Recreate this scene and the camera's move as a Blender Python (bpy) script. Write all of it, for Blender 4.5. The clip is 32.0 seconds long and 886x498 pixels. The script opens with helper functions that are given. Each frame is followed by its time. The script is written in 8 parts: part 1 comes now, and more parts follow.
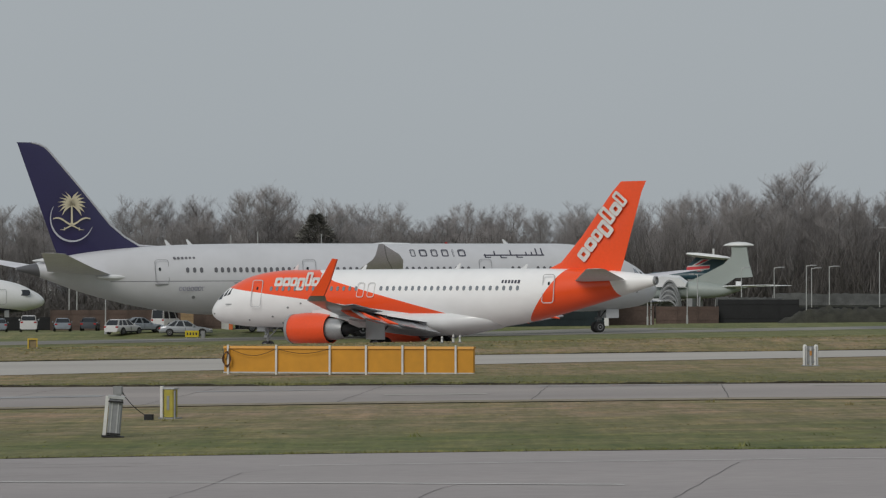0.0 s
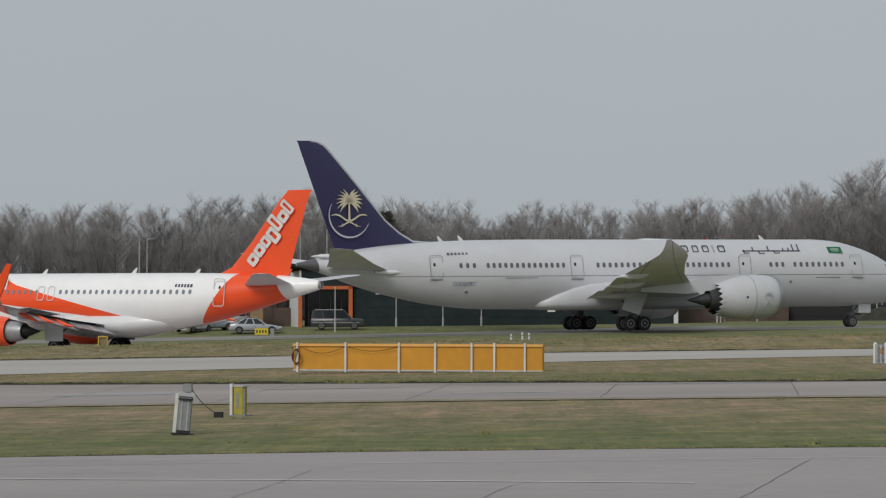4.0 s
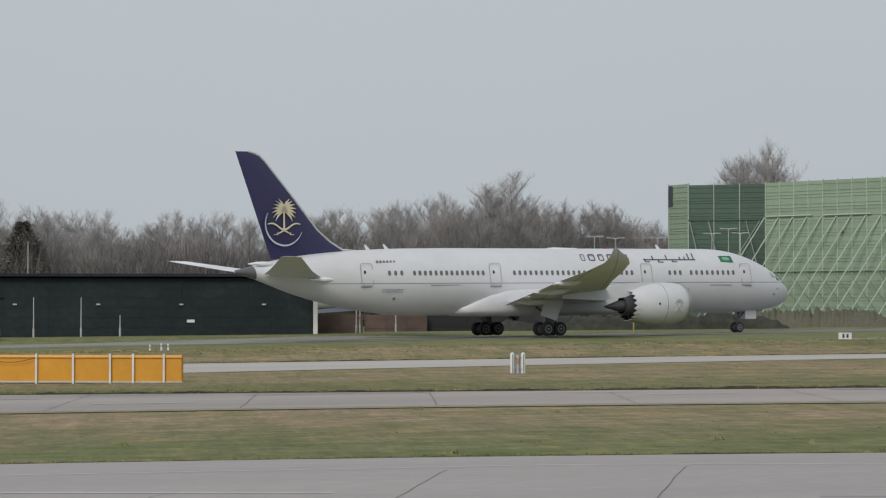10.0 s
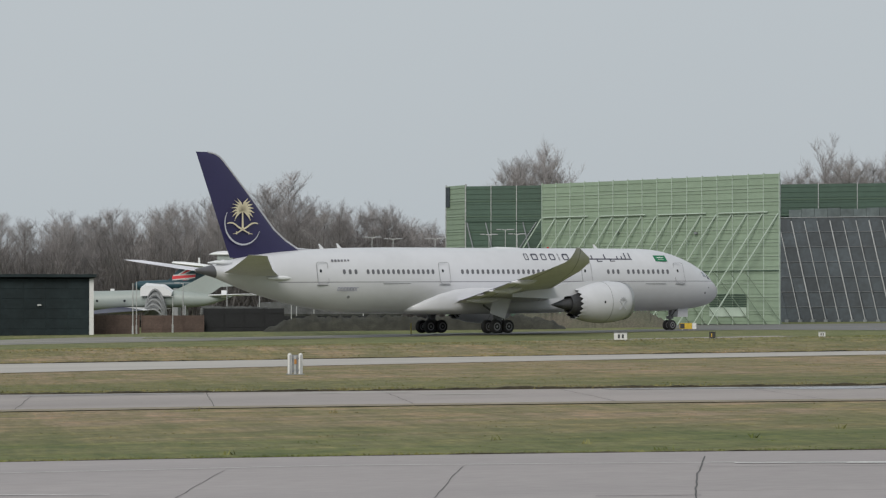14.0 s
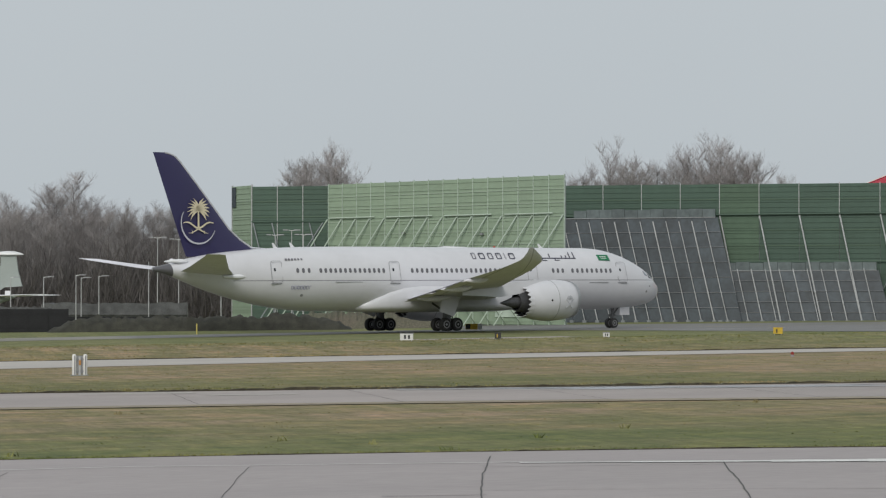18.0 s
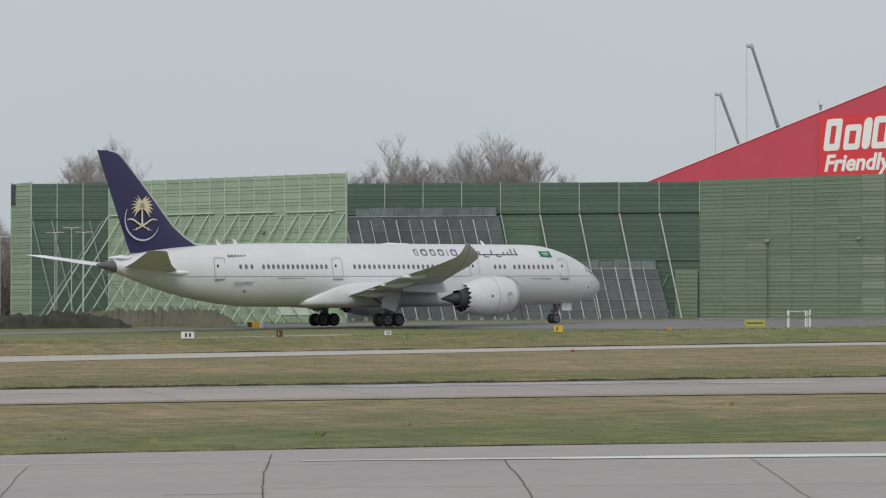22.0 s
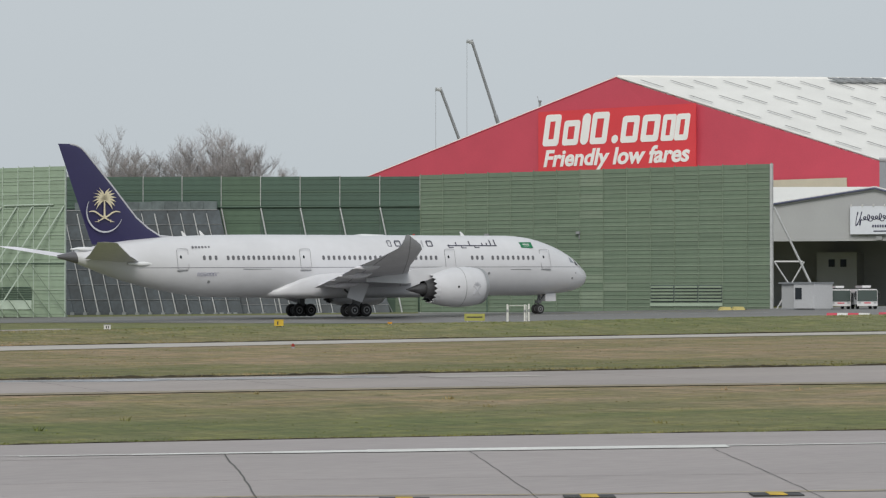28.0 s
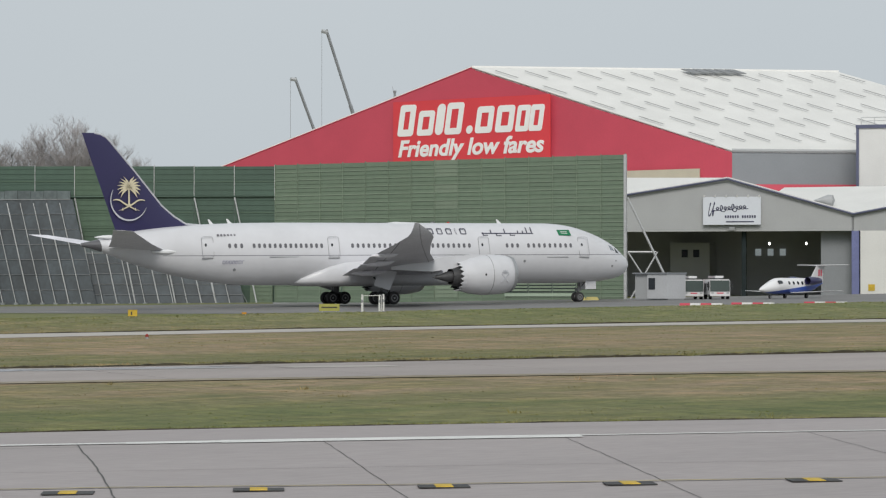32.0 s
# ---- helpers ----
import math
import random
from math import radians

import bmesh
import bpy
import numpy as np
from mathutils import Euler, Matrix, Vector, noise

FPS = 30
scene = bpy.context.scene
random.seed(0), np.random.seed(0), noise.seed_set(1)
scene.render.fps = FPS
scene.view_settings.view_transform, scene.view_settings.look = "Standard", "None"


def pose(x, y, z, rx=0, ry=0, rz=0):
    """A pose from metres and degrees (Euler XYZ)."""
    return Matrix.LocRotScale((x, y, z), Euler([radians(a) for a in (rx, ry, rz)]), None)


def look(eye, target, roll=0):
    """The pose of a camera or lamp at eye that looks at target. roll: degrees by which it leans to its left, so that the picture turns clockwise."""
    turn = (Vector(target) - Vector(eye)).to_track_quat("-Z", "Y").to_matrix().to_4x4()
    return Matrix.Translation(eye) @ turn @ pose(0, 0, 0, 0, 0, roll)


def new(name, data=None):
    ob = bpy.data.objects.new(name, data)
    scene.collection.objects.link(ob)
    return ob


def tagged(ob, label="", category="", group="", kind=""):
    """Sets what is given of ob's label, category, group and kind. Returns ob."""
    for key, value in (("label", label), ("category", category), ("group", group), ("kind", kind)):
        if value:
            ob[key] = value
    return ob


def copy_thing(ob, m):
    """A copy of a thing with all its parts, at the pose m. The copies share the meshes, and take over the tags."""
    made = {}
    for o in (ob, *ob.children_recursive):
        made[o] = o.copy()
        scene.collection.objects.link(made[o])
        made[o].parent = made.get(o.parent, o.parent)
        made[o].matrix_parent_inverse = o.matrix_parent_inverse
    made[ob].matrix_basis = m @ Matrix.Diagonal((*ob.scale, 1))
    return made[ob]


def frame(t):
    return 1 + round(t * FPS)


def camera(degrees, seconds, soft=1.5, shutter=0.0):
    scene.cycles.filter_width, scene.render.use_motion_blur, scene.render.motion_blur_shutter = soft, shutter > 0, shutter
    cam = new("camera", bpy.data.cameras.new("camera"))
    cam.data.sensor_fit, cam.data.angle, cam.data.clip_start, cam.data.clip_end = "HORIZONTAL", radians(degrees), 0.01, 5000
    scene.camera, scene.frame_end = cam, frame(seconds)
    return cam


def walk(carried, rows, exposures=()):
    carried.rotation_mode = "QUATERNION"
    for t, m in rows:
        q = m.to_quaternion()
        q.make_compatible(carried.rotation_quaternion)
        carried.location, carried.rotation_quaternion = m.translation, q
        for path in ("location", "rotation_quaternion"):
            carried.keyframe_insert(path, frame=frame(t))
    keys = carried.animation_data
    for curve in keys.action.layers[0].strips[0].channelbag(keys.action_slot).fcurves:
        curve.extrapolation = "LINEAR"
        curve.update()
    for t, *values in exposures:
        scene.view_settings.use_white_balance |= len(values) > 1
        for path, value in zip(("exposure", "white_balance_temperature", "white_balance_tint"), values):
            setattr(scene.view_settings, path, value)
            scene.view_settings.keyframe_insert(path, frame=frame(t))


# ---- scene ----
# The camera stands on one spot and pans: seconds, turn, look up.
FOV = 17.147
EYE = 3.2
cam = camera(FOV, 32.0, soft=1.25)
PAN = [
    (0.0, -0.000, 1.013),
    (0.5, 0.525, 1.014),
    (1.0, 1.048, 0.998),
    (1.5, 1.490, 0.964),
    (2.0, 2.006, 0.948),
    (2.5, 2.262, 0.969),
    (4.5, 0.505, 0.960),
    (5.0, -0.627, 0.941),
    (5.5, -1.683, 0.965),
    (6.0, -2.185, 0.974),
    (6.5, -2.795, 1.034),
    (7.0, -3.633, 1.049),
    (7.5, -4.160, 1.040),
    (8.0, -4.611, 1.024),
    (8.5, -5.078, 1.027),
    (9.0, -5.618, 1.091),
    (9.5, -5.716, 1.123),
    (10.0, -5.670, 1.174),
    (10.5, -6.174, 1.174),
    (11.0, -6.844, 1.182),
    (11.5, -7.617, 1.147),
    (12.0, -8.220, 1.190),
    (12.5, -8.866, 1.135),
    (13.0, -9.245, 1.137),
    (13.5, -9.584, 1.136),
    (14.0, -10.004, 1.187),
    (14.5, -10.500, 1.206),
    (15.0, -11.173, 1.207),
    (15.5, -11.792, 1.189),
    (17.5, -13.665, 1.202),
    (18.0, -14.169, 1.199),
    (18.5, -14.816, 1.150),
    (19.0, -15.366, 1.166),
    (19.5, -15.872, 1.186),
    (20.0, -16.377, 1.167),
    (20.5, -16.860, 1.170),
    (21.0, -17.345, 1.167),
    (21.5, -17.897, 1.134),
    (22.0, -18.424, 1.161),
    (22.5, -18.874, 1.149),
    (23.0, -19.359, 1.124),
    (23.5, -19.789, 1.126),
    (24.0, -20.357, 1.073),
    (24.5, -20.868, 1.080),
    (25.0, -21.409, 1.067),
    (25.5, -21.976, 1.055),
    (27.5, -23.459, 1.064),
    (28.0, -23.866, 1.048),
    (28.5, -24.374, 1.047),
    (29.0, -24.654, 1.063),
    (29.5, -24.878, 1.054),
    (30.0, -25.301, 1.034),
    (30.5, -25.672, 0.988),
    (31.0, -26.246, 0.852),
    (31.5, -26.550, 0.851),
    (32.0, -26.698, 0.857),]
LIGHT_ROWS = [(0.0, -0.1), (2.5, -0.08), (4.5, 0.12), (6.0, 0.25), (13.0, 0.3), (19.0, 0.34), (25.0, 0.4), (32.0, 0.44)]
walk(cam, [(t, pose(0, 0, EYE, 90 + up, 0, turn)) for t, turn, up in PAN], exposures=LIGHT_ROWS)

# ---- world and sun: a flat overcast winter sky ----
SUN_UP, SUN_ROUND = 32.0, 200.0
world = bpy.data.worlds.new("overcast")
scene.world = world
world.use_nodes = True
wn, wl = world.node_tree.nodes, world.node_tree.links
wn.clear()
sky = wn.new("ShaderNodeTexSky")
sky.sky_type, sky.sun_disc = "NISHITA", False
sky.sun_elevation, sky.sun_rotation = radians(SUN_UP), radians(SUN_ROUND)
sky.dust_density, sky.air_density, sky.ozone_density = 4.0, 1.0, 1.0
grey = wn.new("ShaderNodeHueSaturation")
grey.inputs["Saturation"].default_value = 0.12
cloud_place = wn.new("ShaderNodeTexCoord")
cloud = wn.new("ShaderNodeTexNoise")
cloud.inputs["Scale"].default_value, cloud.inputs["Detail"].default_value = 3.0, 5.0
cloud_ramp = wn.new("ShaderNodeValToRGB")
cloud_ramp.color_ramp.elements[0].color = (5.2, 5.74, 6.15, 1)
cloud_ramp.color_ramp.elements[1].color = (5.8, 6.34, 6.7, 1)
sky_mix = wn.new("ShaderNodeMix")
sky_mix.data_type = "RGBA"
sky_mix.inputs["Factor"].default_value = 0.88
sky_back = wn.new("ShaderNodeBackground")
sky_back.inputs["Strength"].default_value = 0.075
sky_out = wn.new("ShaderNodeOutputWorld")
wl.new(sky.outputs["Color"], grey.inputs["Color"])
wl.new(cloud_place.outputs["Generated"], cloud.inputs["Vector"])
wl.new(cloud.outputs["Fac"], cloud_ramp.inputs["Fac"])
wl.new(grey.outputs["Color"], sky_mix.inputs["A"])
wl.new(cloud_ramp.outputs["Color"], sky_mix.inputs["B"])
wl.new(sky_mix.outputs["Result"], sky_back.inputs["Color"])
wl.new(sky_back.outputs["Background"], sky_out.inputs["Surface"])
sun = new("sun", bpy.data.lights.new("sun", "SUN"))
sun.data.energy, sun.data.angle, sun.data.color = 1.5, radians(28), (1.0, 0.95, 0.88)
sun.matrix_world = look((0, 0, 200), (90, 170, 60))


# ---- materials ----
def mat(name, color, rough=0.6, metal=0.0, vary=0.12, scale=3.0, bump=0.0, fine=40.0, tint=None, coat=0.0, streak=(1, 1, 1), each=0.0):
    """A painted or natural surface: its colour varied at two scales, with a fine relief."""
    m = bpy.data.materials.new(name)
    m.use_nodes = True
    n, l = m.node_tree.nodes, m.node_tree.links
    b = n["Principled BSDF"]
    b.inputs["Roughness"].default_value, b.inputs["Metallic"].default_value = rough, metal
    b.inputs["Coat Weight"].default_value = coat
    place = n.new("ShaderNodeTexCoord")
    stretch = n.new("ShaderNodeMapping")
    stretch.inputs["Scale"].default_value = streak
    l.new(place.outputs["Object"], stretch.inputs["Vector"])
    big, small = n.new("ShaderNodeTexNoise"), n.new("ShaderNodeTexNoise")
    big.inputs["Scale"].default_value, big.inputs["Detail"].default_value = scale * 0.15, 6
    small.inputs["Scale"].default_value, small.inputs["Detail"].default_value = fine * 0.15, 5
    for tex in (big, small):
        l.new(stretch.outputs["Vector"], tex.inputs["Vector"])
    ramp = n.new("ShaderNodeValToRGB")
    tint = tint or tuple(c * (1 - 1.6 * vary) for c in color)
    ramp.color_ramp.elements[0].position, ramp.color_ramp.elements[0].color = 0.32, (*tint, 1)
    ramp.color_ramp.elements[1].position, ramp.color_ramp.elements[1].color = 0.68, (*color, 1)
    l.new(big.outputs["Fac"], ramp.inputs["Fac"])
    shade = n.new("ShaderNodeMapRange")
    shade.inputs["From Min"].default_value, shade.inputs["From Max"].default_value = 0.3, 0.7
    shade.inputs["To Min"].default_value, shade.inputs["To Max"].default_value = 1 - vary, 1 + vary * 0.6
    l.new(small.outputs["Fac"], shade.inputs["Value"])
    mul = n.new("ShaderNodeMix")
    mul.data_type, mul.blend_type = "RGBA", "MULTIPLY"
    mul.inputs["Factor"].default_value = 1.0
    l.new(ramp.outputs["Color"], mul.inputs["A"])
    l.new(shade.outputs["Result"], mul.inputs["B"])
    out = mul.outputs["Result"]
    if each:
        info, spread, mul2 = n.new("ShaderNodeObjectInfo"), n.new("ShaderNodeMapRange"), n.new("ShaderNodeMix")
        spread.inputs["To Min"].default_value, spread.inputs["To Max"].default_value = 1 - each, 1 + each
        l.new(info.outputs["Random"], spread.inputs["Value"])
        mul2.data_type, mul2.blend_type = "RGBA", "MULTIPLY"
        mul2.inputs["Factor"].default_value = 1.0
        l.new(out, mul2.inputs["A"])
        l.new(spread.outputs["Result"], mul2.inputs["B"])
        out = mul2.outputs["Result"]
    l.new(out, b.inputs["Base Color"])
    if bump:
        bp = n.new("ShaderNodeBump")
        bp.inputs["Strength"].default_value, bp.inputs["Distance"].default_value = bump, 0.05
        l.new(small.outputs["Fac"], bp.inputs["Height"])
        l.new(bp.outputs["Normal"], b.inputs["Normal"])
    return m


def glow(name, color, strength):
    m = mat(name, color, 0.4)
    b = m.node_tree.nodes["Principled BSDF"]
    b.inputs["Emission Color"].default_value, b.inputs["Emission Strength"].default_value = (*color, 1), strength
    return m


def painted(m, color, test):
    """Lay a second paint over m where test(nodes, links, x, y, z), on the thing's own axes, gives one."""
    n, l = m.node_tree.nodes, m.node_tree.links
    b = n["Principled BSDF"]
    old = b.inputs["Base Color"].links[0].from_socket
    place, axes = n.new("ShaderNodeTexCoord"), n.new("ShaderNodeSeparateXYZ")
    l.new(place.outputs["Object"], axes.inputs["Vector"])

    def calc(op, a, b2=None):
        node = n.new("ShaderNodeMath")
        node.operation = op
        for i, v in enumerate((a, b2)):
            if v is None:
                continue
            if isinstance(v, (int, float)):
                node.inputs[i].default_value = v
            else:
                l.new(v, node.inputs[i])
        return node.outputs["Value"]

    mask = test(calc, axes.outputs["X"], axes.outputs["Y"], axes.outputs["Z"])
    mix = n.new("ShaderNodeMix")
    mix.data_type = "RGBA"
    l.new(mask, mix.inputs["Factor"])
    l.new(old, mix.inputs["A"])
    mix.inputs["B"].default_value = (*color, 1)
    l.new(mix.outputs["Result"], b.inputs["Base Color"])
    return m


GRASS = mat("mown winter grass", (0.215, 0.185, 0.092), 0.9, vary=0.16, scale=0.9, fine=22, bump=0.5, tint=(0.27, 0.215, 0.13), streak=(0.6, 1, 1))


def mown(m):
    """Greener and straw coloured swathes across the field, as it was mown and dried; y runs from 60 to 240 m."""
    n, l = m.node_tree.nodes, m.node_tree.links
    b = n["Principled BSDF"]
    old = b.inputs["Base Color"].links[0].from_socket
    place, axes = n.new("ShaderNodeTexCoord"), n.new("ShaderNodeSeparateXYZ")
    wob, add, rng, ramp, mix = n.new("ShaderNodeTexNoise"), n.new("ShaderNodeMath"), n.new("ShaderNodeMapRange"), n.new("ShaderNodeValToRGB"), n.new("ShaderNodeMix")
    l.new(place.outputs["Object"], axes.inputs["Vector"])
    stretch = n.new("ShaderNodeMapping")
    stretch.inputs["Scale"].default_value = (0.25, 1, 1)
    l.new(place.outputs["Object"], stretch.inputs["Vector"])
    l.new(stretch.outputs["Vector"], wob.inputs["Vector"])
    wob.inputs["Scale"].default_value, wob.inputs["Detail"].default_value = 0.22, 4
    add.operation = "MULTIPLY_ADD"
    l.new(wob.outputs["Fac"], add.inputs[0])
    add.inputs[1].default_value = 12.0
    bow, run = n.new("ShaderNodeMath"), n.new("ShaderNodeMath")
    bow.operation, run.operation = "MULTIPLY", "MULTIPLY_ADD"
    l.new(axes.outputs["X"], bow.inputs[0])
    l.new(axes.outputs["X"], bow.inputs[1])
    l.new(bow.outputs["Value"], run.inputs[0])
    run.inputs[1].default_value = 0.0055
    l.new(axes.outputs["Y"], run.inputs[2])
    l.new(run.outputs["Value"], add.inputs[2])
    rng.inputs["From Min"].default_value, rng.inputs["From Max"].default_value = 56.0, 256.0
    l.new(add.outputs["Value"], rng.inputs["Value"])
    l.new(rng.outputs["Result"], ramp.inputs["Fac"])
    green, straw, mid = (0.72, 0.86, 0.6, 1), (1.19, 1.07, 1.22, 1), (0.96, 0.95, 0.92, 1)
    e = ramp.color_ramp.elements
    e[0].position, e[0].color = 0.05, green
    e[1].position, e[1].color = 0.92, (0.78, 0.93, 0.72, 1)
    for p, c in ((0.095, green), (0.125, mid), (0.16, straw), (0.21, (1.27, 1.13, 1.32, 1)), (0.25, (1.27, 1.13, 1.32, 1)), (0.31, (0.76, 0.82, 0.66, 1)), (0.355, (0.8, 0.86, 0.7, 1)), (0.39, straw), (0.52, straw), (0.64, straw), (0.7, mid), (0.8, (0.8, 0.92, 0.74, 1))):
        s = e.new(p)
        s.color = c
    mix.data_type, mix.blend_type = "RGBA", "MULTIPLY"
    mix.inputs["Factor"].default_value = 1.0
    l.new(old, mix.inputs["A"])
    l.new(ramp.outputs["Color"], mix.inputs["B"])
    # greener and drier patches, drawn out along the mowing, and a coarse nap
    last = mix.outputs["Result"]
    for sx, sy, scale, low, high, tone in ((1.0, 0.07, 0.9, 0.46, 0.62, (0.84, 0.9, 0.8, 1)), (1.0, 0.09, 2.6, 0.46, 0.64, (0.84, 0.86, 0.8, 1)), (1.0, 0.1, 5.5, 0.5, 0.66, (1.16, 1.14, 1.12, 1)), (0.5, 1, 0.3, 0.42, 0.58, (0.8, 0.9, 0.7, 1)), (0.8, 1, 1.1, 0.45, 0.6, (0.76, 0.8, 0.68, 1)), (1.0, 1, 3.6, 0.48, 0.62, (0.78, 0.79, 0.73, 1)), (0.6, 1, 0.7, 0.5, 0.62, (1.3, 1.2, 1.18, 1)), (0.9, 1, 9.0, 0.5, 0.66, (0.8, 0.8, 0.77, 1))):
        mp, nz, mr, mx = n.new("ShaderNodeMapping"), n.new("ShaderNodeTexNoise"), n.new("ShaderNodeMapRange"), n.new("ShaderNodeMix")
        mp.inputs["Scale"].default_value = (sx, sy, 1)
        mp.inputs["Location"].default_value = (scale * 7.3, sx * 31, 0)
        l.new(place.outputs["Object"], mp.inputs["Vector"])
        l.new(mp.outputs["Vector"], nz.inputs["Vector"])
        nz.inputs["Scale"].default_value, nz.inputs["Detail"].default_value = scale, 3
        mr.inputs["From Min"].default_value, mr.inputs["From Max"].default_value = low, high
        l.new(nz.outputs["Fac"], mr.inputs["Value"])
        mx.data_type, mx.blend_type = "RGBA", "MULTIPLY"
        l.new(mr.outputs["Result"], mx.inputs["Factor"])
        l.new(last, mx.inputs["A"])
        mx.inputs["B"].default_value = tone
        last = mx.outputs["Result"]
    l.new(last, b.inputs["Base Color"])
    return m


mown(GRASS)
BLADES = mown(mat("grass blades", (0.27, 0.237, 0.122), 0.85, vary=0.1, scale=0.9, fine=22, tint=(0.33, 0.265, 0.165), streak=(0.35, 1, 1)))
CONCRETE = mat("worn runway concrete", (0.356, 0.322, 0.318), 0.75, vary=0.1, scale=1.2, fine=50, bump=0.25, tint=(0.308, 0.28, 0.277), streak=(0.25, 1, 1))
TARMAC = mat("weathered taxiway asphalt", (0.36, 0.318, 0.3), 0.7, vary=0.12, scale=1.0, fine=60, bump=0.25, tint=(0.272, 0.243, 0.23), streak=(0.2, 1, 1))
APRON = mat("dark apron asphalt", (0.175, 0.17, 0.165), 0.6, vary=0.14, scale=0.8, fine=50, bump=0.2)
SEAM = mat("tar joint", (0.09, 0.088, 0.086), 0.8)
LINE_WHITE = mat("white line paint", (0.72, 0.72, 0.7), 0.7, vary=0.12, scale=6)
LINE_WORN = mat("worn olive yellow line paint", (0.4, 0.33, 0.14), 0.7, vary=0.3, scale=5)
LINE_YELLOW = mat("yellow line paint", (0.62, 0.42, 0.04), 0.7, vary=0.15, scale=6)
LINE_BLACK = mat("black line paint", (0.04, 0.04, 0.04), 0.7)
WHITE = mat("white aircraft paint", (0.72, 0.73, 0.74), 0.28, vary=0.03, scale=1.5, fine=9, coat=0.3)
SIGNAL = mat("orange yellow panel paint", (0.6, 0.275, 0.016), 0.5, vary=0.07, scale=4, fine=18)
GALV = mat("galvanised steel", (0.52, 0.53, 0.53), 0.45, 0.4, vary=0.1, scale=5)
DULL = mat("dull grey metal", (0.3, 0.31, 0.32), 0.55, 0.3, vary=0.12, scale=5)
WHITE_POST = mat("white post paint", (0.68, 0.68, 0.66), 0.55, vary=0.1, scale=6)
RUBBER = mat("black tyre rubber", (0.018, 0.018, 0.019), 0.75, vary=0.15)
HUB = mat("grey wheel hub", (0.42, 0.43, 0.44), 0.4, 0.5, vary=0.08)
DARK = mat("dark gap", (0.012, 0.013, 0.015), 0.7)
GLASS = mat("dark window glass", (0.02, 0.024, 0.03), 0.12, vary=0.05)
SKY_GLASS = mat("coated window glass mirroring the sky", (0.4, 0.42, 0.45), 0.1, 0.7, vary=0.05)
BARK = mat("winter bark", (0.16, 0.146, 0.137), 0.9, vary=0.25, scale=3, each=0.25)
TWIG = mat("bare winter twigs", (0.335, 0.315, 0.312), 0.9, vary=0.2, scale=1.5, each=0.2)
NEEDLE = mat("conifer needles", (0.2, 0.195, 0.172), 0.85, vary=0.3, scale=6)
STEM = mat("dark undergrowth stems", (0.128, 0.118, 0.113), 0.9, vary=0.25, scale=1.5)
BRUSH = mat("brown undergrowth", (0.106, 0.098, 0.094), 0.95, vary=0.35, scale=1.5, fine=14, bump=0.8)
# Pale and dark wall greens: lit and shaded facings put into the paint colour.
GREEN_LIGHT = mat("pale green sheet steel", (0.262, 0.34, 0.25), 0.55, vary=0.06, scale=1.2, fine=8, each=0.06)
GREEN_DARK = mat("dark green sheet steel", (0.06, 0.106, 0.078), 0.5, vary=0.08, scale=1.2, fine=8, each=0.08)
GREEN_MID = mat("mid green sheet steel", (0.138, 0.19, 0.132), 0.5, vary=0.07, scale=1.2, fine=8, each=0.07)
GREEN_PALE = mat("paler green sheet steel", (0.185, 0.237, 0.172), 0.5, vary=0.07, scale=1.2, fine=8, each=0.08)
SCREEN_STEEL = mat("dull screen steel", (0.25, 0.272, 0.285), 0.6, vary=0.15, scale=3)
MESH_GREY = mat("grey acoustic panel", (0.052, 0.068, 0.08), 0.5, vary=0.25, scale=3, fine=14, each=0.22)
GREEN_BRIGHT = mat("bright pale green sheet steel", (0.32, 0.4, 0.31), 0.55, vary=0.06, scale=1.2, fine=8)
GREEN_DARK_PALE = mat("paler dark green sheet steel", (0.078, 0.13, 0.085), 0.5, vary=0.08, scale=1.2, fine=8, each=0.06)
BAND_GREY = mat("pale grey green band", (0.13, 0.16, 0.165), 0.5, vary=0.2, scale=3, fine=14, each=0.12)
RED = mat("red cladding", (0.56, 0.07, 0.108), 0.5, vary=0.05, scale=1.5)
RED_SIGN = mat("red banner sheet", (0.7, 0.055, 0.068), 0.5, vary=0.03, scale=1.5)
ROOF_WHITE = mat("white roof sheeting", (0.7, 0.7, 0.68), 0.55, vary=0.05, scale=1.2)
CLAD_GREY = mat("light grey cladding", (0.36, 0.37, 0.38), 0.55, vary=0.05, scale=1.5)
CLAD_MID = mat("mid grey cladding", (0.22, 0.235, 0.255), 0.55, vary=0.05, scale=1.5)
CLAD_WHITE = mat("white cladding", (0.66, 0.66, 0.65), 0.55, vary=0.05, scale=1.5)
TRIM_BLUE = mat("blue grey edge trim", (0.1, 0.11, 0.18), 0.5)
CLAD_VIOLET = mat("violet blue cladding", (0.16, 0.18, 0.36), 0.5)
BANNER_WHITE = mat("white banner print", (0.86, 0.86, 0.85), 0.5, vary=0.03)
BEIGE = mat("beige panel", (0.5, 0.46, 0.36), 0.6, vary=0.06)
HALL = mat("dark museum cladding", (0.02, 0.03, 0.033), 0.7, vary=0.2, scale=1.5, fine=10, each=0.08)
HALL.node_tree.nodes["Principled BSDF"].inputs["Specular IOR Level"].default_value = 0.2
ORANGE_FRAME = mat("orange door frame", (0.55, 0.13, 0.03), 0.5)


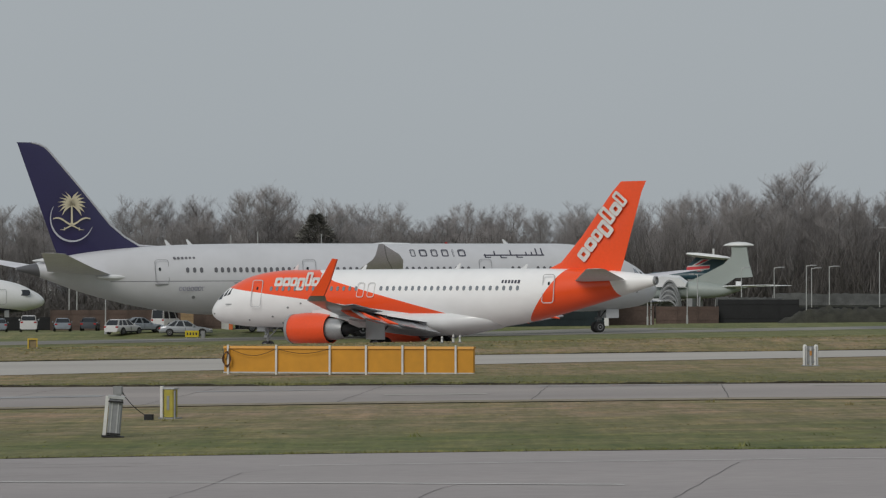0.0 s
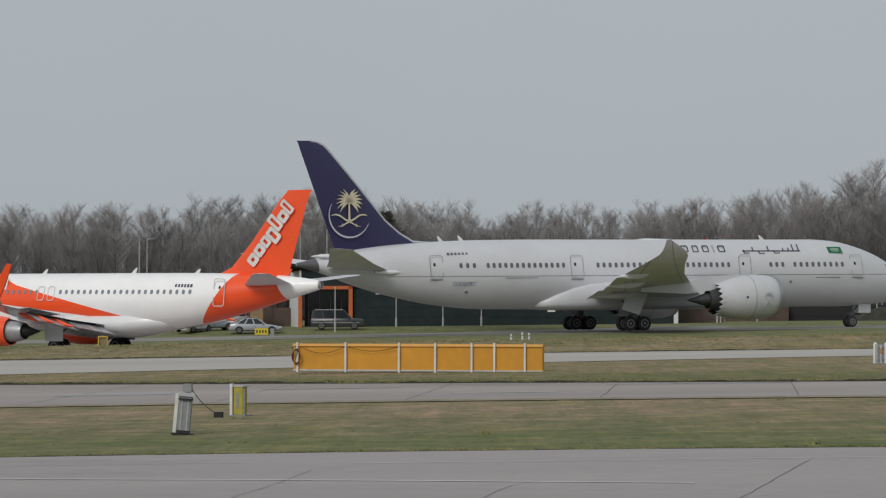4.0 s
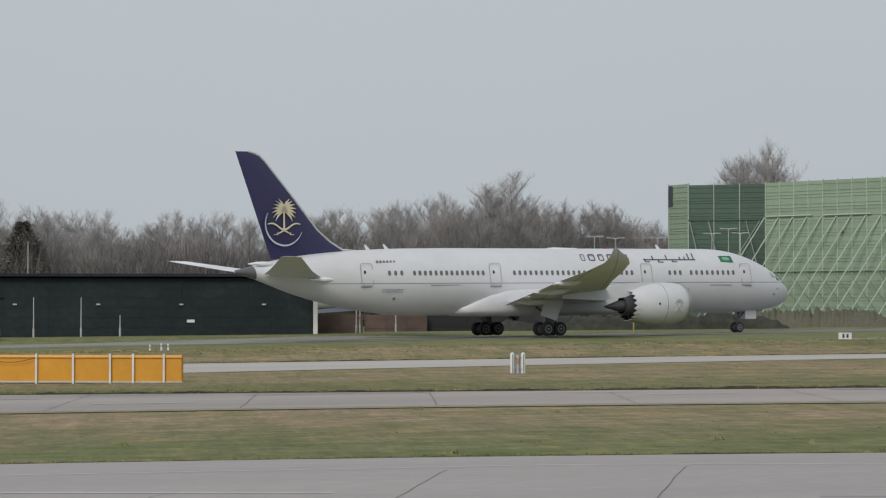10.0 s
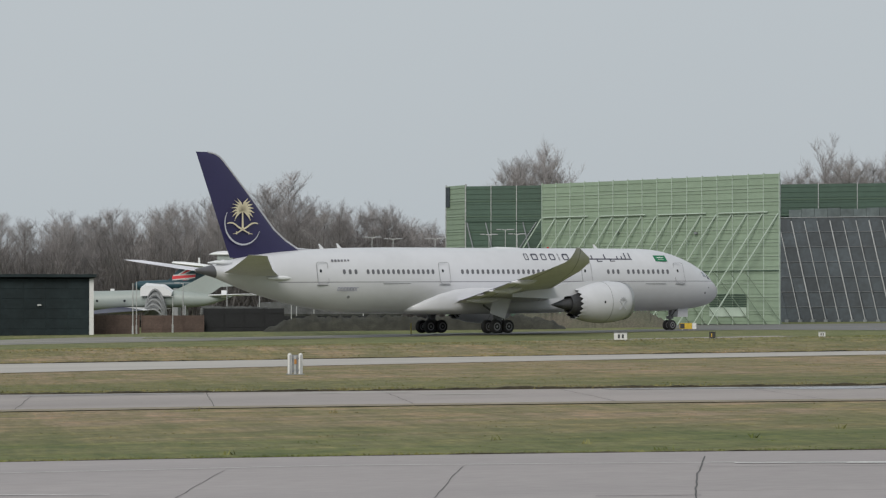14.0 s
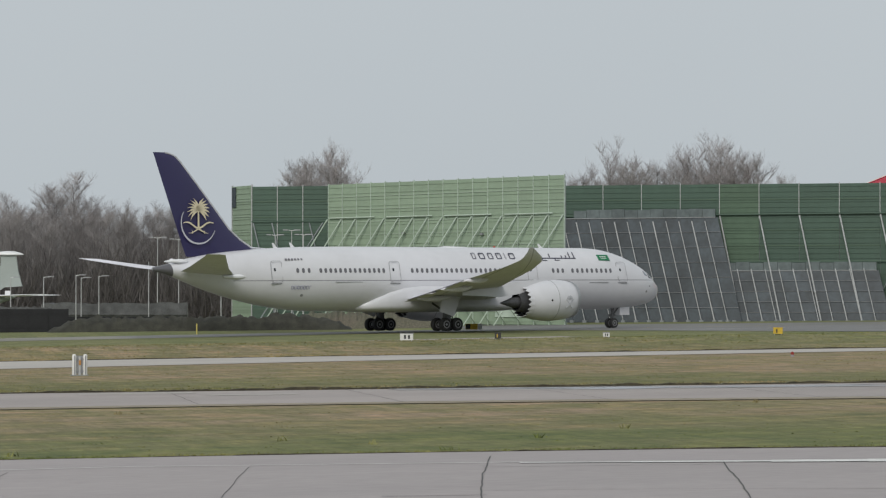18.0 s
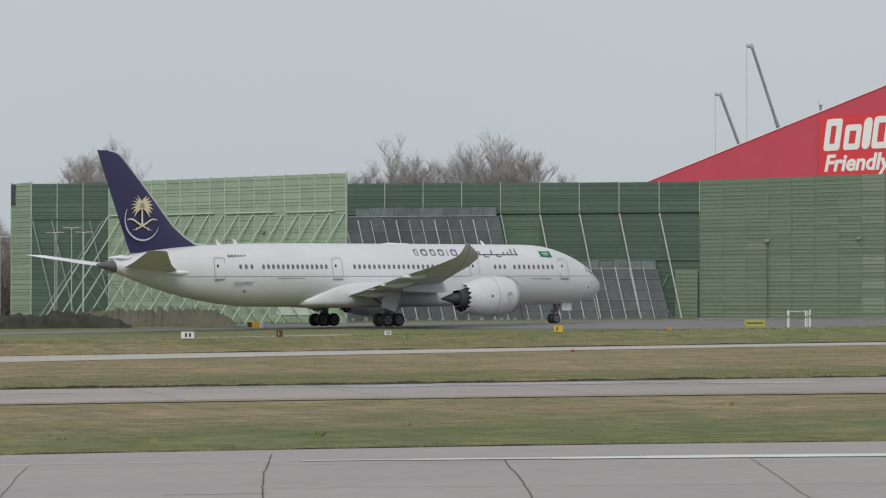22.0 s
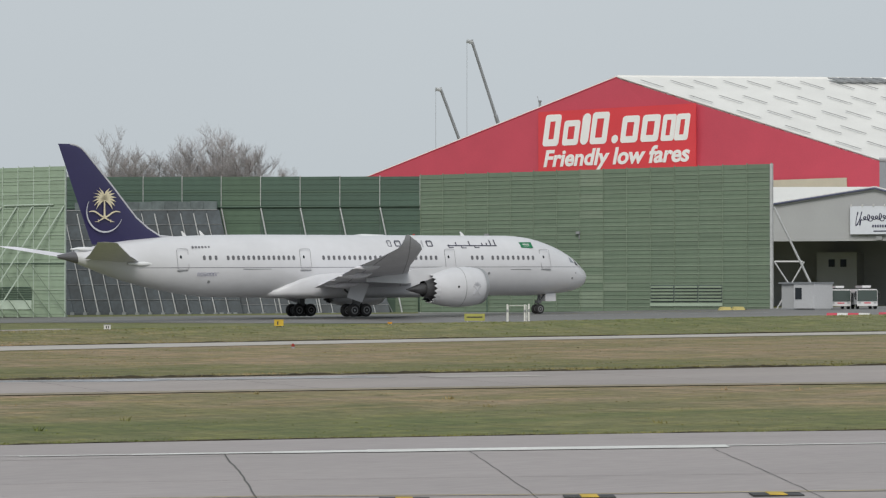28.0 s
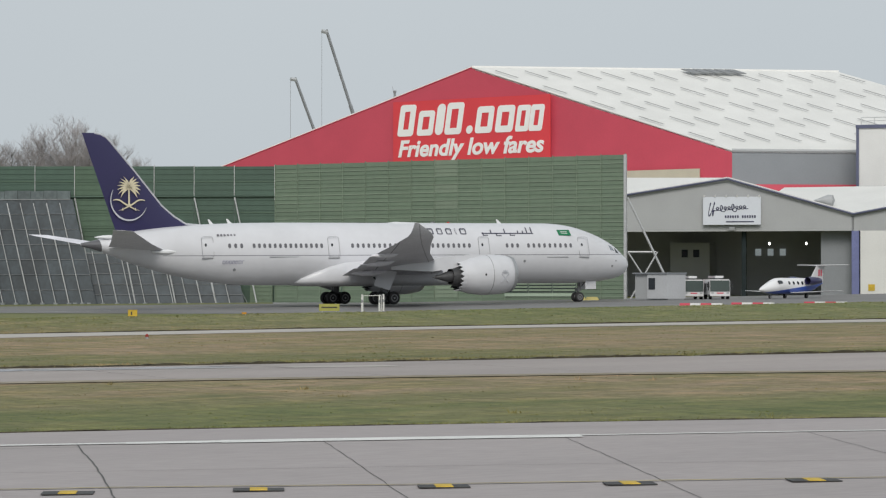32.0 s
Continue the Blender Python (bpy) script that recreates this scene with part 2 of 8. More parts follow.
# ---- building blocks ----
class Geo:
    """Vertices and faces of one mesh."""

    def __init__(self):
        self.v, self.f, self.m = [], [], []

    def add(self, verts, faces, m=None, k=0):
        base = len(self.v)
        self.v += [tuple(m @ Vector(p)) if m else tuple(p) for p in verts]
        self.f += [tuple(i + base for i in f) for f in faces]
        self.m += [k] * len(faces)
        return self

    def box(self, x0, x1, y0, y1, z0, z1, m=None, k=0, cut=0.0):
        if cut <= 0:
            return self.add([(x, y, z) for z in (z0, z1) for y in (y0, y1) for x in (x0, x1)],
                            [(0, 2, 3, 1), (4, 5, 7, 6), (0, 1, 5, 4), (2, 6, 7, 3), (0, 4, 6, 2), (1, 3, 7, 5)], m, k)
        c = min(cut, (x1 - x0) / 2.1, (y1 - y0) / 2.1)
        ring = [(x0 + c, y0), (x1 - c, y0), (x1, y0 + c), (x1, y1 - c), (x1 - c, y1), (x0 + c, y1), (x0, y1 - c), (x0, y0 + c)]
        return self.prism(ring, z0, z1, m, k)

    def prism(self, ring, z0, z1, m=None, k=0):
        n = len(ring)
        return self.add([(x, y, z0) for x, y in ring] + [(x, y, z1) for x, y in ring],
                        [tuple(range(n))[::-1], tuple(range(n, 2 * n))] + [(i, (i + 1) % n, n + (i + 1) % n, n + i) for i in range(n)], m, k)

    def tube(self, a, b, ra, rb=None, n=8, k=0):
        a, b = Vector(a), Vector(b)
        rb = ra if rb is None else rb
        way = b - a
        m = Matrix.Translation(a) @ way.to_track_quat("Z", "Y").to_matrix().to_4x4()
        ring = [(math.cos(2 * math.pi * i / n), math.sin(2 * math.pi * i / n)) for i in range(n)]
        h = way.length
        return self.add([(ra * x, ra * y, 0) for x, y in ring] + [(rb * x, rb * y, h) for x, y in ring],
                        [tuple(range(n))[::-1], tuple(range(n, 2 * n))] + [(i, (i + 1) % n, n + (i + 1) % n, n + i) for i in range(n)], m, k)

    def loft(self, rings, caps=True, k=0, close=True):
        n, base = len(rings[0]), len(self.v)
        for r in rings:
            self.v += [tuple(p) for p in r]
        last = n if close else n - 1
        for j in range(len(rings) - 1):
            for i in range(last):
                a, b = base + j * n + i, base + j * n + (i + 1) % n
                self.f.append((a, b, b + n, a + n))
                self.m.append(k)
        if caps:
            self.f += [tuple(range(base, base + n))[::-1], tuple(range(base + (len(rings) - 1) * n, base + len(rings) * n))]
            self.m += [k, k]
        return self

    def mesh(self, name, mats, smooth=False):
        me = bpy.data.meshes.new(name)
        me.from_pydata(self.v, [], self.f)
        for m in (mats if isinstance(mats, (list, tuple)) else [mats]):
            me.materials.append(m)
        if len(me.materials) > 1:
            me.polygons.foreach_set("material_index", self.m)
        bm = bmesh.new()
        bm.from_mesh(me)
        bmesh.ops.recalc_face_normals(bm, faces=bm.faces)
        bm.to_mesh(me)
        bm.free()
        if smooth:
            me.polygons.foreach_set("use_smooth", [True] * len(me.polygons))
            me.set_sharp_from_angle(angle=radians(38))
        return me


def part(name, geo, material, parent=None, label="", smooth=False, m=None):
    """One mesh object, under a thing or a part of it."""
    ob = new(name, geo if isinstance(geo, bpy.types.Mesh) else geo.mesh(name, material, smooth))
    ob.parent = parent
    if m is not None:
        ob.matrix_local = m
    return tagged(ob, label)


def thing(name, label, category, group="", kind="", m=None):
    ob = new(name)
    ob.empty_display_size = 0.2
    if m is not None:
        ob.matrix_basis = m
    return tagged(ob, label, category, group, kind)


def structure(name, geo, material, label="", category="", smooth=False, m=None):
    ob = part(name, geo, material, None, label, smooth, m)
    return tagged(ob, label, category, "", "structure")


def ease(a, b, v):
    k = min(1.0, max(0.0, (v - a) / (b - a)))
    return k * k * (3 - 2 * k)


SLOPE = 0.0145


def ground_z(x, y):
    """The field climbs to the east; a low bank lies before the sunken far runway."""
    near = SLOPE * max(-150.0, min(230.0, x))
    far = 0.45 + 0.0102 * max(-60.0, min(260.0, x))
    edge = 283 + 19 * ease(15, 45, x)
    k = ease(edge, edge + 11, y)
    bank = 0.62 * math.exp(-((y - 186) / 9.0) ** 2)
    dip = -0.35 * ease(190, 198, y) * (1 - ease(226, 244, y)) * (1 - ease(40, 70, x))
    return near * (1 - k) + far * k + bank + dip


def spot(bearing, reach, z=None):
    """A place by its bearing from due north and its distance from the origin."""
    x, y = reach * math.sin(radians(bearing)), reach * math.cos(radians(bearing))
    return Vector((x, y, ground_z(x, y) if z is None else z))


def E1(x):
    return 61.76 - 0.0508 * x - 0.00618 * x * x


def E2(x):
    return 93.5 - 0.0652 * x - 0.00499 * x * x


def E3(x):
    return 111.05 - 0.3312 * x + 0.00051 * x * x


def E4(x):
    return 146.0 + 0.3344 * x - 0.00351 * x * x


def E5(x):
    return 170.0 - 0.0308 * x - 0.00134 * x * x


def strip(low, high, x0, x1, dx, lift, rows=2):
    g = Geo()
    n = int(round((x1 - x0) / dx)) + 1
    lines = []
    for i in range(n):
        x = x0 + dx * i
        a, b = low(x), high(x)
        lines.append([(x, a + (b - a) * j / rows, ground_z(x, a + (b - a) * j / rows) + lift) for j in range(rows + 1)])
    return g.loft(lines, caps=False, close=False)


# ---- ground ----
def make_ground():
    xs = [-2500, -1200, -600, -300] + list(range(-200, 301, 10)) + [400, 700, 1300, 2600]
    ys = [-400, -150, -40] + list(range(0, 170, 10)) + list(range(170, 250, 3)) + list(range(250, 330, 4)) + [340, 360, 400, 450, 520, 700, 1100, 2000, 3800]
    g = Geo().loft([[(x, y, ground_z(x, y)) for x in xs] for y in ys], caps=False, close=False)
    structure("ground", g, GRASS, "mown green and straw coloured winter grass", "grass", True)
    structure("runway", strip(lambda x: -60, E1, -80, 90, 2.5, 0.02, 24), CONCRETE, "worn pale grey concrete runway with tar joints", "runway")
    structure("road_near", strip(E2, E3, -60, 80, 2.5, 0.02, 6), TARMAC, "grey asphalt taxiway with patches", "taxiway")
    structure("verge", strip(lambda x: E2(x) - 1.5, lambda x: E2(x) + 0.25, -60, 80, 2.5, 0.026, 2), mat("dusty straw verge", (0.285, 0.247, 0.19), 0.9, vary=0.22, scale=2.5, fine=20, tint=(0.24, 0.205, 0.14), streak=(0.6, 0.3, 1)), "dusty straw coloured verge of the taxiway", "verge")
    structure("road_far", strip(E4, E5, -80, 130, 5, 0.02, 6), mat("pale dry asphalt", (0.45, 0.422, 0.385), 0.75, vary=0.1, scale=1.0, fine=60, tint=(0.39, 0.362, 0.335), streak=(0.2, 1, 1)), "narrow pale grey asphalt taxiway", "taxiway")
    # Its unseen far side is widened to bounce grey light onto the wing.
    structure("runway_far", strip(lambda x: 193.0, lambda x: 237.0, -200, 70, 5, 0.02, 8), TARMAC, "sunken asphalt runway behind a grass bank", "runway")


make_ground()


# ---- aircraft ----
def oval(x, zc, w, h, n=40):
    return [(x, w * math.sin(2 * math.pi * i / n), zc + h * math.cos(2 * math.pi * i / n)) for i in range(n)]


def squoval(x, zc, w, h, n=28, e=3.6):
    """A section between an oval and a box."""
    out = []
    for i in range(n):
        a = 2 * math.pi * i / n
        sy, sz = math.sin(a), math.cos(a)
        out.append((x, w * math.copysign(abs(sy) ** (2 / e), sy), zc + h * math.copysign(abs(sz) ** (2 / e), sz)))
    return out


def smooth_rows(rows, step):
    """Body stations (x, centre height, half width, half height), glided to even steps."""
    xs = [r[0] for r in rows]
    out, x = [], xs[0]
    while x > xs[-1]:
        i = max(k for k in range(len(xs) - 1) if xs[k] >= x)
        a, b = rows[i], rows[i + 1]
        p, q = rows[max(0, i - 1)], rows[min(len(rows) - 1, i + 2)]
        t, row = (x - a[0]) / (b[0] - a[0]), [x]
        for c in (1, 2, 3):
            ma = (b[c] - p[c]) / (b[0] - p[0]) * (b[0] - a[0]) if i else (b[c] - a[c]) * 1.7
            mb = (q[c] - a[c]) / (q[0] - a[0]) * (b[0] - a[0])
            if abs(b[c] - a[c]) < 1e-6:
                ma = mb = 0.0
            row.append((2 * t ** 3 - 3 * t ** 2 + 1) * a[c] + (t ** 3 - 2 * t ** 2 + t) * ma + (3 * t ** 2 - 2 * t ** 3) * b[c] + (t ** 3 - t ** 2) * mb)
        out.append(row)
        x -= step if out[-1][0] < rows[0][0] - 4 else step * 0.25
    out.append(list(rows[-1]))
    return out


def body_at(rows, x):
    for a, b in zip(rows, rows[1:]):
        if a[0] >= x >= b[0]:
            t = (x - a[0]) / (b[0] - a[0])
            return [a[c] + (b[c] - a[c]) * t for c in (1, 2, 3)]
    return list(rows[-1][1:])


def on_body(rows, x, z, side, out=0.012):
    """A pose on the fuselage skin: its x along the body, its y up the skin, its z outwards."""
    zc, w, h = body_at(rows, x)
    s = max(-0.98, min(0.98, (z - zc) / h))
    c = math.sqrt(1 - s * s)
    nrm = Vector((0, side * c / w, s / h)).normalized()
    p = Vector((x, side * w * c, z)) + nrm * out
    ahead = Vector((1 if side < 0 else -1, 0, 0))
    up = nrm.cross(ahead)
    m = Matrix((ahead, up, nrm)).transposed().to_4x4()
    m.translation = p
    return m


def pill(w, h, d=0.02, n=5):
    """A rounded upright plate: a window or a panel."""
    r, ring = min(w, h) / 2, []
    for cx, cy, a in ((w / 2 - r, h / 2 - r, 0), (-w / 2 + r, h / 2 - r, 90), (-w / 2 + r, -h / 2 + r, 180), (w / 2 - r, -h / 2 + r, 270)):
        ring += [(cx + r * math.cos(radians(a + 90 * i / n)), cy + r * math.sin(radians(a + 90 * i / n))) for i in range(n + 1)]
    return Geo().prism(ring, -d, d)


def outline(w, h, line, r=0.25, d=0.012, n=4):
    """A thin rounded frame: the gap round a door."""
    def ring(w, h, r):
        out = []
        for cx, cy, a in ((w / 2 - r, h / 2 - r, 0), (-w / 2 + r, h / 2 - r, 90), (-w / 2 + r, -h / 2 + r, 180), (w / 2 - r, -h / 2 + r, 270)):
            out += [(cx + r * math.cos(radians(a + 90 * i / n)), cy + r * math.sin(radians(a + 90 * i / n))) for i in range(n + 1)]
        return out
    a, b = ring(w, h, r), ring(w - 2 * line, h - 2 * line, max(0.02, r - line))
    k = len(a)
    return Geo().add([(x, y, d) for x, y in a] + [(x, y, d) for x, y in b] + [(x, y, -d) for x, y in a] + [(x, y, -d) for x, y in b],
                     [(i, (i + 1) % k, k + (i + 1) % k, k + i) for i in range(k)] + [(2 * k + i, 2 * k + (i + 1) % k, (i + 1) % k, i) for i in range(k)])


def curved_pane(rows, x0, x1, za, zb, side, n=5):
    """A slanted window pane that follows the body."""
    q = []
    for out in (0.02, -0.05):
        for j in range(n + 1):
            for i in range(n + 1):
                u, v = i / n, j / n
                q.append(on_body(rows, x0 + (x1 - x0) * u - 0.3 * v * (1 - u), za + (zb - za) * v + 0.1 * u, side, out).translation)
    k, w2 = n + 1, (n + 1) ** 2
    faces = [(j * k + i, j * k + i + 1, j * k + k + i + 1, j * k + k + i) for j in range(n) for i in range(n)]
    rim = list(range(k)) + [j * k + n for j in range(1, k)] + [n * k + i for i in range(n - 1, -1, -1)] + [j * k for j in range(n - 1, 0, -1)]
    faces += [tuple(w2 + i for i in f[::-1]) for f in faces] + [(rim[i - 1], rim[i - 1] + w2, rim[i] + w2, rim[i]) for i in range(len(rim))]
    return Geo().add(q, faces)


def foil(le, te, thick, n=7):
    """A wing section from its leading to its trailing edge point, thick in metres, upright."""
    le, te = Vector(le), Vector(te)
    ring, low = [], []
    for i in range(n + 1):
        s = i / n
        s = 1 - math.cos(s * math.pi / 2)
        y = thick * (1.48 * math.sqrt(s) - 0.63 * s - 1.76 * s * s + 1.42 * s ** 3 - 0.51 * s ** 4) * 1.0
        p = le.lerp(te, s)
        ring.append(p + Vector((0, 0, y)))
        low.append(p - Vector((0, 0, y * 0.75)))
    return ring + low[::-1][1:-1]


def blade(sections):
    return Geo().loft([foil(*s) for s in sections])


def fin_ring(x0, x1, z, thick, n=7):
    ring, low = [], []
    for i in range(n + 1):
        s = 1 - math.cos(i / n * math.pi / 2)
        y = thick * (1.48 * math.sqrt(s) - 0.63 * s - 1.76 * s * s + 1.42 * s ** 3 - 0.51 * s ** 4)
        ring.append((x0 + (x1 - x0) * s, y, z))
        low.append((x0 + (x1 - x0) * s, -y, z))
    return ring + low[::-1][1:-1]


def spin(profile, n=36, wave=None):
    """A body of revolution about x: rows of (x, radius); wave(i, j) shifts x."""
    rings = []
    for j, (x, r) in enumerate(profile):
        rings.append([(x + (wave(i, j) if wave else 0), r * math.sin(2 * math.pi * i / n), r * math.cos(2 * math.pi * i / n)) for i in range(n)])
    return Geo().loft(rings, caps=False)


WHEELS = []


def wheel(parent, x, y, r, wide, name="wheel"):
    prof = [(-0.5, 0.6), (-0.5, 0.86), (-0.36, 0.98), (0, 1.0), (0.36, 0.98), (0.5, 0.86), (0.5, 0.6)]
    g = Geo().loft([[(r * q * math.sin(2 * math.pi * i / 24), wide * p, r * q * math.cos(2 * math.pi * i / 24)) for i in range(24)] for p, q in prof])
    w = part(name, g, RUBBER, parent, "black rubber tyre on a grey hub", True, pose(x, y, r))
    h = Geo().loft([[(r * q * math.sin(2 * math.pi * i / 16), wide * p, r * q * math.cos(2 * math.pi * i / 16)) for i in range(16)] for p, q in ((-0.44, 0.2), (-0.4, 0.4), (-0.52, 0.42), (-0.52, 0.6), (0.52, 0.6), (0.52, 0.42), (0.4, 0.4), (0.44, 0.2))])
    part("hub", h, RIM, w, "pale grey metal hub", True)
    for s in (-1, 1):
        part("axle_cap", Geo().tube((0, 0, 0), (0, s * wide * 0.52, 0), r * 0.16, n=10), DULL, w)
    bolts = Geo()
    for i in range(6):
        a = math.pi * i / 3
        bolts.tube((r * 0.3 * math.cos(a), -wide * 0.45, r * 0.3 * math.sin(a)), (r * 0.3 * math.cos(a), wide * 0.45, r * 0.3 * math.sin(a)), r * 0.055, n=5)
    part("wheel_bolts", bolts, HUB, w, "ring of pale bolts")
    WHEELS.append((w, x, y, r))
    return w


def letters(parent, name, widths, heights, size, gap, m, material, lean=0.0, label="", weight=0.33):
    """A brand name as a row of plain rounded blocks."""
    x = 0.0
    made = []
    for i, (w, h) in enumerate(zip(widths, heights)):
        w, hh = w * size, abs(h) * size
        drop = 0.0 if h > 0 else -0.3 * size
        g = outline(w, hh, min(w, hh) * weight, min(w, hh) * 0.2, 0.012, 3)
        o = part(name, g, material, parent, label, False, m @ pose(x + w / 2 + lean * hh / 2, hh / 2 + drop, 0))
        made.append(o)
        x += w + gap * size
    return x


# ---- the long white airliner ----
NAVY = mat("navy fin paint", (0.022, 0.018, 0.076), 0.3, vary=0.06, scale=1.5, coat=0.3)
GOLD = mat("pale gold emblem paint", (0.62, 0.56, 0.4), 0.4, vary=0.05)
SILVER = mat("silver emblem paint", (0.52, 0.53, 0.57), 0.4)
NOZZLE = mat("dark nozzle metal", (0.075, 0.075, 0.08), 0.42, vary=0.3, scale=2.5)
RIM = mat("worn grey wheel rim", (0.2, 0.2, 0.21), 0.5, vary=0.15)
LETTER = mat("dark grey lettering", (0.06, 0.06, 0.09), 0.45)
FLAG_GREEN = mat("flag green", (0.0, 0.16, 0.06), 0.45)
# The faint blue in this grey offsets olive bounce light from the grass.
WING_GREY = mat("light grey wing skin tinted against bounce", (0.76, 0.755, 0.805), 0.6, vary=0.1, scale=1.6)


def wing_line(offset, slope, half):
    """A thin line along the wing, swept with it, from the root to the tip."""
    def where(c, x, y, z):
        swept = c("SUBTRACT", offset, c("MULTIPLY", c("ABSOLUTE", y), slope))
        return c("MULTIPLY", c("LESS_THAN", c("ABSOLUTE", c("SUBTRACT", x, swept)), half), c("GREATER_THAN", x, -40.0))
    return where


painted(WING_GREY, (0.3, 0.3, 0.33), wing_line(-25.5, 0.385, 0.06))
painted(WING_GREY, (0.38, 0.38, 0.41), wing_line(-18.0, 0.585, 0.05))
SKIN_PLAIN = mat("plain white airliner skin", (0.555, 0.56, 0.585), 0.34, vary=0.04, scale=1.2, fine=6, coat=0.2)
GEAR = mat("dark gear metal", (0.14, 0.145, 0.15), 0.5, 0.2, vary=0.2, scale=5)
SKIN = mat("white airliner skin", (0.59, 0.595, 0.622), 0.3, vary=0.03, scale=1.2, fine=6, coat=0.25)
painted(SKIN, (0.2, 0.2, 0.22), lambda c, x, y, z: c("MULTIPLY", c("LESS_THAN", c("ABSOLUTE", c("SUBTRACT", z, 5.0)), 0.035), c("GREATER_THAN", x, -49.0)))
painted(SKIN, (0.1, 0.1, 0.11), lambda c, x, y, z: c("LESS_THAN", c("ADD", x, c("MULTIPLY", c("SUBTRACT", z, 6.0), 0.25)), -55.0))
WIDE_BODY = [(5.75, 3.95, 0.05, 0.05), (5.5, 3.97, 0.6, 0.58), (5.15, 3.92, 0.95, 0.93), (4.5, 4.02, 1.38, 1.36), (3.4, 4.28, 1.9, 1.9), (1.2, 4.68, 2.42, 2.55), (-1.75, 5.03, 2.75, 3.04), (-5.0, 5.18, 2.885, 3.17),
             (-34.0, 5.18, 2.885, 3.17), (-37.5, 5.18, 2.84, 3.14), (-41.0, 5.2, 2.7, 3.06), (-45.0, 5.36, 2.32, 2.72), (-48.5, 5.6, 1.86, 2.22), (-51.6, 5.84, 1.36, 1.58), (-54.0, 6.03, 0.82, 0.9), (-55.4, 6.1, 0.5, 0.5), (-56.9, 6.12, 0.16, 0.16)]


def make_widebody():
    rows = smooth_rows(WIDE_BODY, 0.9)
    p = thing("airliner", "long white twin engine airliner with a navy fin taxiing", "airliner")
    part("fuselage", Geo().loft([oval(*r, n=48) for r in rows]), SKIN, p, "white fuselage with a thin grey waistline and dark tail cone", True)
    # wing fairing
    part("belly_fairing", Geo().loft([squoval(x, z, w, h, 40, e) for x, z, w, h, e in ((-12.6, 2.9, 1.2, 0.4, 2.2), (-14.2, 3.0, 2.5, 0.95, 3), (-16.5, 3.15, 2.92, 1.25, 4.5), (-19.5, 3.25, 3.02, 1.38, 5), (-27.5, 3.28, 3.04, 1.42, 5), (-29.6, 3.2, 3.0, 1.34, 4.6), (-31.3, 3.0, 2.86, 1.12, 4), (-32.8, 2.72, 2.55, 0.8, 3.2), (-34.0, 2.5, 1.9, 0.52, 2.6), (-35.0, 2.35, 0.4, 0.12, 2.2))]), SKIN_PLAIN, p, "white belly fairing", True)
    # fin: blue, with a fillet ahead of it and a rudder behind
    fin = [(-44.4, -53.2, 7.3, 0.42), (-45.8, -53.55, 8.15, 0.4), (-47.1, -53.83, 8.9, 0.38), (-48.4, -54.2, 9.95, 0.36), (-51.15, -55.38, 13.2, 0.28), (-53.85, -56.48, 16.25, 0.19), (-54.3, -56.62, 16.66, 0.15), (-54.85, -56.72, 16.92, 0.1), (-55.5, -56.8, 17.05, 0.05)]
    f = part("fin", Geo().loft([fin_ring(*r) for r in fin]), NAVY, p, "navy blue fin with a gold palm emblem", True)
    edge = Geo()
    for a, b in zip(fin[1:-1], fin[2:]):
        edge.tube((a[0] + 0.01, 0, a[2]), (b[0] + 0.01, 0, b[2]), 0.1, n=8)
    edge.tube((-43.2, 0, 8.02), (fin[1][0], 0, fin[1][2]), 0.05, 0.1, n=8)
    part("leading_edge", edge, SILVER, f, "bare metal leading edge", True)
    for side in (-1, 1):
        # emblem: crescent ring, palm, crossed sabres; drawn flat on the fin side
        m = Matrix.Translation((-52.0, side * 0.34, 10.45)) @ Matrix(((-side * 1.0, 0, 0, 0), (0, 0, side * 1.0, 0), (0, 1, 0, 0), (0, 0, 0, 1)))
        ring = Geo()
        arc = [(radians(148 + 7.4 * i), 2.0, 0.15 * math.sin(math.pi * (i + 0.6) / 27.2) + 0.012) for i in range(27)]
        ring.loft([[(r * math.cos(a) * 0.98, r * math.sin(a), -0.02), ((r - w) * math.cos(a) * 0.98, (r - w) * math.sin(a), -0.02), ((r - w) * math.cos(a) * 0.98, (r - w) * math.sin(a), 0.02), (r * math.cos(a) * 0.98, r * math.sin(a), 0.02)] for a, r, w in arc])
        part("crescent", ring, SILVER, f, "silver crescent line", False, m)
        palm = Geo().prism([(-0.17, -0.42), (0.17, -0.42), (0.09, -0.3), (0.06, 1.2), (-0.06, 1.2), (-0.09, -0.3)], -0.02, 0.02)
        for a in (-118, -99, -80, -61, -42, -24, -8, 8, 24, 42, 61, 80, 99, 118):
            t = pose(0, 1.22, 0, 0, 0, -a)
            d = 0.42 if a > 0 else -0.42
            palm.prism([(-0.05, 0), (-0.1, 0.4), (-0.09 + d * 0.3, 0.85), (d, 1.22), (0.1 + d * 0.3, 0.78), (0.1, 0.4), (0.05, 0)], -0.02, 0.02, t)
        part("palm", palm, GOLD, f, "gold palm shape", False, m)
        for s in (-1, 1):
            sw = []
            for i in range(13):
                u = i / 12
                x, y = s * (-1.68 + 2.7 * u), 0.02 + 0.16 * math.sin(math.pi * min(1, u * 2.2)) - 1.12 * u ** 1.5 + (0.14 * ((u - 0.88) / 0.12) if u > 0.88 else 0)
                w = 0.075 * math.sin(math.pi * min(1, u * 0.9 + 0.1)) + 0.012
                sw.append([(x, y - w, -0.02), (x, y + w, -0.02), (x, y + w, 0.022), (x, y - w, 0.022)])
            sw[-1] = [(q[0] + s * 0.06, q[1] + 0.02, q[2]) for q in sw[-1]]
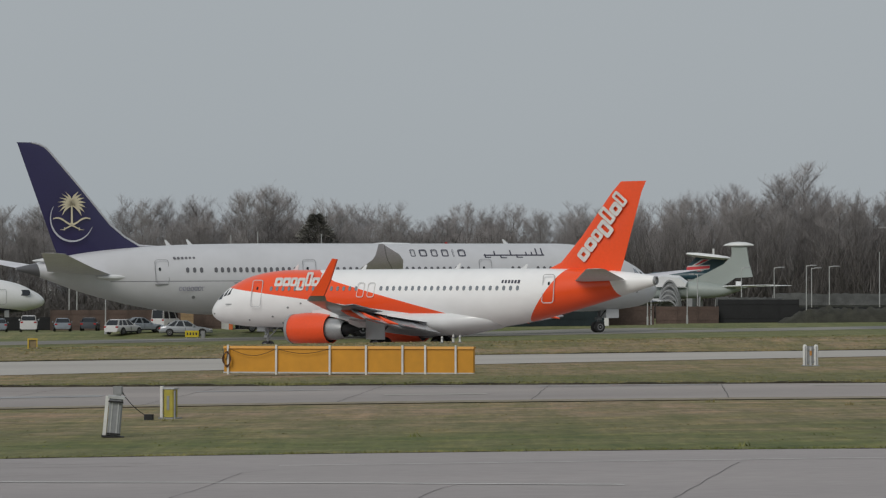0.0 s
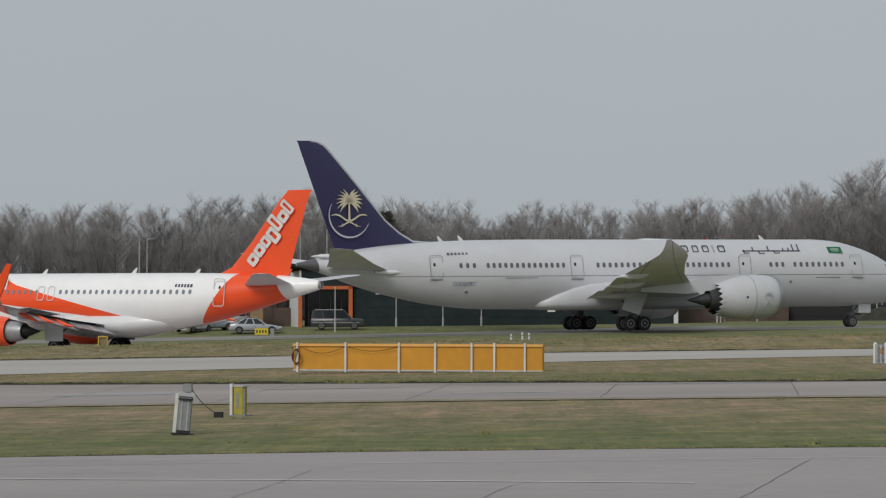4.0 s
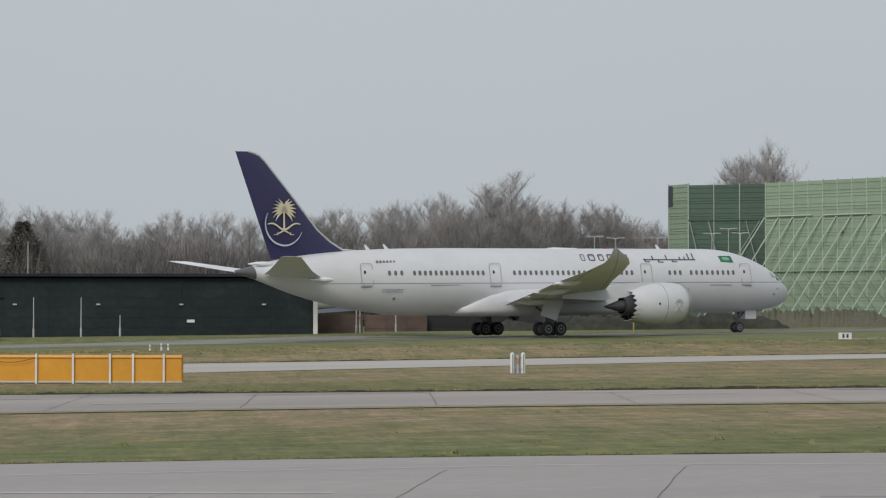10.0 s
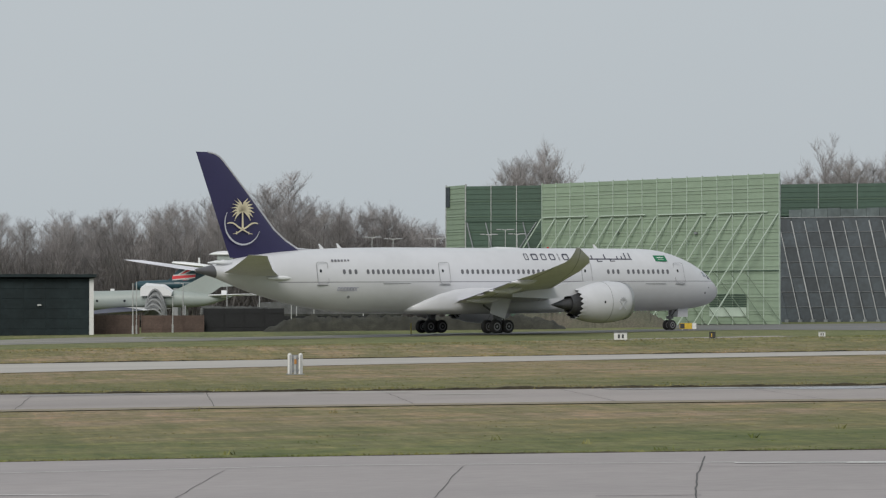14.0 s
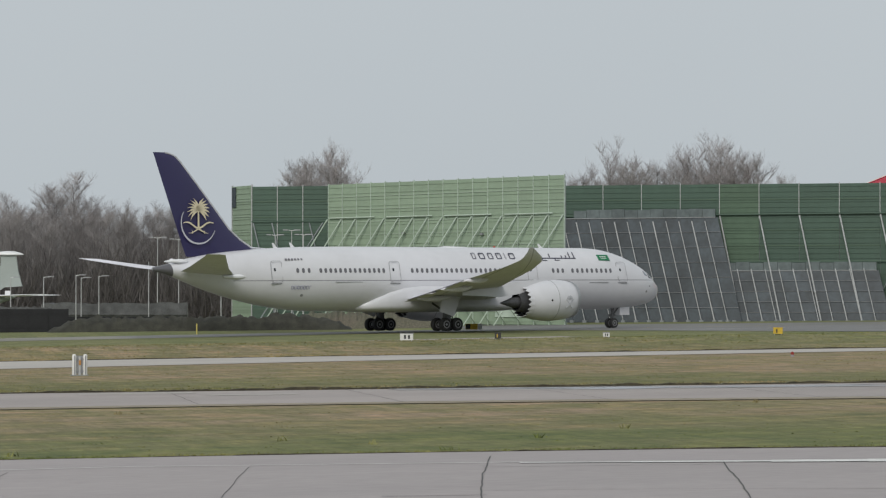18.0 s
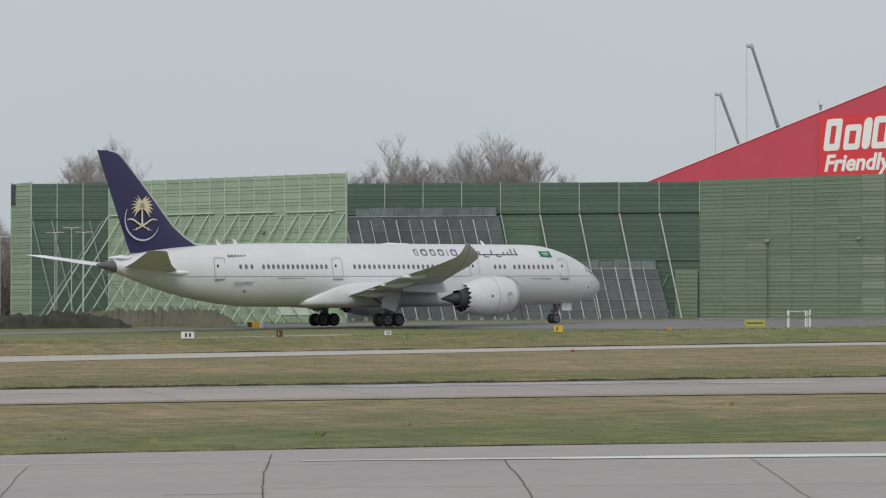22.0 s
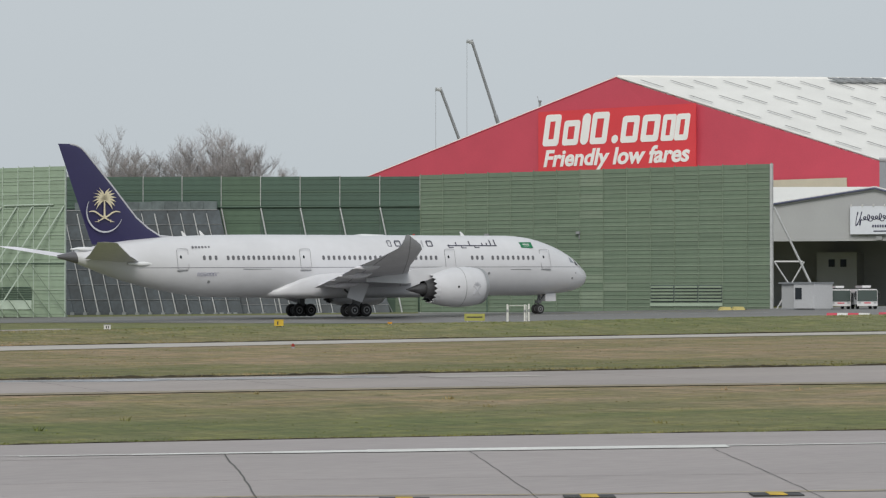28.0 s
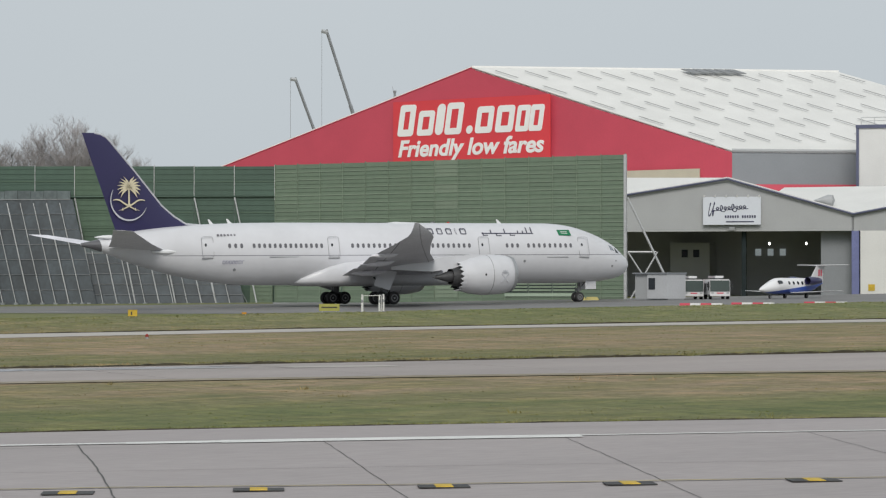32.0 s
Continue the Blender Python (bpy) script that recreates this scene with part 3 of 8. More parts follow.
            part("sabre", Geo().loft(sw).box(min(s * 0.62, s * 0.7), max(s * 0.62, s * 0.7), -0.98, -0.72, -0.02, 0.022), GOLD, f, "gold curved sabre shape", False, m)
    for side in (-1, 1):
        tail = [((-48.4, side * 1.0, 5.5), (-54.4, side * 0.9, 5.9), 0.34), ((-51.3, side * 4.4, 6.1), (-55.6, side * 4.4, 6.3), 0.24), ((-55.3, side * 10.0, 7.05), (-57.7, side * 10.1, 7.12), 0.12), ((-56.0, side * 11.0, 7.24), (-58.05, side * 11.0, 7.28), 0.07), ((-56.9, side * 11.35, 7.3), (-58.2, side * 11.35, 7.32), 0.03)]
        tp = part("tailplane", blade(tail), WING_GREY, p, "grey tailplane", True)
        part("stay_fairing", Geo().loft([oval(x, 6.95, w, h, 10) for x, w, h in ((-53.2, 0.05, 0.05), (-53.6, 0.3, 0.2), (-54.4, 0.32, 0.22), (-55.3, 0.05, 0.05))]), WHITE, tp, "", True, pose(0, side * 0.5, -0.1))
        part("root_fairing", Geo().loft([oval(x, 5.38, w, h, 10) for x, w, h in ((-47.2, 0.05, 0.04), (-47.7, 0.22, 0.2), (-48.6, 0.3, 0.26), (-50.2, 0.1, 0.1))]), WHITE, tp, "", True, pose(0, side * 1.75, 0))
        wing = [((-17.3, side * 1.5, 3.15), (-29.3, side * 1.5, 3.05), 0.8), ((-18.7, side * 3.4, 3.35), (-29.5, side * 3.4, 3.2), 0.72), ((-23.0, side * 9.7, 4.35), (-31.3, side * 9.7, 3.95), 0.42), ((-28.0, side * 18.0, 5.0), (-34.0, side * 18.0, 4.9), 0.27),
                ((-31.7, side * 25.0, 5.72), (-35.4, side * 25.0, 5.82), 0.15), ((-33.0, side * 28.0, 6.42), (-35.7, side * 28.0, 6.45), 0.1), ((-33.75, side * 28.9, 6.85), (-35.85, side * 28.9, 6.78), 0.07), ((-34.9, side * 29.6, 7.32), (-36.0, side * 29.6, 7.22), 0.04), ((-35.7, side * 30.0, 7.7), (-36.05, side * 30.0, 7.66), 0.015)]
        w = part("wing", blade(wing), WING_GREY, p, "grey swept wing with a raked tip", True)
        for y0, y1, a, b, za, zb in ((3.6, 9.3, (-29.3, 3.2), (-31.0, 3.82), 1.0, 0.9), (10.2, 17.8, (-31.2, 3.9), (-33.9, 4.88), 0.7, 0.55)):
            g = Geo().loft([[(a[0] + 0.9, side * y0, a[1] + 0.1), (a[0] - za, side * y0, a[1] - 0.28), (a[0] + 0.7, side * y0, a[1] - 0.22)], [(b[0] + 0.8, side * y1, b[1] + 0.1), (b[0] - zb, side * y1, b[1] - 0.2), (b[0] + 0.6, side * y1, b[1] - 0.18)]])
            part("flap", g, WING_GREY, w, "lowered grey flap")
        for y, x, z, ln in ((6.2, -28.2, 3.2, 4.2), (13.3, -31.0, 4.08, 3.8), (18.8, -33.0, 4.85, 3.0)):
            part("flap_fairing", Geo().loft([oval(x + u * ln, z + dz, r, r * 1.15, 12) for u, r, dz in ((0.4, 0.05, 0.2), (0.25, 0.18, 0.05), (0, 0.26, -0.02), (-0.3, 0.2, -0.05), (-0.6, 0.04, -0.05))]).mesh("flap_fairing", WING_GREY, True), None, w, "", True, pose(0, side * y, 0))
        # engine
        def droop(geo):
            geo.v = [(x, y, z + 0.035 * (x + 15)) for x, y, z in geo.v]
            return geo
        e = part("engine", droop(spin([(-14.75, 1.55), (-14.5, 1.68), (-14.8, 1.82), (-15.6, 1.96), (-16.8, 2.02), (-18.0, 1.97), (-19.2, 1.78), (-20.2, 1.5), (-20.2, 1.46), (-18.4, 1.5), (-16.0, 1.5), (-14.75, 1.52)], 48)), SKIN_PLAIN, p, "white engine nacelle", True, pose(0, side * 9.8, 2.98))
        part("intake_lip", droop(spin([(-14.52, 1.6), (-14.38, 1.69), (-14.46, 1.78), (-14.85, 1.86)], 48)), HUB, e, "polished metal intake lip", True)
        part("panel_line", droop(spin([(-17.3, 2.005), (-17.33, 2.02), (-17.36, 2.003)], 48)), DULL, e, "thin cowl joint", True)
        part("fan", droop(spin([(-15.4, 1.5), (-15.55, 0.5), (-14.9, 0.03)], 24)), DARK, e, "dark fan and spinner", True)
        cv = lambda i, j: (-0.4 * abs((i % 4) - 2) / 2 if j in (1, 2) else 0)
        part("chevron_nozzle", droop(spin([(-20.15, 1.515), (-20.45, 1.44), (-20.45, 1.42), (-20.15, 1.48)], 72, cv)), SKIN_PLAIN, e, "white serrated nozzle edge", True)
        # The shade inside the duct is put into its dark metal colour.
        part("fan_duct", droop(spin([(-20.44, 1.415), (-19.9, 1.47), (-18.9, 1.47), (-18.8, 0.9)], 72, lambda i, j: (-0.4 * abs((i % 4) - 2) / 2 if j == 0 else 0))), NOZZLE, e, "dark fan duct", True)
        part("core_cowl", droop(spin([(-18.9, 1.12), (-20.3, 1.1), (-21.3, 0.84), (-21.3, 0.76), (-20.6, 0.7)], 36)), NOZZLE, e, "dark core nozzle", True)
        part("exhaust_cone", droop(spin([(-20.6, 0.66), (-21.8, 0.5), (-23.3, 0.05)], 24)), NOZZLE, e, "dark exhaust cone", True)
        for zz, rr in ((0.05, 0.12), (-0.5, 0.06)):
            part("cowl_vent", pill(rr * 1.6, rr * 2), DARK, e, "", False, Matrix.Translation((-18.2 - zz, side * (1.93 if zz > 0 else 1.86), zz - 0.1)) @ pose(0, 0, 0, 90))
        part("strake", Geo().prism([(-0.6, 0), (0.6, 0), (-0.3, 0.3), (-0.6, 0.3)], -0.02, 0.02, Matrix.Translation((-16.6, -side * 1.2, 1.55)) @ pose(0, 0, 0, 90 - 35 * side)), SKIN_PLAIN, e)
        py = Geo().loft([[(-16.4, -0.1, 1.7), (-16.4, 0.1, 1.7), (-16.2, 0.08, 2.02), (-16.2, -0.08, 2.02)], [(-19.5, -0.34, 0.8), (-19.5, 0.34, 0.8), (-18.8, 0.26, 1.98), (-18.8, -0.26, 1.98)], [(-23.5, -0.36, 0.3), (-23.5, 0.36, 0.3), (-22.2, 0.3, 1.72), (-22.2, -0.3, 1.72)], [(-28.0, -0.06, 0.5), (-28.0, 0.06, 0.5), (-28.0, 0.06, 0.8), (-28.0, -0.06, 0.8)]])
        part("pylon", py, SKIN_PLAIN, e, "white engine pylon", True)
        em = on_body([( -10, 2.78, 1.85, 1.85), (-25, 2.78, 1.85, 1.85)], -16.6, 2.55, side, 0.0)
        em.translation = Vector((-16.1, side * 2.0, -0.2))
        g = Geo()
        for a in (-45, 45):
            g.prism([(-0.6, -0.05), (0.6, -0.05), (0.62, 0.03), (-0.6, 0.06)], -0.012, 0.012, pose(0, -0.2, 0, 0, 0, a))
        for a in (-70, -35, 0, 35, 70):
            g.prism([(-0.05, 0), (0.05, 0), (0.07, 0.3), (0, 0.42), (-0.07, 0.3)], -0.012, 0.012, pose(0, 0.25, 0, 0, 0, a))
        part("engine_emblem", g, SILVER, e, "faint silver palm emblem", False, em)
    # landing gear
    for side in (-1, 1):
        g = Geo().tube((-26.2, side * 5.2, 3.4), (-26.6, side * 5.5, 0.75), 0.26, 0.2, 12).tube((-27.6, side * 5.5, 0.66), (-25.5, side * 5.5, 0.66), 0.17, n=10)
        g.tube((-26.2, side * 5.2, 2.9), (-24.0, side * 3.2, 3.1), 0.1, n=8).tube((-26.4, side * 5.4, 1.7), (-26.4, side * 2.6, 2.9), 0.1, n=8).tube((-26.4, side * 5.5, 1.9), (-27.5, side * 5.5, 0.8), 0.09, n=8).box(-26.85, -26.25, side * 5.5 - 0.28, side * 5.5 + 0.28, 1.1, 1.9)
        gear = part("main_gear", g, GEAR, p, "grey main undercarriage leg", True)
        part("brake_hose", Geo().tube((-26.25, side * 5.75, 2.2), (-26.0, side * 5.8, 1.0), 0.05, n=6).tube((-26.0, side * 5.8, 1.0), (-25.9, side * 5.7, 0.8), 0.05, n=6), RUBBER, gear)
        for x in (-27.27, -25.85):
            gear_axle = Geo().tube((x, side * 5.5 - 0.9, 0.66), (x, side * 5.5 + 0.9, 0.66), 0.1, n=8)
            part("axle", gear_axle, GEAR, gear)
            for dy in (-0.66, 0.66):
                wheel(gear, x, side * 5.5 + dy, 0.66, 0.5)
        d = Geo().loft([[(-28.25, side * 6.5, 1.95), (-26.5, side * 6.5, 1.42), (-26.5, side * 6.56, 1.42), (-28.25, side * 6.56, 1.95)], [(-27.5, side * 6.2, 3.55), (-25.45, side * 6.2, 3.3), (-25.45, side * 6.26, 3.3), (-27.5, side * 6.26, 3.55)]])
        part("gear_door", d, SKIN_PLAIN, p, "white undercarriage door")
    g = Geo().tube((-0.3, 0, 2.3), (-0.5, 0, 0.5), 0.15, 0.12, 12).tube((-0.5, -0.45, 0.52), (-0.5, 0.45, 0.52), 0.08, n=8).tube((-0.45, 0, 1.2), (0.6, 0, 2.3), 0.07, n=8).box(-0.65, -0.2, -0.3, 0.3, 1.15, 1.45)
    ng = part("nose_gear", g, GEAR, p, "grey nose undercarriage leg", True)
    for dy in (-0.36, 0.36):
        wheel(ng, -0.5, dy, 0.52, 0.34)
    for dy in (-0.75, 0.75):
        part("nose_gear_door", Geo().box(0.0, 1.35, dy - 0.03, dy + 0.03, 1.35, 2.2, cut=0.02), SKIN_PLAIN, p, "white nose wheel door")
    # windows, doors, cockpit, marks
    win = pill(0.29, 0.47).mesh("cabin_window", mat("grey cabin window glass", (0.13, 0.13, 0.142), 0.15, vary=0.05))
    door = outline(1.28, 2.1, 0.045).mesh("door_outline", mat("door gap grey", (0.3, 0.3, 0.32), 0.5))
    pane = pill(0.2, 0.32).mesh("door_window", GLASS)
    for side in (-1, 1):
        stations = [-2.94 - 0.648 * i for i in range(9)] + [-9.44 - 0.635 * i for i in range(3)] + [-15.2 - 0.6145 * i for i in range(23)] + [-32.2 - 0.571 * i for i in range(14)] + [-40.95 - 0.63 * i for i in range(3)]
        for s in stations:
            part("cabin_window", win, None, p, "", False, on_body(rows, s, 5.97, side))
        for s in (-1.3, -13.47, -30.84, -44.5):
            part("cabin_door", door, None, p, "closed cabin door outline", False, on_body(rows, s, 5.86, side))
            part("door_window", pane, None, p, "", False, on_body(rows, s + 0.18 * side, 6.05, side))
            part("door_sill", Geo().box(-0.62, 0.62, -0.05, 0.05, 0, 0.05), DULL, p, "", False, on_body(rows, s, 4.72, side))
        for x0, x1, za, zb, pane_glass in ((3.75, 3.25, 5.12, 5.6, GLASS), (3.1, 2.45, 5.4, 5.9, SKY_GLASS)):
            part("cockpit_window", curved_pane(rows, x0, x1, za, zb, side), pane_glass, p, "cockpit window")
        fl = on_body(rows, -3.4, 7.3, side) @ pose(0, 0, 0.03)
        flag = part("flag", Geo().box(-0.75, 0.75, -0.38, 0.38, -0.04, 0.015), FLAG_GREEN, p, "green flag panel", False, fl)
        part("flag_mark", Geo().box(-0.42, 0.42, 0.04, 0.14, 0, 0.022).box(-0.38, 0.38, -0.17, -0.12, 0, 0.022), LINE_WHITE, flag, "white mark")
        # name as plain strokes
        m = on_body(rows, -11.0, 7.12, side)
        m.translation.x = -20.7 if side < 0 else -6.4
        letters(p, "name_block", (0.6, 0.95, 0.8, 0.85, 0.16, 0.95), (1, 1, 1, 1, 1, 1), 0.78, 0.55, m, LETTER, 0, "dark block standing for a name", 0.17)
        m = m @ pose(7.3, 0.1, 0)
        g = Geo().box(0, 6.2, -0.03, 0.1, -0.01, 0.012)
        for x, w, h, y in ((0.05, 0.4, 0.42, -0.25), (0.75, 0.09, 0.5, 0), (1.15, 0.42, 0.36, -0.3), (1.9, 0.09, 0.62, 0), (2.3, 0.42, 0.36, -0.25), (3.0, 0.09, 0.4, 0), (3.4, 0.09, 0.4, 0), (3.75, 0.09, 0.8, 0), (4.15, 0.09, 0.82, 0)):
            g.box(x * 1.44, x * 1.44 + 0.12, y, y + h, -0.01, 0.012)
            if w > 0.2:
                g.box(x * 1.44, x * 1.44 + w * 1.5, y, y + 0.1, -0.01, 0.012)
        part("name_script", g, LETTER, p, "dark script stroke standing for a name", False, m)
        m = on_body(rows, -41.2, 4.18, side)
        m.translation.x = -43.0 if side < 0 else -39.5
        letters(p, "type_block", (0.75,) * 10, (1,) * 10, 0.34, 0.28, m, mat("grey blue lettering", (0.2, 0.2, 0.33), 0.45) if side < 0 else LETTER, 0, "small block standing for a type name", 0.14)
        m = on_body(rows, -42.3, 7.02, side, 0.05)
        g = Geo()
        for i in range(6):
            g.box(0.36 * (i - 3), 0.36 * (i - 3) + 0.2, -0.1, 0.1, -0.06, 0.012)
        part("registration_bar", g, mat("faded grey bars", (0.16, 0.16, 0.18), 0.5), p, "grey bars", False, m)
        for x, z, r in ((-8.6, 4.35, 0.14), (-11.4, 4.2, 0.1), (-41.6, 3.6, 0.16), (2.6, 3.8, 0.12), (3.1, 4.35, 0.08)):
            part("service_port", pill(r * 2, r * 2), DULL, p, "", False, on_body(rows, x, z, side))
        part("vent_slot", Geo().box(-1.3, 1.3, -0.03, 0.03, 0, 0.02), DULL, p, "", False, on_body(rows, -4.6, 4.75, side))
        part("vent_slot", Geo().box(-1.6, 1.6, -0.03, 0.03, 0, 0.02), DULL, p, "", False, on_body(rows, -36.4, 4.85, side))
    for x, z, h in ((-10, 8.3, 0.45), (-41.0, 8.2, 0.5), (-43.0, 8.1, 0.55)):
        part("aerial", Geo().prism([(0.25, 0), (-0.25, 0), (-0.45, h), (-0.3, h)], -0.03, 0.03, Matrix.Translation((x, 0, z)) @ pose(0, 0, 0, 90)), WHITE, p, "white blade aerial")
    part("antenna_dome", Geo().loft([oval(x, 8.2, w, h, 16) for x, w, h in ((-19, 0.05, 0.02), (-20, 0.5, 0.2), (-22.5, 0.6, 0.26), (-24.5, 0.05, 0.03))]), WHITE, p, "low white antenna dome", True)
    part("beacon", Geo().loft([oval(x, 8.4, w, w, 10) for x, w in ((-16.0, 0.02), (-16.1, 0.1), (-16.3, 0.02))]), mat("red beacon glass", (0.5, 0.02, 0.01), 0.2), p, "red beacon lamp", True)
    part("tail_light", Geo().loft([oval(x, 6.12, w, w, 10) for x, w in ((-56.85, 0.1), (-57.0, 0.02))]), HUB, p)
    return p


widebody = make_widebody()
wide_wheels, WHEELS = WHEELS, []


# ---- the orange and white jet ----
# The shade under the wing is put into this grey, all over.
JET_WING = mat("mid grey jet wing skin", (0.34, 0.35, 0.37), 0.35, vary=0.12, scale=1.0, coat=0.3)
SPOILER = mat("pale grey spoiler skin", (0.5, 0.51, 0.53), 0.45, vary=0.2)
ORANGE = mat("bright orange paint", (0.9, 0.09, 0.018), 0.32, vary=0.04, scale=1.5, coat=0.3)
TWO_TONE = mat("white and orange airliner skin", (0.9, 0.9, 0.905), 0.28, vary=0.03, scale=1.2, fine=6, coat=0.3)


def swoosh(c, x, y, z):
    up = c("MAXIMUM", c("ADD", c("MULTIPLY", c("ADD", x, 7.1), 0.385), 5.07), c("ADD", c("MULTIPLY", c("ADD", x, 19.0), 0.2352), 2.27))
    low = c("ADD", c("MULTIPLY", x, 0.1115), 4.33)
    inside = c("MULTIPLY", c("LESS_THAN", z, up), c("GREATER_THAN", z, low))
    inside = c("MULTIPLY", inside, c("GREATER_THAN", x, -19.0))
    rear = c("LESS_THAN", x, c("SUBTRACT", -22.3, c("MULTIPLY", c("POWER", c("MAXIMUM", c("SUBTRACT", z, 2.0), 0.0), 0.75), 1.25)))
    rear = c("MULTIPLY", rear, c("GREATER_THAN", x, c("ADD", -29.3, c("MULTIPLY", c("SUBTRACT", z, 5.0), 0.5))))
    return c("MAXIMUM", inside, rear)


painted(TWO_TONE, (0.9, 0.09, 0.018), swoosh)
JET_BODY = [(5.0, 2.87, 0.04, 0.04), (4.75, 2.9, 0.5, 0.46), (4.1, 3.05, 0.98, 0.93), (3.0, 3.35, 1.4, 1.42), (1.4, 3.62, 1.75, 1.82), (-0.6, 3.79, 1.93, 2.03), (-2.5, 3.85, 1.975, 2.07), (-18.5, 3.85, 1.975, 2.07),
            (-21.5, 3.98, 1.88, 1.93), (-24.5, 4.25, 1.6, 1.63), (-27.5, 4.6, 1.17, 1.22), (-30.2, 4.87, 0.7, 0.75), (-32.3, 5.03, 0.3, 0.33)]


def make_jet():
    rows = smooth_rows(JET_BODY, 0.7)
    p = thing("passenger_jet", "white and orange twin engine jet rolling out on the runway", "airliner")
    part("fuselage", Geo().loft([oval(*r, n=44) for r in rows]), TWO_TONE, p, "white fuselage with orange swoosh and orange rear", True)
    part("belly_fairing", Geo().loft([oval(x, z, w, h, 24) for x, z, w, h in ((-7.5, 2.6, 0.2, 0.15), (-9.5, 2.35, 1.7, 0.8), (-13, 2.2, 2.15, 1.0), (-17, 2.25, 2.1, 1.0), (-20, 2.45, 1.3, 0.7), (-22, 2.6, 0.2, 0.15))]), WHITE, p, "white belly fairing", True)
    fin = [(-23.2, -29.6, 5.5, 0.3), (-25.0, -29.9, 6.3, 0.28), (-26.6, -30.4, 8.0, 0.24), (-29.0, -31.3, 11.0, 0.16), (-29.7, -31.65, 11.72, 0.1)]
    f = part("fin", Geo().loft([fin_ring(*r) for r in fin]), ORANGE, p, "orange fin with a white name", True)
    for side in (-1, 1):
        tp = [((-26.6, side * 0.9, 5.0), (-30.4, side * 0.7, 5.1), 0.22), ((-30.6, side * 6.1, 5.75), (-32.0, side * 6.1, 5.75), 0.07), ((-31.2, side * 6.3, 5.78), (-31.9, side * 6.3, 5.78), 0.03)]
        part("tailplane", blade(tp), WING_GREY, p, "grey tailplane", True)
        wing = [((-8.0, side * 1.2, 2.4), (-15.4, side * 1.2, 2.1), 0.5), ((-8.8, side * 2.2, 2.45), (-15.4, side * 2.2, 2.2), 0.46), ((-10.6, side * 6.2, 2.75), (-15.2, side * 6.2, 2.6), 0.3), ((-13.8, side * 12.5, 3.25), (-16.8, side * 12.5, 3.15), 0.17), ((-16.0, side * 17.0, 3.7), (-17.6, side * 17.0, 3.65), 0.09)]
        w = part("wing", blade(wing), JET_WING, p, "grey wing with lowered flaps, its underside shade in the colour", True)
        blend = Geo().loft([foil((-16.0, side * 17.0, 3.7), (-17.6, side * 17.0, 3.65), 0.08), foil((-16.6, side * 17.5, 4.0), (-17.8, side * 17.5, 4.0), 0.07)])
        part("tip_blend", blend, JET_WING, w, "dark curved wing tip", True)
        tip = Geo()
        ring = [(-16.65, 4.0), (-17.75, 4.0), (-18.3, 4.9), (-19.0, 6.35), (-18.62, 6.4), (-17.55, 5.0)]
        tip.loft([[(x, side * (17.45 + (z - 4.0) * 0.12), z) for x, z in ring], [(x, side * (17.58 + (z - 4.0) * 0.12), z) for x, z in ring]])
        part("sharklet", tip, ORANGE, w, "orange upturned wing tip")
        for y0, y1, a, b, d in ((2.3, 6.1, (-15.2, 2.2), (-15.1, 2.55), 1.5), (6.3, 12.6, (-15.1, 2.57), (-16.7, 3.12), 1.15)):
            g = Geo().loft([[(a[0] + 0.7, side * y0, a[1] + 0.1), (a[0] - d, side * y0, a[1] - 0.75), (a[0] - d + 0.1, side * y0, a[1] - 0.83), (a[0] + 0.3, side * y0, a[1] - 0.2)], [(b[0] + 0.5, side * y1, b[1] + 0.08), (b[0] - d * 0.75, side * y1, b[1] - 0.55), (b[0] - d * 0.75 + 0.1, side * y1, b[1] - 0.62), (b[0] + 0.2, side * y1, b[1] - 0.15)]])
            part("flap", g, JET_WING, w, "lowered flap")
        for y, x, z in ((4.0, -14.7, 2.1), (8.3, -15.3, 2.5), (11.4, -16.0, 2.8)):
            part("flap_fairing", Geo().loft([oval(x + u * 3.2, z + dz, r, r * 1.2, 10) for u, r, dz in ((0.4, 0.04, 0.25), (0.2, 0.17, 0.08), (-0.1, 0.22, -0.08), (-0.6, 0.03, -0.4))]), JET_WING if y < 8 else ORANGE, w, "", True, pose(0, side * y, 0))
        for i in range(4):
            y = 6.8 + 1.5 * i
            x = -14.0 - 0.3 * (y - 6.8)
            z = 2.72 + 0.085 * (y - 6.2)
            part("spoiler", Geo().loft([[(x, side * y, z + 0.08), (x - 0.9, side * y, z + 0.16), (x - 0.9, side * y, z + 0.21), (x, side * y, z + 0.13)], [(x - 0.42, side * (y + 1.4), z + 0.2), (x - 1.25, side * (y + 1.4), z + 0.28), (x - 1.25, side * (y + 1.4), z + 0.33), (x - 0.42, side * (y + 1.4), z + 0.25)]]), SPOILER, w, "raised spoiler")
        e = part("engine", spin([(-5.1, 0.88), (-5.0, 0.95), (-5.3, 1.04), (-6.3, 1.13), (-7.4, 1.12), (-8.35, 1.0), (-8.35, 0.95), (-7, 0.9), (-5.1, 0.86)], 36), ORANGE, p, "orange engine nacelle", True, pose(-1.5, side * 5.75, 1.72))
        part("intake_lip", spin([(-5.0, 0.93), (-4.92, 0.97), (-4.98, 1.01), (-5.2, 1.04)], 36), HUB, e, "bright metal intake lip", True)
        part("fan", spin([(-5.7, 0.88), (-5.8, 0.33), (-5.3, 0.02)], 24), DARK, e, "dark fan", True)
        part("fan_duct", spin([(-8.2, 0.94), (-8.25, 0.6), (-8.3, 0.3)], 30), DARK, e, "dark fan duct", True)
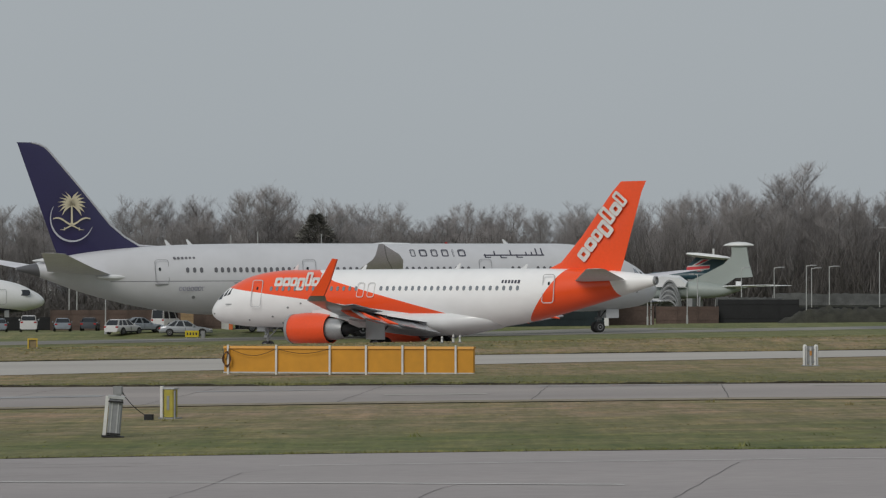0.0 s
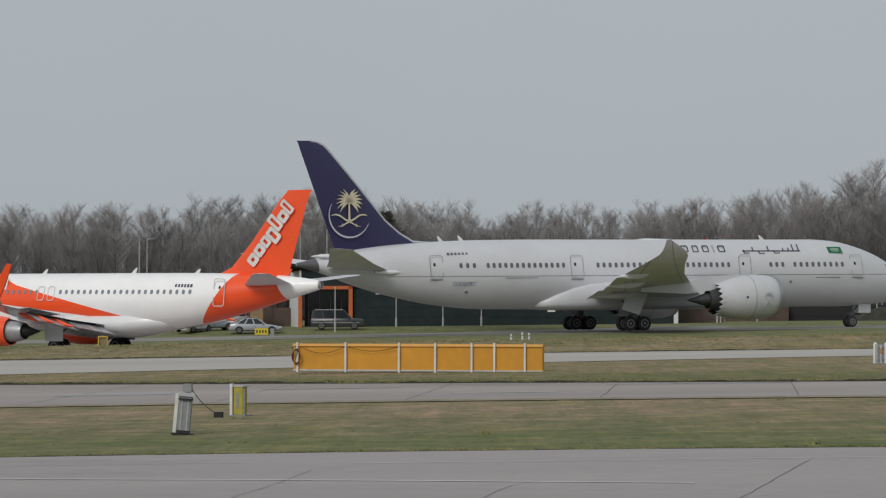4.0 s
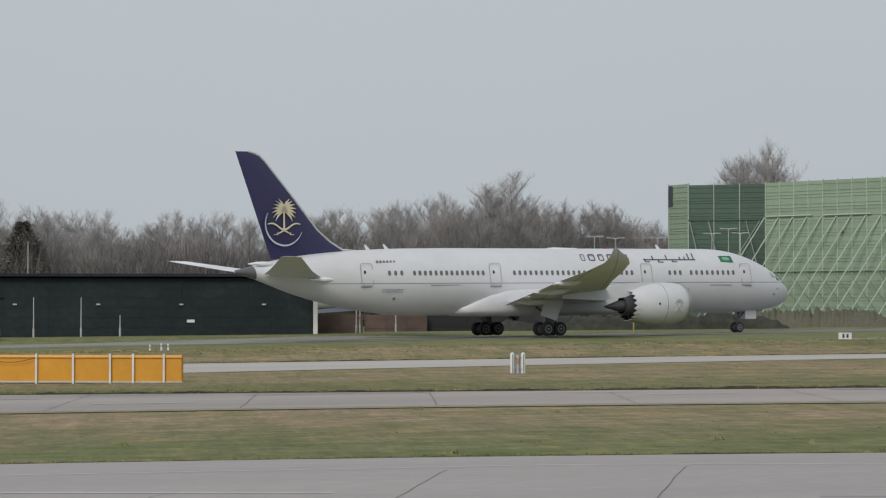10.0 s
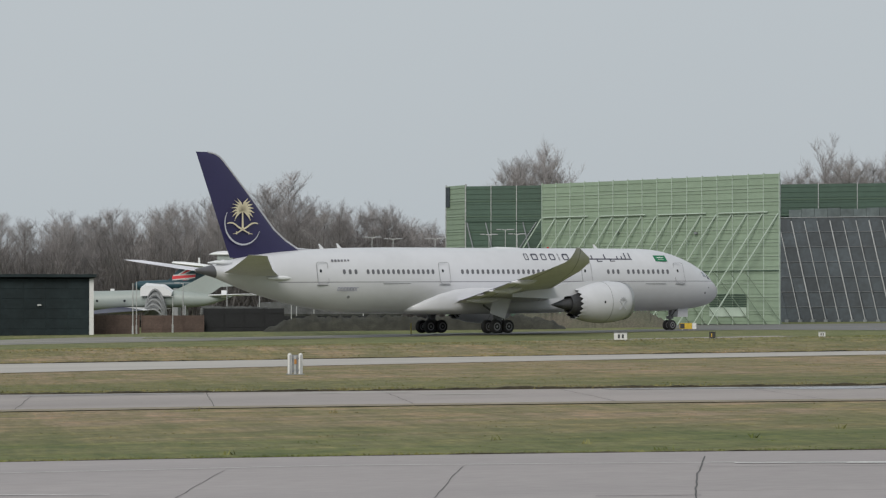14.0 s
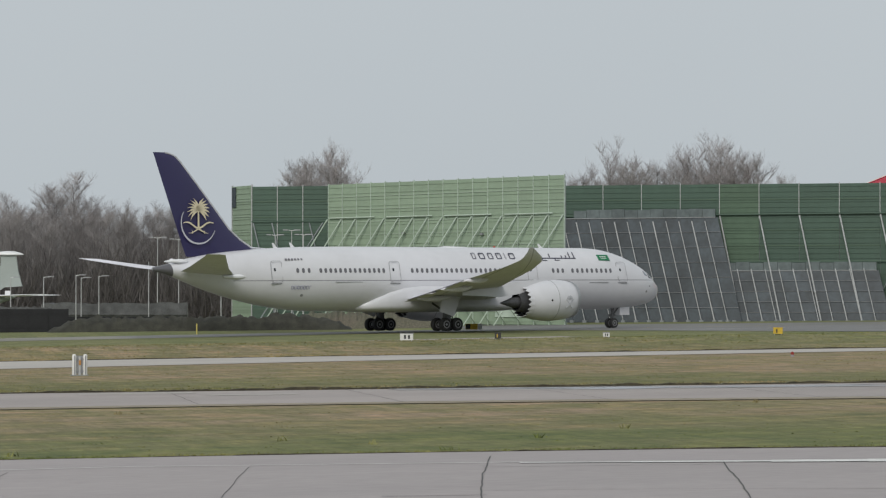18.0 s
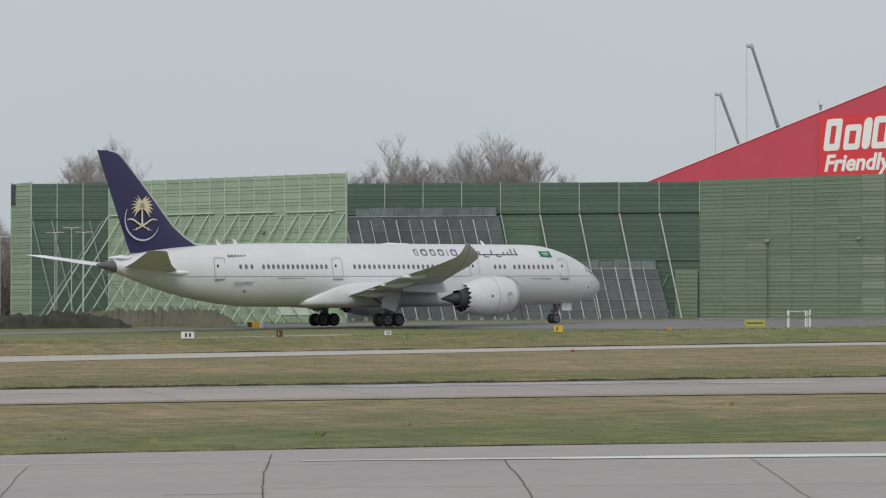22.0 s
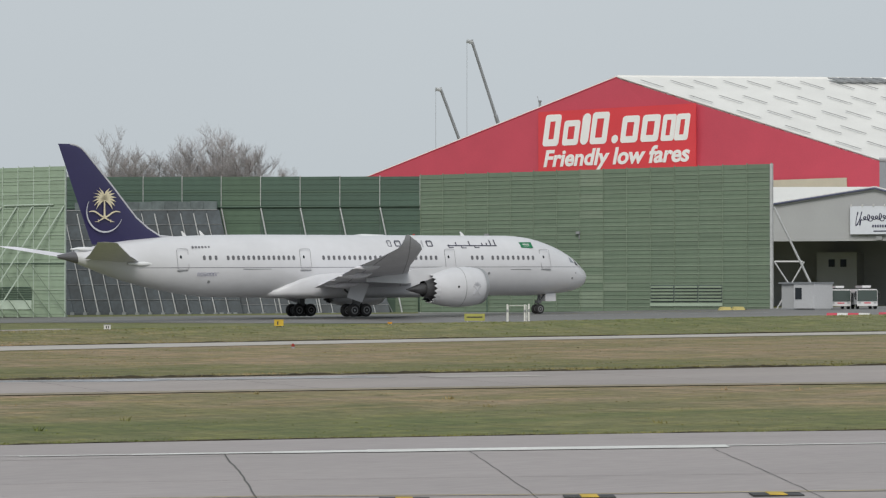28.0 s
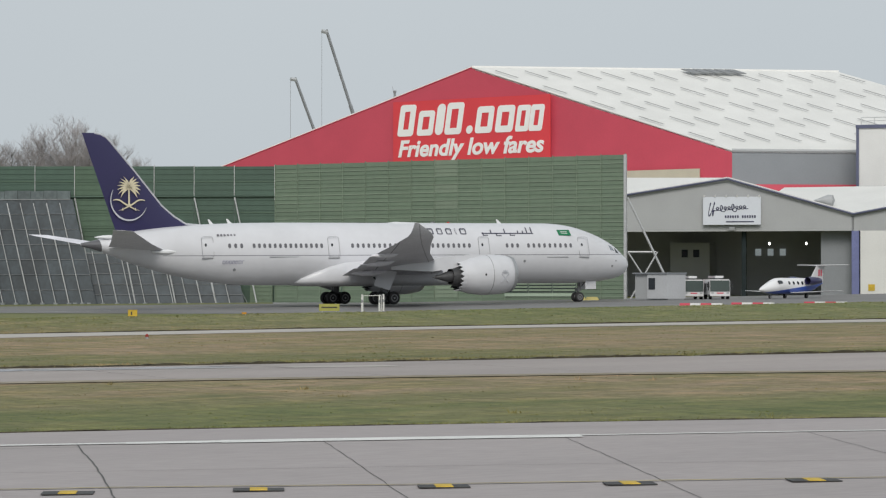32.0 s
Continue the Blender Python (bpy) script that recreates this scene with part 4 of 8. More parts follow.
        part("nozzle", spin([(-8.1, 0.78), (-9.0, 0.72), (-9.55, 0.6), (-9.55, 0.54), (-8.6, 0.54)], 30), HUB, e, "bare metal core nozzle", True)
        part("exhaust_cone", spin([(-9.0, 0.47), (-9.9, 0.36), (-10.9, 0.03)], 20), DARK, e, "dark exhaust cone", True)
        part("pylon", Geo().loft([[(-6.8, -0.1, 1.1), (-6.8, 0.1, 1.1), (-6.7, 0.08, 1.3), (-6.7, -0.08, 1.3)], [(-9.2, -0.2, 0.75), (-9.2, 0.2, 0.75), (-9.0, 0.16, 1.45), (-9.0, -0.16, 1.45)], [(-13.0, -0.1, 0.6), (-13.0, 0.1, 0.6), (-13.0, 0.1, 1.0), (-13.0, -0.1, 1.0)]]), WHITE, e, "white pylon", True)
        g = Geo().tube((-12.5, side * 3.6, 2.4), (-12.65, side * 3.8, 0.6), 0.15, 0.12, 10).tube((-12.65, side * 3.2, 0.58), (-12.65, side * 4.4, 0.58), 0.07, n=8).tube((-12.6, side * 3.7, 1.4), (-12.6, side * 2.4, 2.2), 0.07, n=8)
        gear = part("main_gear", g, DULL, p, "grey main undercarriage leg", True)
        for dy in (-0.46, 0.46):
            wheel(gear, -12.65, side * 3.8 + dy, 0.585, 0.42)
        part("gear_door", Geo().box(-13.5, -11.9, side * 4.5 - 0.03, side * 4.5 + 0.03, 1.0, 2.4, cut=0.02), WHITE, p, "white undercarriage door")
    g = Geo().tube((0, 0, 1.9), (0, 0, 0.4), 0.11, 0.09, 10).tube((0, -0.32, 0.39), (0, 0.32, 0.39), 0.06, n=8).tube((0, 0, 0.9), (-1.0, 0, 1.8), 0.05, n=8).box(-0.1, 0.2, -0.2, 0.2, 1.0, 1.2)
    ng = part("nose_gear", g, DULL, p, "grey nose undercarriage leg", True)
    for dy in (-0.25, 0.25):
        wheel(ng, 0, dy, 0.39, 0.22)
    for dy in (-0.5, 0.5):
        part("nose_gear_door", Geo().box(-0.1, 0.6, dy - 0.02, dy + 0.02, 1.45, 1.8, cut=0.015), DULL, p, "white nose wheel door")
    win = pill(0.22, 0.34).mesh("cabin_window", mat("pale cabin window", (0.24, 0.27, 0.3), 0.2))
    door = outline(0.95, 2.0, 0.06, 0.2).mesh("door_outline", mat("silver door outline", (0.55, 0.55, 0.56), 0.4))
    hatch = outline(0.6, 1.1, 0.05, 0.16).mesh("hatch_outline", LINE_WHITE)
    for side in (-1, 1):
        for i in range(40):
            x = -1.7 - 0.535 * i
            if -10.9 < x < -9.2:
                continue
            part("cabin_window", win, None, p, "", False, on_body(rows, x, 4.55, side))
        for x, z in ((-0.4, 4.22), (-24.9, 4.5)):
            part("cabin_door", door, None, p, "closed cabin door outline", False, on_body(rows, x, z, side))
            part("door_window", pill(0.15, 0.25), GLASS, p, "", False, on_body(rows, x, z + 0.35, side))
        for x in (-9.6, -10.5):
            part("exit_hatch", hatch, None, p, "white outlined exit hatch", False, on_body(rows, x, 4.45, side))
        for x0, x1, za, zb in ((3.85, 3.3, 3.72, 4.12), (3.2, 2.8, 3.98, 4.42), (2.72, 2.36, 4.06, 4.54)):
            part("cockpit_window", curved_pane(rows, x0, x1, za, zb, side), GLASS, p, "dark cockpit window")
        m = on_body(rows, -3.5, 4.72, side)
        m.translation.x = -1.9 if side > 0 else -6.6
        letters(p, "name_block", (0.62, 0.62, 0.5, 0.6, 0.5, 0.6, 0.42), (0.62, 0.62, 0.62, -0.9, 1.0, 0.62, 0.9), 1.1, 0.03, m, LINE_WHITE, 0, "white rounded block standing for a name")
        fm = Matrix.Translation((-27.0 if side > 0 else -30.6, side * 0.27, 6.25 if side > 0 else 10.7)) @ Matrix(((-side * 1.0, 0, 0, 0), (0, 0, side * 1.0, 0), (0, 1, 0, 0), (0, 0, 0, 1)))
        fm = fm @ pose(0, 0, 0, 0, 0, 50.5 if side > 0 else -50.5)
        letters(f, "name_block", (0.62, 0.62, 0.5, 0.6, 0.5, 0.6, 0.42), (0.62, 0.62, 0.62, -0.9, 1.0, 0.62, 0.9), 1.32, 0.03, fm, LINE_WHITE, 0, "white rounded block standing for a name")
        m = on_body(rows, -22.0, 4.88, side)
        g = Geo()
        for i in range(6):
            g.box(0.26 * i - 0.8, 0.26 * i - 0.64, 0, 0.24, -0.008, 0.01)
        part("registration_bar", g, LETTER, p, "dark bars", False, m)
        m = on_body(rows, 2.2, 3.4, side)
        part("name_line", Geo().box(-0.45, 0.45, 0, 0.07, -0.008, 0.01), HUB, p, "small grey line standing for a name", False, m)
        for x, z, r in ((4.2, 2.75, 0.06), (-1.6, 2.55, 0.07), (-3.2, 3.2, 0.07), (-4.4, 3.5, 0.06), (0.7, 2.3, 0.06), (-2.2, 2.1, 0.09)):
            part("service_port", pill(r * 2.4, r * 2), DULL, p, "", False, on_body(rows, x, z, side))
    for x, h in ((-2.5, 0.4), (-8.5, 0.35), (-16.5, 0.4), (-22.0, 0.3)):
        part("aerial", Geo().prism([(0.2, 0), (-0.2, 0), (-0.35, h), (-0.22, h)], -0.02, 0.02, Matrix.Translation((x, 0, 5.9)) @ pose(0, 0, 0, 90)), WHITE, p, "white blade aerial")
    part("exhaust_ring", spin([(-32.2, 0.3), (-32.45, 0.28), (-32.45, 0.22), (-32.1, 0.2)], 16), DULL, p, "dark tail exhaust ring", True, pose(0, 0, 5.03))
    return p


narrowbody = make_jet()
jet_wheels, WHEELS = WHEELS, []


# ---- green engine test enclosure ----
def facing(a, b):
    """The pose whose x runs from a to b along the ground, its y away from the camera."""
    a, b = Vector(a), Vector(b)
    way = (b - a)
    m = Matrix.Rotation(math.atan2(way.y, way.x), 4, "Z")
    m.translation = a
    return m, math.hypot(way.x, way.y)


def panel_wall(name, a, b, top_a, top_b, skin, bays, rows, label, post=GALV, ribs=3, thin=0.04, post_from=-0.6, pale=()):
    """A tall sheet wall from a to b: framed panels with ribs between posts."""
    m, length = facing(a, b)
    wall = structure(name, Geo().box(0, length, 0.12, 0.3, -0.8, min(top_a, top_b) - a[2] - 0.3), CLAD_MID, label, "wall", False, m)
    w = length / bays
    for i in range(bays):
        for j in range(rows):
            h0 = (top_a + (top_b - top_a) * (i + 0.5) / bays - a[2])
            z0, z1 = h0 * j / rows, h0 * (j + 1) / rows
            g = Geo().box(0.03, w - 0.03, 0.0, 0.1, z0 + 0.006, z1 - 0.006)
            if ribs:
                for k in range(ribs):
                    zz = z0 + (z1 - z0) * (k + 0.5) / ribs
                    g.box(0.03, w - 0.03, -0.06, 0.0, zz - 0.06, zz + 0.06)
            part("panel", g, (GREEN_PALE if skin is GREEN_MID else GREEN_DARK_PALE) if (i, j) in pale else skin, wall, "paler replaced panel" if (i, j) in pale else "", False, pose(w * i, 0, 0))
    # The ribs' pale highlights are put into colour as thin added rails.
    seam = {GREEN_MID: GREEN_PALE, GREEN_LIGHT: GREEN_BRIGHT, GREEN_DARK: GREEN_DARK_PALE}[skin]
    for j in range(1, rows):
        za, zb = (top_a - a[2]) * j / rows, (top_b - a[2]) * j / rows
        part("seam_rail", Geo().loft([[(0, -0.075, za - 0.055), (0, -0.02, za - 0.055), (0, -0.02, za + 0.055), (0, -0.075, za + 0.055)], [(length, -0.075, zb - 0.055), (length, -0.02, zb - 0.055), (length, -0.02, zb + 0.055), (length, -0.075, zb + 0.055)]]), seam, wall, "pale rail painting the ribs' highlight")
    for i in range(bays + 1):
        h0 = top_a + (top_b - top_a) * i / bays - a[2]
        part("post", Geo().box(-thin, thin, -0.12, 0.12, post_from, h0 + 0.12), post, wall, "", False, pose(w * i, 0, 0))
    return wall, w


GREEN_STEEL = mat("pale green painted steel", (0.46, 0.55, 0.47), 0.5, vary=0.08, scale=3)


def strut(wall, x, z, foot, r=0.11, y=-0.15, skin=GALV):
    part("strut", Geo().tube((x, y, z), (x + foot[0], foot[1], foot[2]), r, n=6), skin, wall, "pale steel raking strut")


def make_enclosure():
    wn, w = panel_wall("wall_1", spot(10.07, 384, 1.4), spot(10.45, 379, 1.4), 19.35, 19.3, GREEN_LIGHT, 1, 9, "narrow pale green sheet wall end")
    wd, w = panel_wall("wall_2", spot(10.45, 378, 1.4), spot(11.94, 375, 1.4), 19.1, 19.1, GREEN_DARK, 3, 9, "dark green sheet steel test enclosure wall")
    wl_, w = panel_wall("wall_3", spot(11.94, 372, 1.5), spot(16.54, 352, 1.9), 19.1, 19.45, GREEN_LIGHT, 16, 11, "pale green sheet steel test enclosure wall with raking struts", GREEN_STEEL, 2, 0.035)
    for i in range(17):
        strut(wl_, w * i - 0.1, 13.2, (-8.2, -3.2, -0.4), 0.085, -0.15, GREEN_STEEL)
        # The shade on these rear braces is put into their darker green.
        part("brace", Geo().tube((w * i - 4.0, -1.6, 6.4), (w * i + 0.6, -0.3, 0.0), 0.05, n=6), GREEN_MID, wl_, "thin brace with its shade in the darker green")
    for i in range(0, 16, 4):
        part("rail", Geo().tube((w * i + 0.3, -0.25, 13.35), (w * (i + 3.3), -0.25, 13.4), 0.085, n=6), GREEN_STEEL, wl_)
    part("wall_lamp", Geo().box(w * 5.3, w * 5.3 + 0.3, -0.5, -0.1, 11.2, 11.45).box(w * 10.6, w * 10.6 + 0.3, -0.5, -0.1, 10.9, 11.15), DULL, wl_, "small dark wall lamps")
    part("tie_rail", Geo().tube((0, -0.2, 6.35), (w * 16, -0.2, 6.4), 0.06, n=6), GREEN_DARK, wl_, "dark tie rail")
    lv = part("louvre", Geo().box(w * 11.5, w * 13.9, -0.14, -0.04, 0.9, 2.0), GREEN_STEEL, wl_, "louvre vent over a pale panel")
    for i in range(6):
        part("slat", Geo().box(w * 11.5, w * 13.9, -0.2, -0.05, 2.05 + 0.28 * i, 2.15 + 0.28 * i), GREEN_DARK, lv)
    for x, dx in ((0.2, 4.2), (2.7, 4.2), (7.7, 4.2), (9.5, -8.2)):
        strut(wd, x, 13.0, (dx, -3.0, -0.4), 0.085, -0.15, SCREEN_STEEL)
    part("rail", Geo().tube((0, -0.25, 13.2), (w * 5.2, -0.25, 13.2), 0.06, n=6), GREEN_DARK, wd)
    part("dark_panel", Geo().box(0.1, 1.15, -0.15, -0.06, 15.2, 17.8), MESH_GREY, wn, "grey infill panel")
    wr, w = panel_wall("wall_4", spot(16.55, 392, 1.6), spot(23.42, 380, 1.8), 19.85, 19.55, GREEN_DARK, 9, 9, "dark green sheet steel rear wall of the test enclosure", GALV, 3, 0.04, 13.6, [(4, j) for j in range(3, 9)])
    length = w * 9
    for i in range(1, 10):
        strut(wr, w * i + 0.05, 14.0, (3.7, -3.3, -0.4), 0.1)
    part("rail", Geo().tube((0, -0.25, 14.1), (length, -0.25, 14.1), 0.1, n=6), GREEN_DARK, wr, "dark rail")
    part("rail", Geo().tube((length * 0.4, -0.25, 7.9), (length, -0.25, 7.9), 0.07, n=6), GREEN_DARK, wr)
    low = part("low_panel", Geo().box(length - 3.1, length - 0.15, -0.75, -0.6, -0.5, 6.6), GREEN_MID, wr, "low pale green sheet panel")
    for i in range(12):
        part("rib", Geo().box(length - 3.1, length - 0.15, -0.82, -0.75, 0.2 + 0.53 * i, 0.32 + 0.53 * i), GREEN_MID, low)
    for u, v in ((-6.4, -3.4), (-4.0, -7.0)):
        part("brace", Geo().tube((length + u, -0.4, 6.0), (length + v, -0.8, 0.2), 0.06, n=6), SCREEN_STEEL, wr)
    # grey acoustic screens leaning on the rear wall, sheared like their struts
    for x0, x1, h, lean, n in ((-3.6, length * 0.44, 14.75, 2.5, 14), (length * 0.42, length * 0.885, 7.75, 1.6, 12)):
        sc = thing("acoustic_screen", "leaning grey acoustic screen with pale struts", "screen", "acoustic screens", "", wr.matrix_basis @ pose(0, -1.2, 0))
        ww, tilt, rr = (x1 - x0) / n, 0.285, random.Random(int(h))

        def at(x, z, out=0.0):
            """A place on the screen: x along its top edge, z up, out towards the front."""
            return (max(0.05, x + tilt * (h - z)), -lean * (1 - z / h) - out, z)
        rows = 7 if h > 10 else 5
        for i in range(n):
            for j in range(rows):
                z0, z1 = (h - 0.95) * j / rows, (h - 0.95) * (j + 1) / rows
                xa, xb = x0 + ww * i, x0 + ww * (i + 1)
                c = [at(xa + 0.02, z0 + 0.03), at(xb - 0.02, z0 + 0.03), at(xb - 0.02, z1 - 0.03), at(xa + 0.02, z1 - 0.03)]
                if c[1][0] - c[0][0] < 0.1:
                    continue
                g = Geo().loft([c, [(x, y + 0.12, z) for x, y, z in c]])
                part("panel", g, MESH_GREY, sc)
            if x0 + ww * i + tilt * h * 0.2 > 0.2:
                part("strut", Geo().tube(at(x0 + ww * i, h * 0.9, 0.25), at(x0 + ww * i, 0.1, 0.55), 0.06 if i % 3 else 0.085, n=6), GALV, sc)
            if x0 + ww * i + tilt * h * 0.5 > 0.2:
                p = at(x0 + ww * i, 0, 0.6)
                part("foot", Geo().box(p[0] - 0.25, p[0] + 0.25, p[1] - 0.3, p[1] + 0.2, -0.2, 0.35), SCREEN_STEEL, sc, "pale foot block")
            if x0 + ww * i >= 0:
                g = Geo().box(x0 + ww * i + 0.02, x0 + ww * (i + 1) - 0.02, -0.25, 0.05, h - 0.95, h + 0.12 + rr.uniform(-0.1, 0.1))
                part("band_panel", g, BAND_GREY, sc)
        for j in range(1, rows):
            z = (h - 0.95) * j / rows
            part("rail", Geo().tube(at(max(x0, 0.1 - tilt * (h - z)), z, 0.1), at(x1, z, 0.1), 0.028, n=6), DULL, sc)
        part("cap", Geo().tube((max(0.1, x0), -0.2, h - 1.0), (x1, -0.2, h - 1.0), 0.08, n=6), DULL, sc, "dark cap rail")
    pale = [(7, j) for j in (1, 2, 4, 6, 7, 12, 14, 16, 17)] + [(8, 3), (11, 1), (12, 1), (2, 9)]
    wf, w = panel_wall("wall_5", spot(23.43, 357, 1.75), spot(30.25, 341, 2.2), 18.7, 19.25, GREEN_MID, 15, 18, "mid green sheet steel front wall of the test enclosure", GREEN_PALE, 1, 0.03, -0.6, pale)
    part("end_post", Geo().box(-0.15, 0.15, -0.2, 0.2, -1, 17.5), GALV, wf, "", False, pose(w * 15, 0, 0))
    lv = part("louvre", Geo().box(w * 10, w * 13, -0.08, -0.02, 1.5, 3.5), MESH_GREY, wf, "pale louvre grille")
    for k in range(3):
        for i in range(5):
            x = w * (10 + k)
            part("slat", Geo().loft([[(x + 0.1, -0.24, 1.65 + 0.38 * i), (x + 0.1, -0.06, 1.85 + 0.38 * i), (x + 0.1, -0.06, 1.93 + 0.38 * i), (x + 0.1, -0.24, 1.73 + 0.38 * i)], [(x + w - 0.1, -0.24, 1.65 + 0.38 * i), (x + w - 0.1, -0.06, 1.85 + 0.38 * i), (x + w - 0.1, -0.06, 1.93 + 0.38 * i), (x + w - 0.1, -0.24, 1.73 + 0.38 * i)]]), GREEN_PALE, lv)
    part("sill", Geo().box(w * 10, w * 13, -0.2, -0.02, 1.05, 1.4), GREEN_BRIGHT, lv, "pale sill panel")
    part("drain_pipe", Geo().tube((w * 3, -0.3, -0.4), (w * 3, -0.3, 9.6), 0.07, n=8), GREEN_DARK, wf, "dark drain pipe", True)
    part("pipe_cap", Geo().box(w * 3 - 0.3, w * 3 + 0.25, -0.45, -0.12, 9.4, 9.75), DULL, wf)
    part("wall_lamp", Geo().box(w * 7 - 0.35, w * 7 + 0.1, -0.5, -0.12, 9.6, 9.9).tube((w * 7, -0.25, 9.7), (w * 7, -0.25, 9.0), 0.06, n=6), DULL, wf, "dark wall lamp")
    part("kerb", Geo().box(0, w * 15, -0.7, -0.15, -0.6, 0.3), DULL, wf, "grey kerb along the wall foot")
    part("brace_frame", Geo().tube((w * 15 + 0.2, 0.2, 12.5), (w * 15 + 5.6, 2.6, 0.2), 0.14, n=6).tube((w * 15 + 0.2, 0.3, 6.2), (w * 15 + 3.2, 1.6, 6.2), 0.12, n=6).tube((w * 15 + 0.2, 0.3, 6.2), (w * 15 + 3.6, 1.6, 0.6), 0.1, n=6).tube((w * 15 + 3.4, 1.6, 6.2), (w * 15 + 0.4, 0.4, 0.6), 0.1, n=6), GALV, wf, "raking steel brace frame")


make_enclosure()


# ---- red hangar with a white roof ----
def quad(a, b, c, d, t=0.25):
    """A slab between four corners, thick downwards and away."""
    a, b, c, d = (Vector(v) for v in (a, b, c, d))
    n = (b - a).cross(d - a).normalized() * t
    return Geo().add([a, b, c, d, a - n, b - n, c - n, d - n], [(0, 1, 2, 3), (7, 6, 5, 4), (0, 4, 5, 1), (1, 5, 6, 2), (2, 6, 7, 3), (3, 7, 4, 0)])


def make_red_hangar():
    h = thing("hangar", "large red hangar with a white sheet roof and a banner", "hangar")
    peak, left, right = spot(27.27, 470, 39.3), spot(22.0, 508, 23.5), spot(32.32, 440, 24.45)
    far_peak = spot(34.38, 480, 39.0)
    far_eave = far_peak + (right - peak)
    base = 1.5
    lb, rb = Vector((left.x, left.y, base)), Vector((right.x, right.y, base))
    g = Geo().add([lb, rb, right, peak, left], [(0, 1, 2, 3, 4)])
    back = Vector((0.25, 0.45, 0)) * 2
    g = Geo().add([lb, rb, right, peak, left] + [v + back for v in (lb, rb, right, peak, left)], [(0, 1, 2, 3, 4), (9, 8, 7, 6, 5)] + [(i, (i + 1) % 5, 5 + (i + 1) % 5, 5 + i) for i in range(5)])
    part("gable_wall", g, RED, h, "red clad gable wall")
    sheets = []
    for i in range(13):
        u = i / 12
        top, low = peak.lerp(far_peak, u), right.lerp(far_eave, u)
        sheets.append([top.lerp(low, j / 6) for j in range(7)] + [low.lerp(top, j / 6) - Vector((0, 0, 0.3)) for j in range(7)])
    roof = part("roof", Geo().loft(sheets), ROOF_WHITE, h, "white sheet roof with rows of rooflights")
    fl = Vector((far_peak.x + left.x - peak.x, far_peak.y + left.y - peak.y, left.z))
    part("roof", quad(left, peak, far_peak, fl, -0.3), ROOF_WHITE, h, "white sheet roof")
    part("side_wall", quad(rb + Vector((0, 0, 0)), Vector((far_eave.x, far_eave.y, base)), far_eave, right, 0.3), CLAD_MID, h, "grey clad side wall")
    part("eave_trim", Geo().tube(right, far_eave, 0.3, n=6), CLAD_GREY, h)
    part("verge_trim", Geo().tube(peak, right, 0.14, n=6), ROOF_WHITE, h, "thin white verge trim")
    part("verge_trim", Geo().tube(left, peak, 0.1, n=6), RED, h)
    off = Vector((0.05, -0.1, 0))
    part("base_trim", quad(Vector((right.x, right.y, 17.4)) + off, Vector((far_eave.x, far_eave.y, 17.4)) + off, Vector((far_eave.x, far_eave.y, 19.4)) + off, Vector((right.x, right.y, 19.4)) + off, 0.08), RED, h, "red band along the side wall")
    # rooflights: dark narrow sheets lying down the slope
    light = mat("grey rooflight sheet", (0.24, 0.24, 0.24), 0.4, vary=0.1)
    along, down = far_peak - peak, (right - peak)
    dn = (far_eave - far_peak)
    for j, rj in enumerate((0.06, 0.255, 0.44, 0.625, 0.81)):
        for i in range(14):
            u = (i + 0.25 + (0.12 if i % 2 else 0)) / 14
            top = peak + along * u + (down * (1 - u) + dn * u) * rj
            low = peak + along * u + (down * (1 - u) + dn * u) * (rj + 0.092)
            side = along.normalized() * 0.24
            nrm = Vector((0.05, -0.25, 0.25))
            part("rooflight", quad(top + nrm, low + nrm, low + side + nrm, top + side + nrm, -0.04), light, roof)
    u0 = 0.545
    g = Geo()
    for k in range(5):
        a0, a1 = u0 + 0.03 * k, u0 + 0.03 * k + 0.024
        pts = [peak + along * uu + (down * (1 - uu) + dn * uu) * rr + Vector((0.05, -0.3, 0.35)) for uu, rr in ((a0, 0.025), (a0, 0.075), (a1, 0.075), (a1, 0.025))]
        q = quad(*pts, -0.15)
        g.add(q.v, q.f)
    part("roof_vent", g, DULL, roof, "grey roof vent panels")
    # banner on the gable
    m, _ = facing(left, right)
    inv = m.inverted()

    def on_gable(bearing, z):
        """The place where a bearing meets the gable plane."""
        d = Vector((math.sin(radians(bearing)), math.cos(radians(bearing)), 0))
        a, w = Vector((left.x, left.y, 0)), Vector((right.x - left.x, right.y - left.y, 0))
        k = (a.x * w.y - a.y * w.x) / (d.x * w.y - d.y * w.x)
        return Vector((d.x * k, d.y * k, z))
    tl, br = inv @ on_gable(25.74, 34.3), inv @ on_gable(28.80, 23.6)
    x0, x1, z1, z0 = tl.x, br.x, tl.z, br.z
    ban = part("banner", Geo().box(x0, x1, -0.2, -0.02, z0, z1), RED_SIGN, h, "bright red banner with white words", False, m)
    wide, high = x1 - x0, z1 - z0
    # brand line as plain blocks, slogan as words
    def slanted(a, b, tall, weight):
        """A thick rounded outline, leaning forward, its foot at zero."""
        ww, hh = (b - a) * wide, tall * high
        g = outline(ww * 0.9, hh, min(ww * 0.9, hh) * weight, min(ww, hh) * 0.14, 0.03, 3) if weight < 0.45 else pill(ww * 0.9, hh, 0.03)
        g.v = [(x + 0.17 * y, y + hh / 2, z) for x, y, z in g.v]
        return g
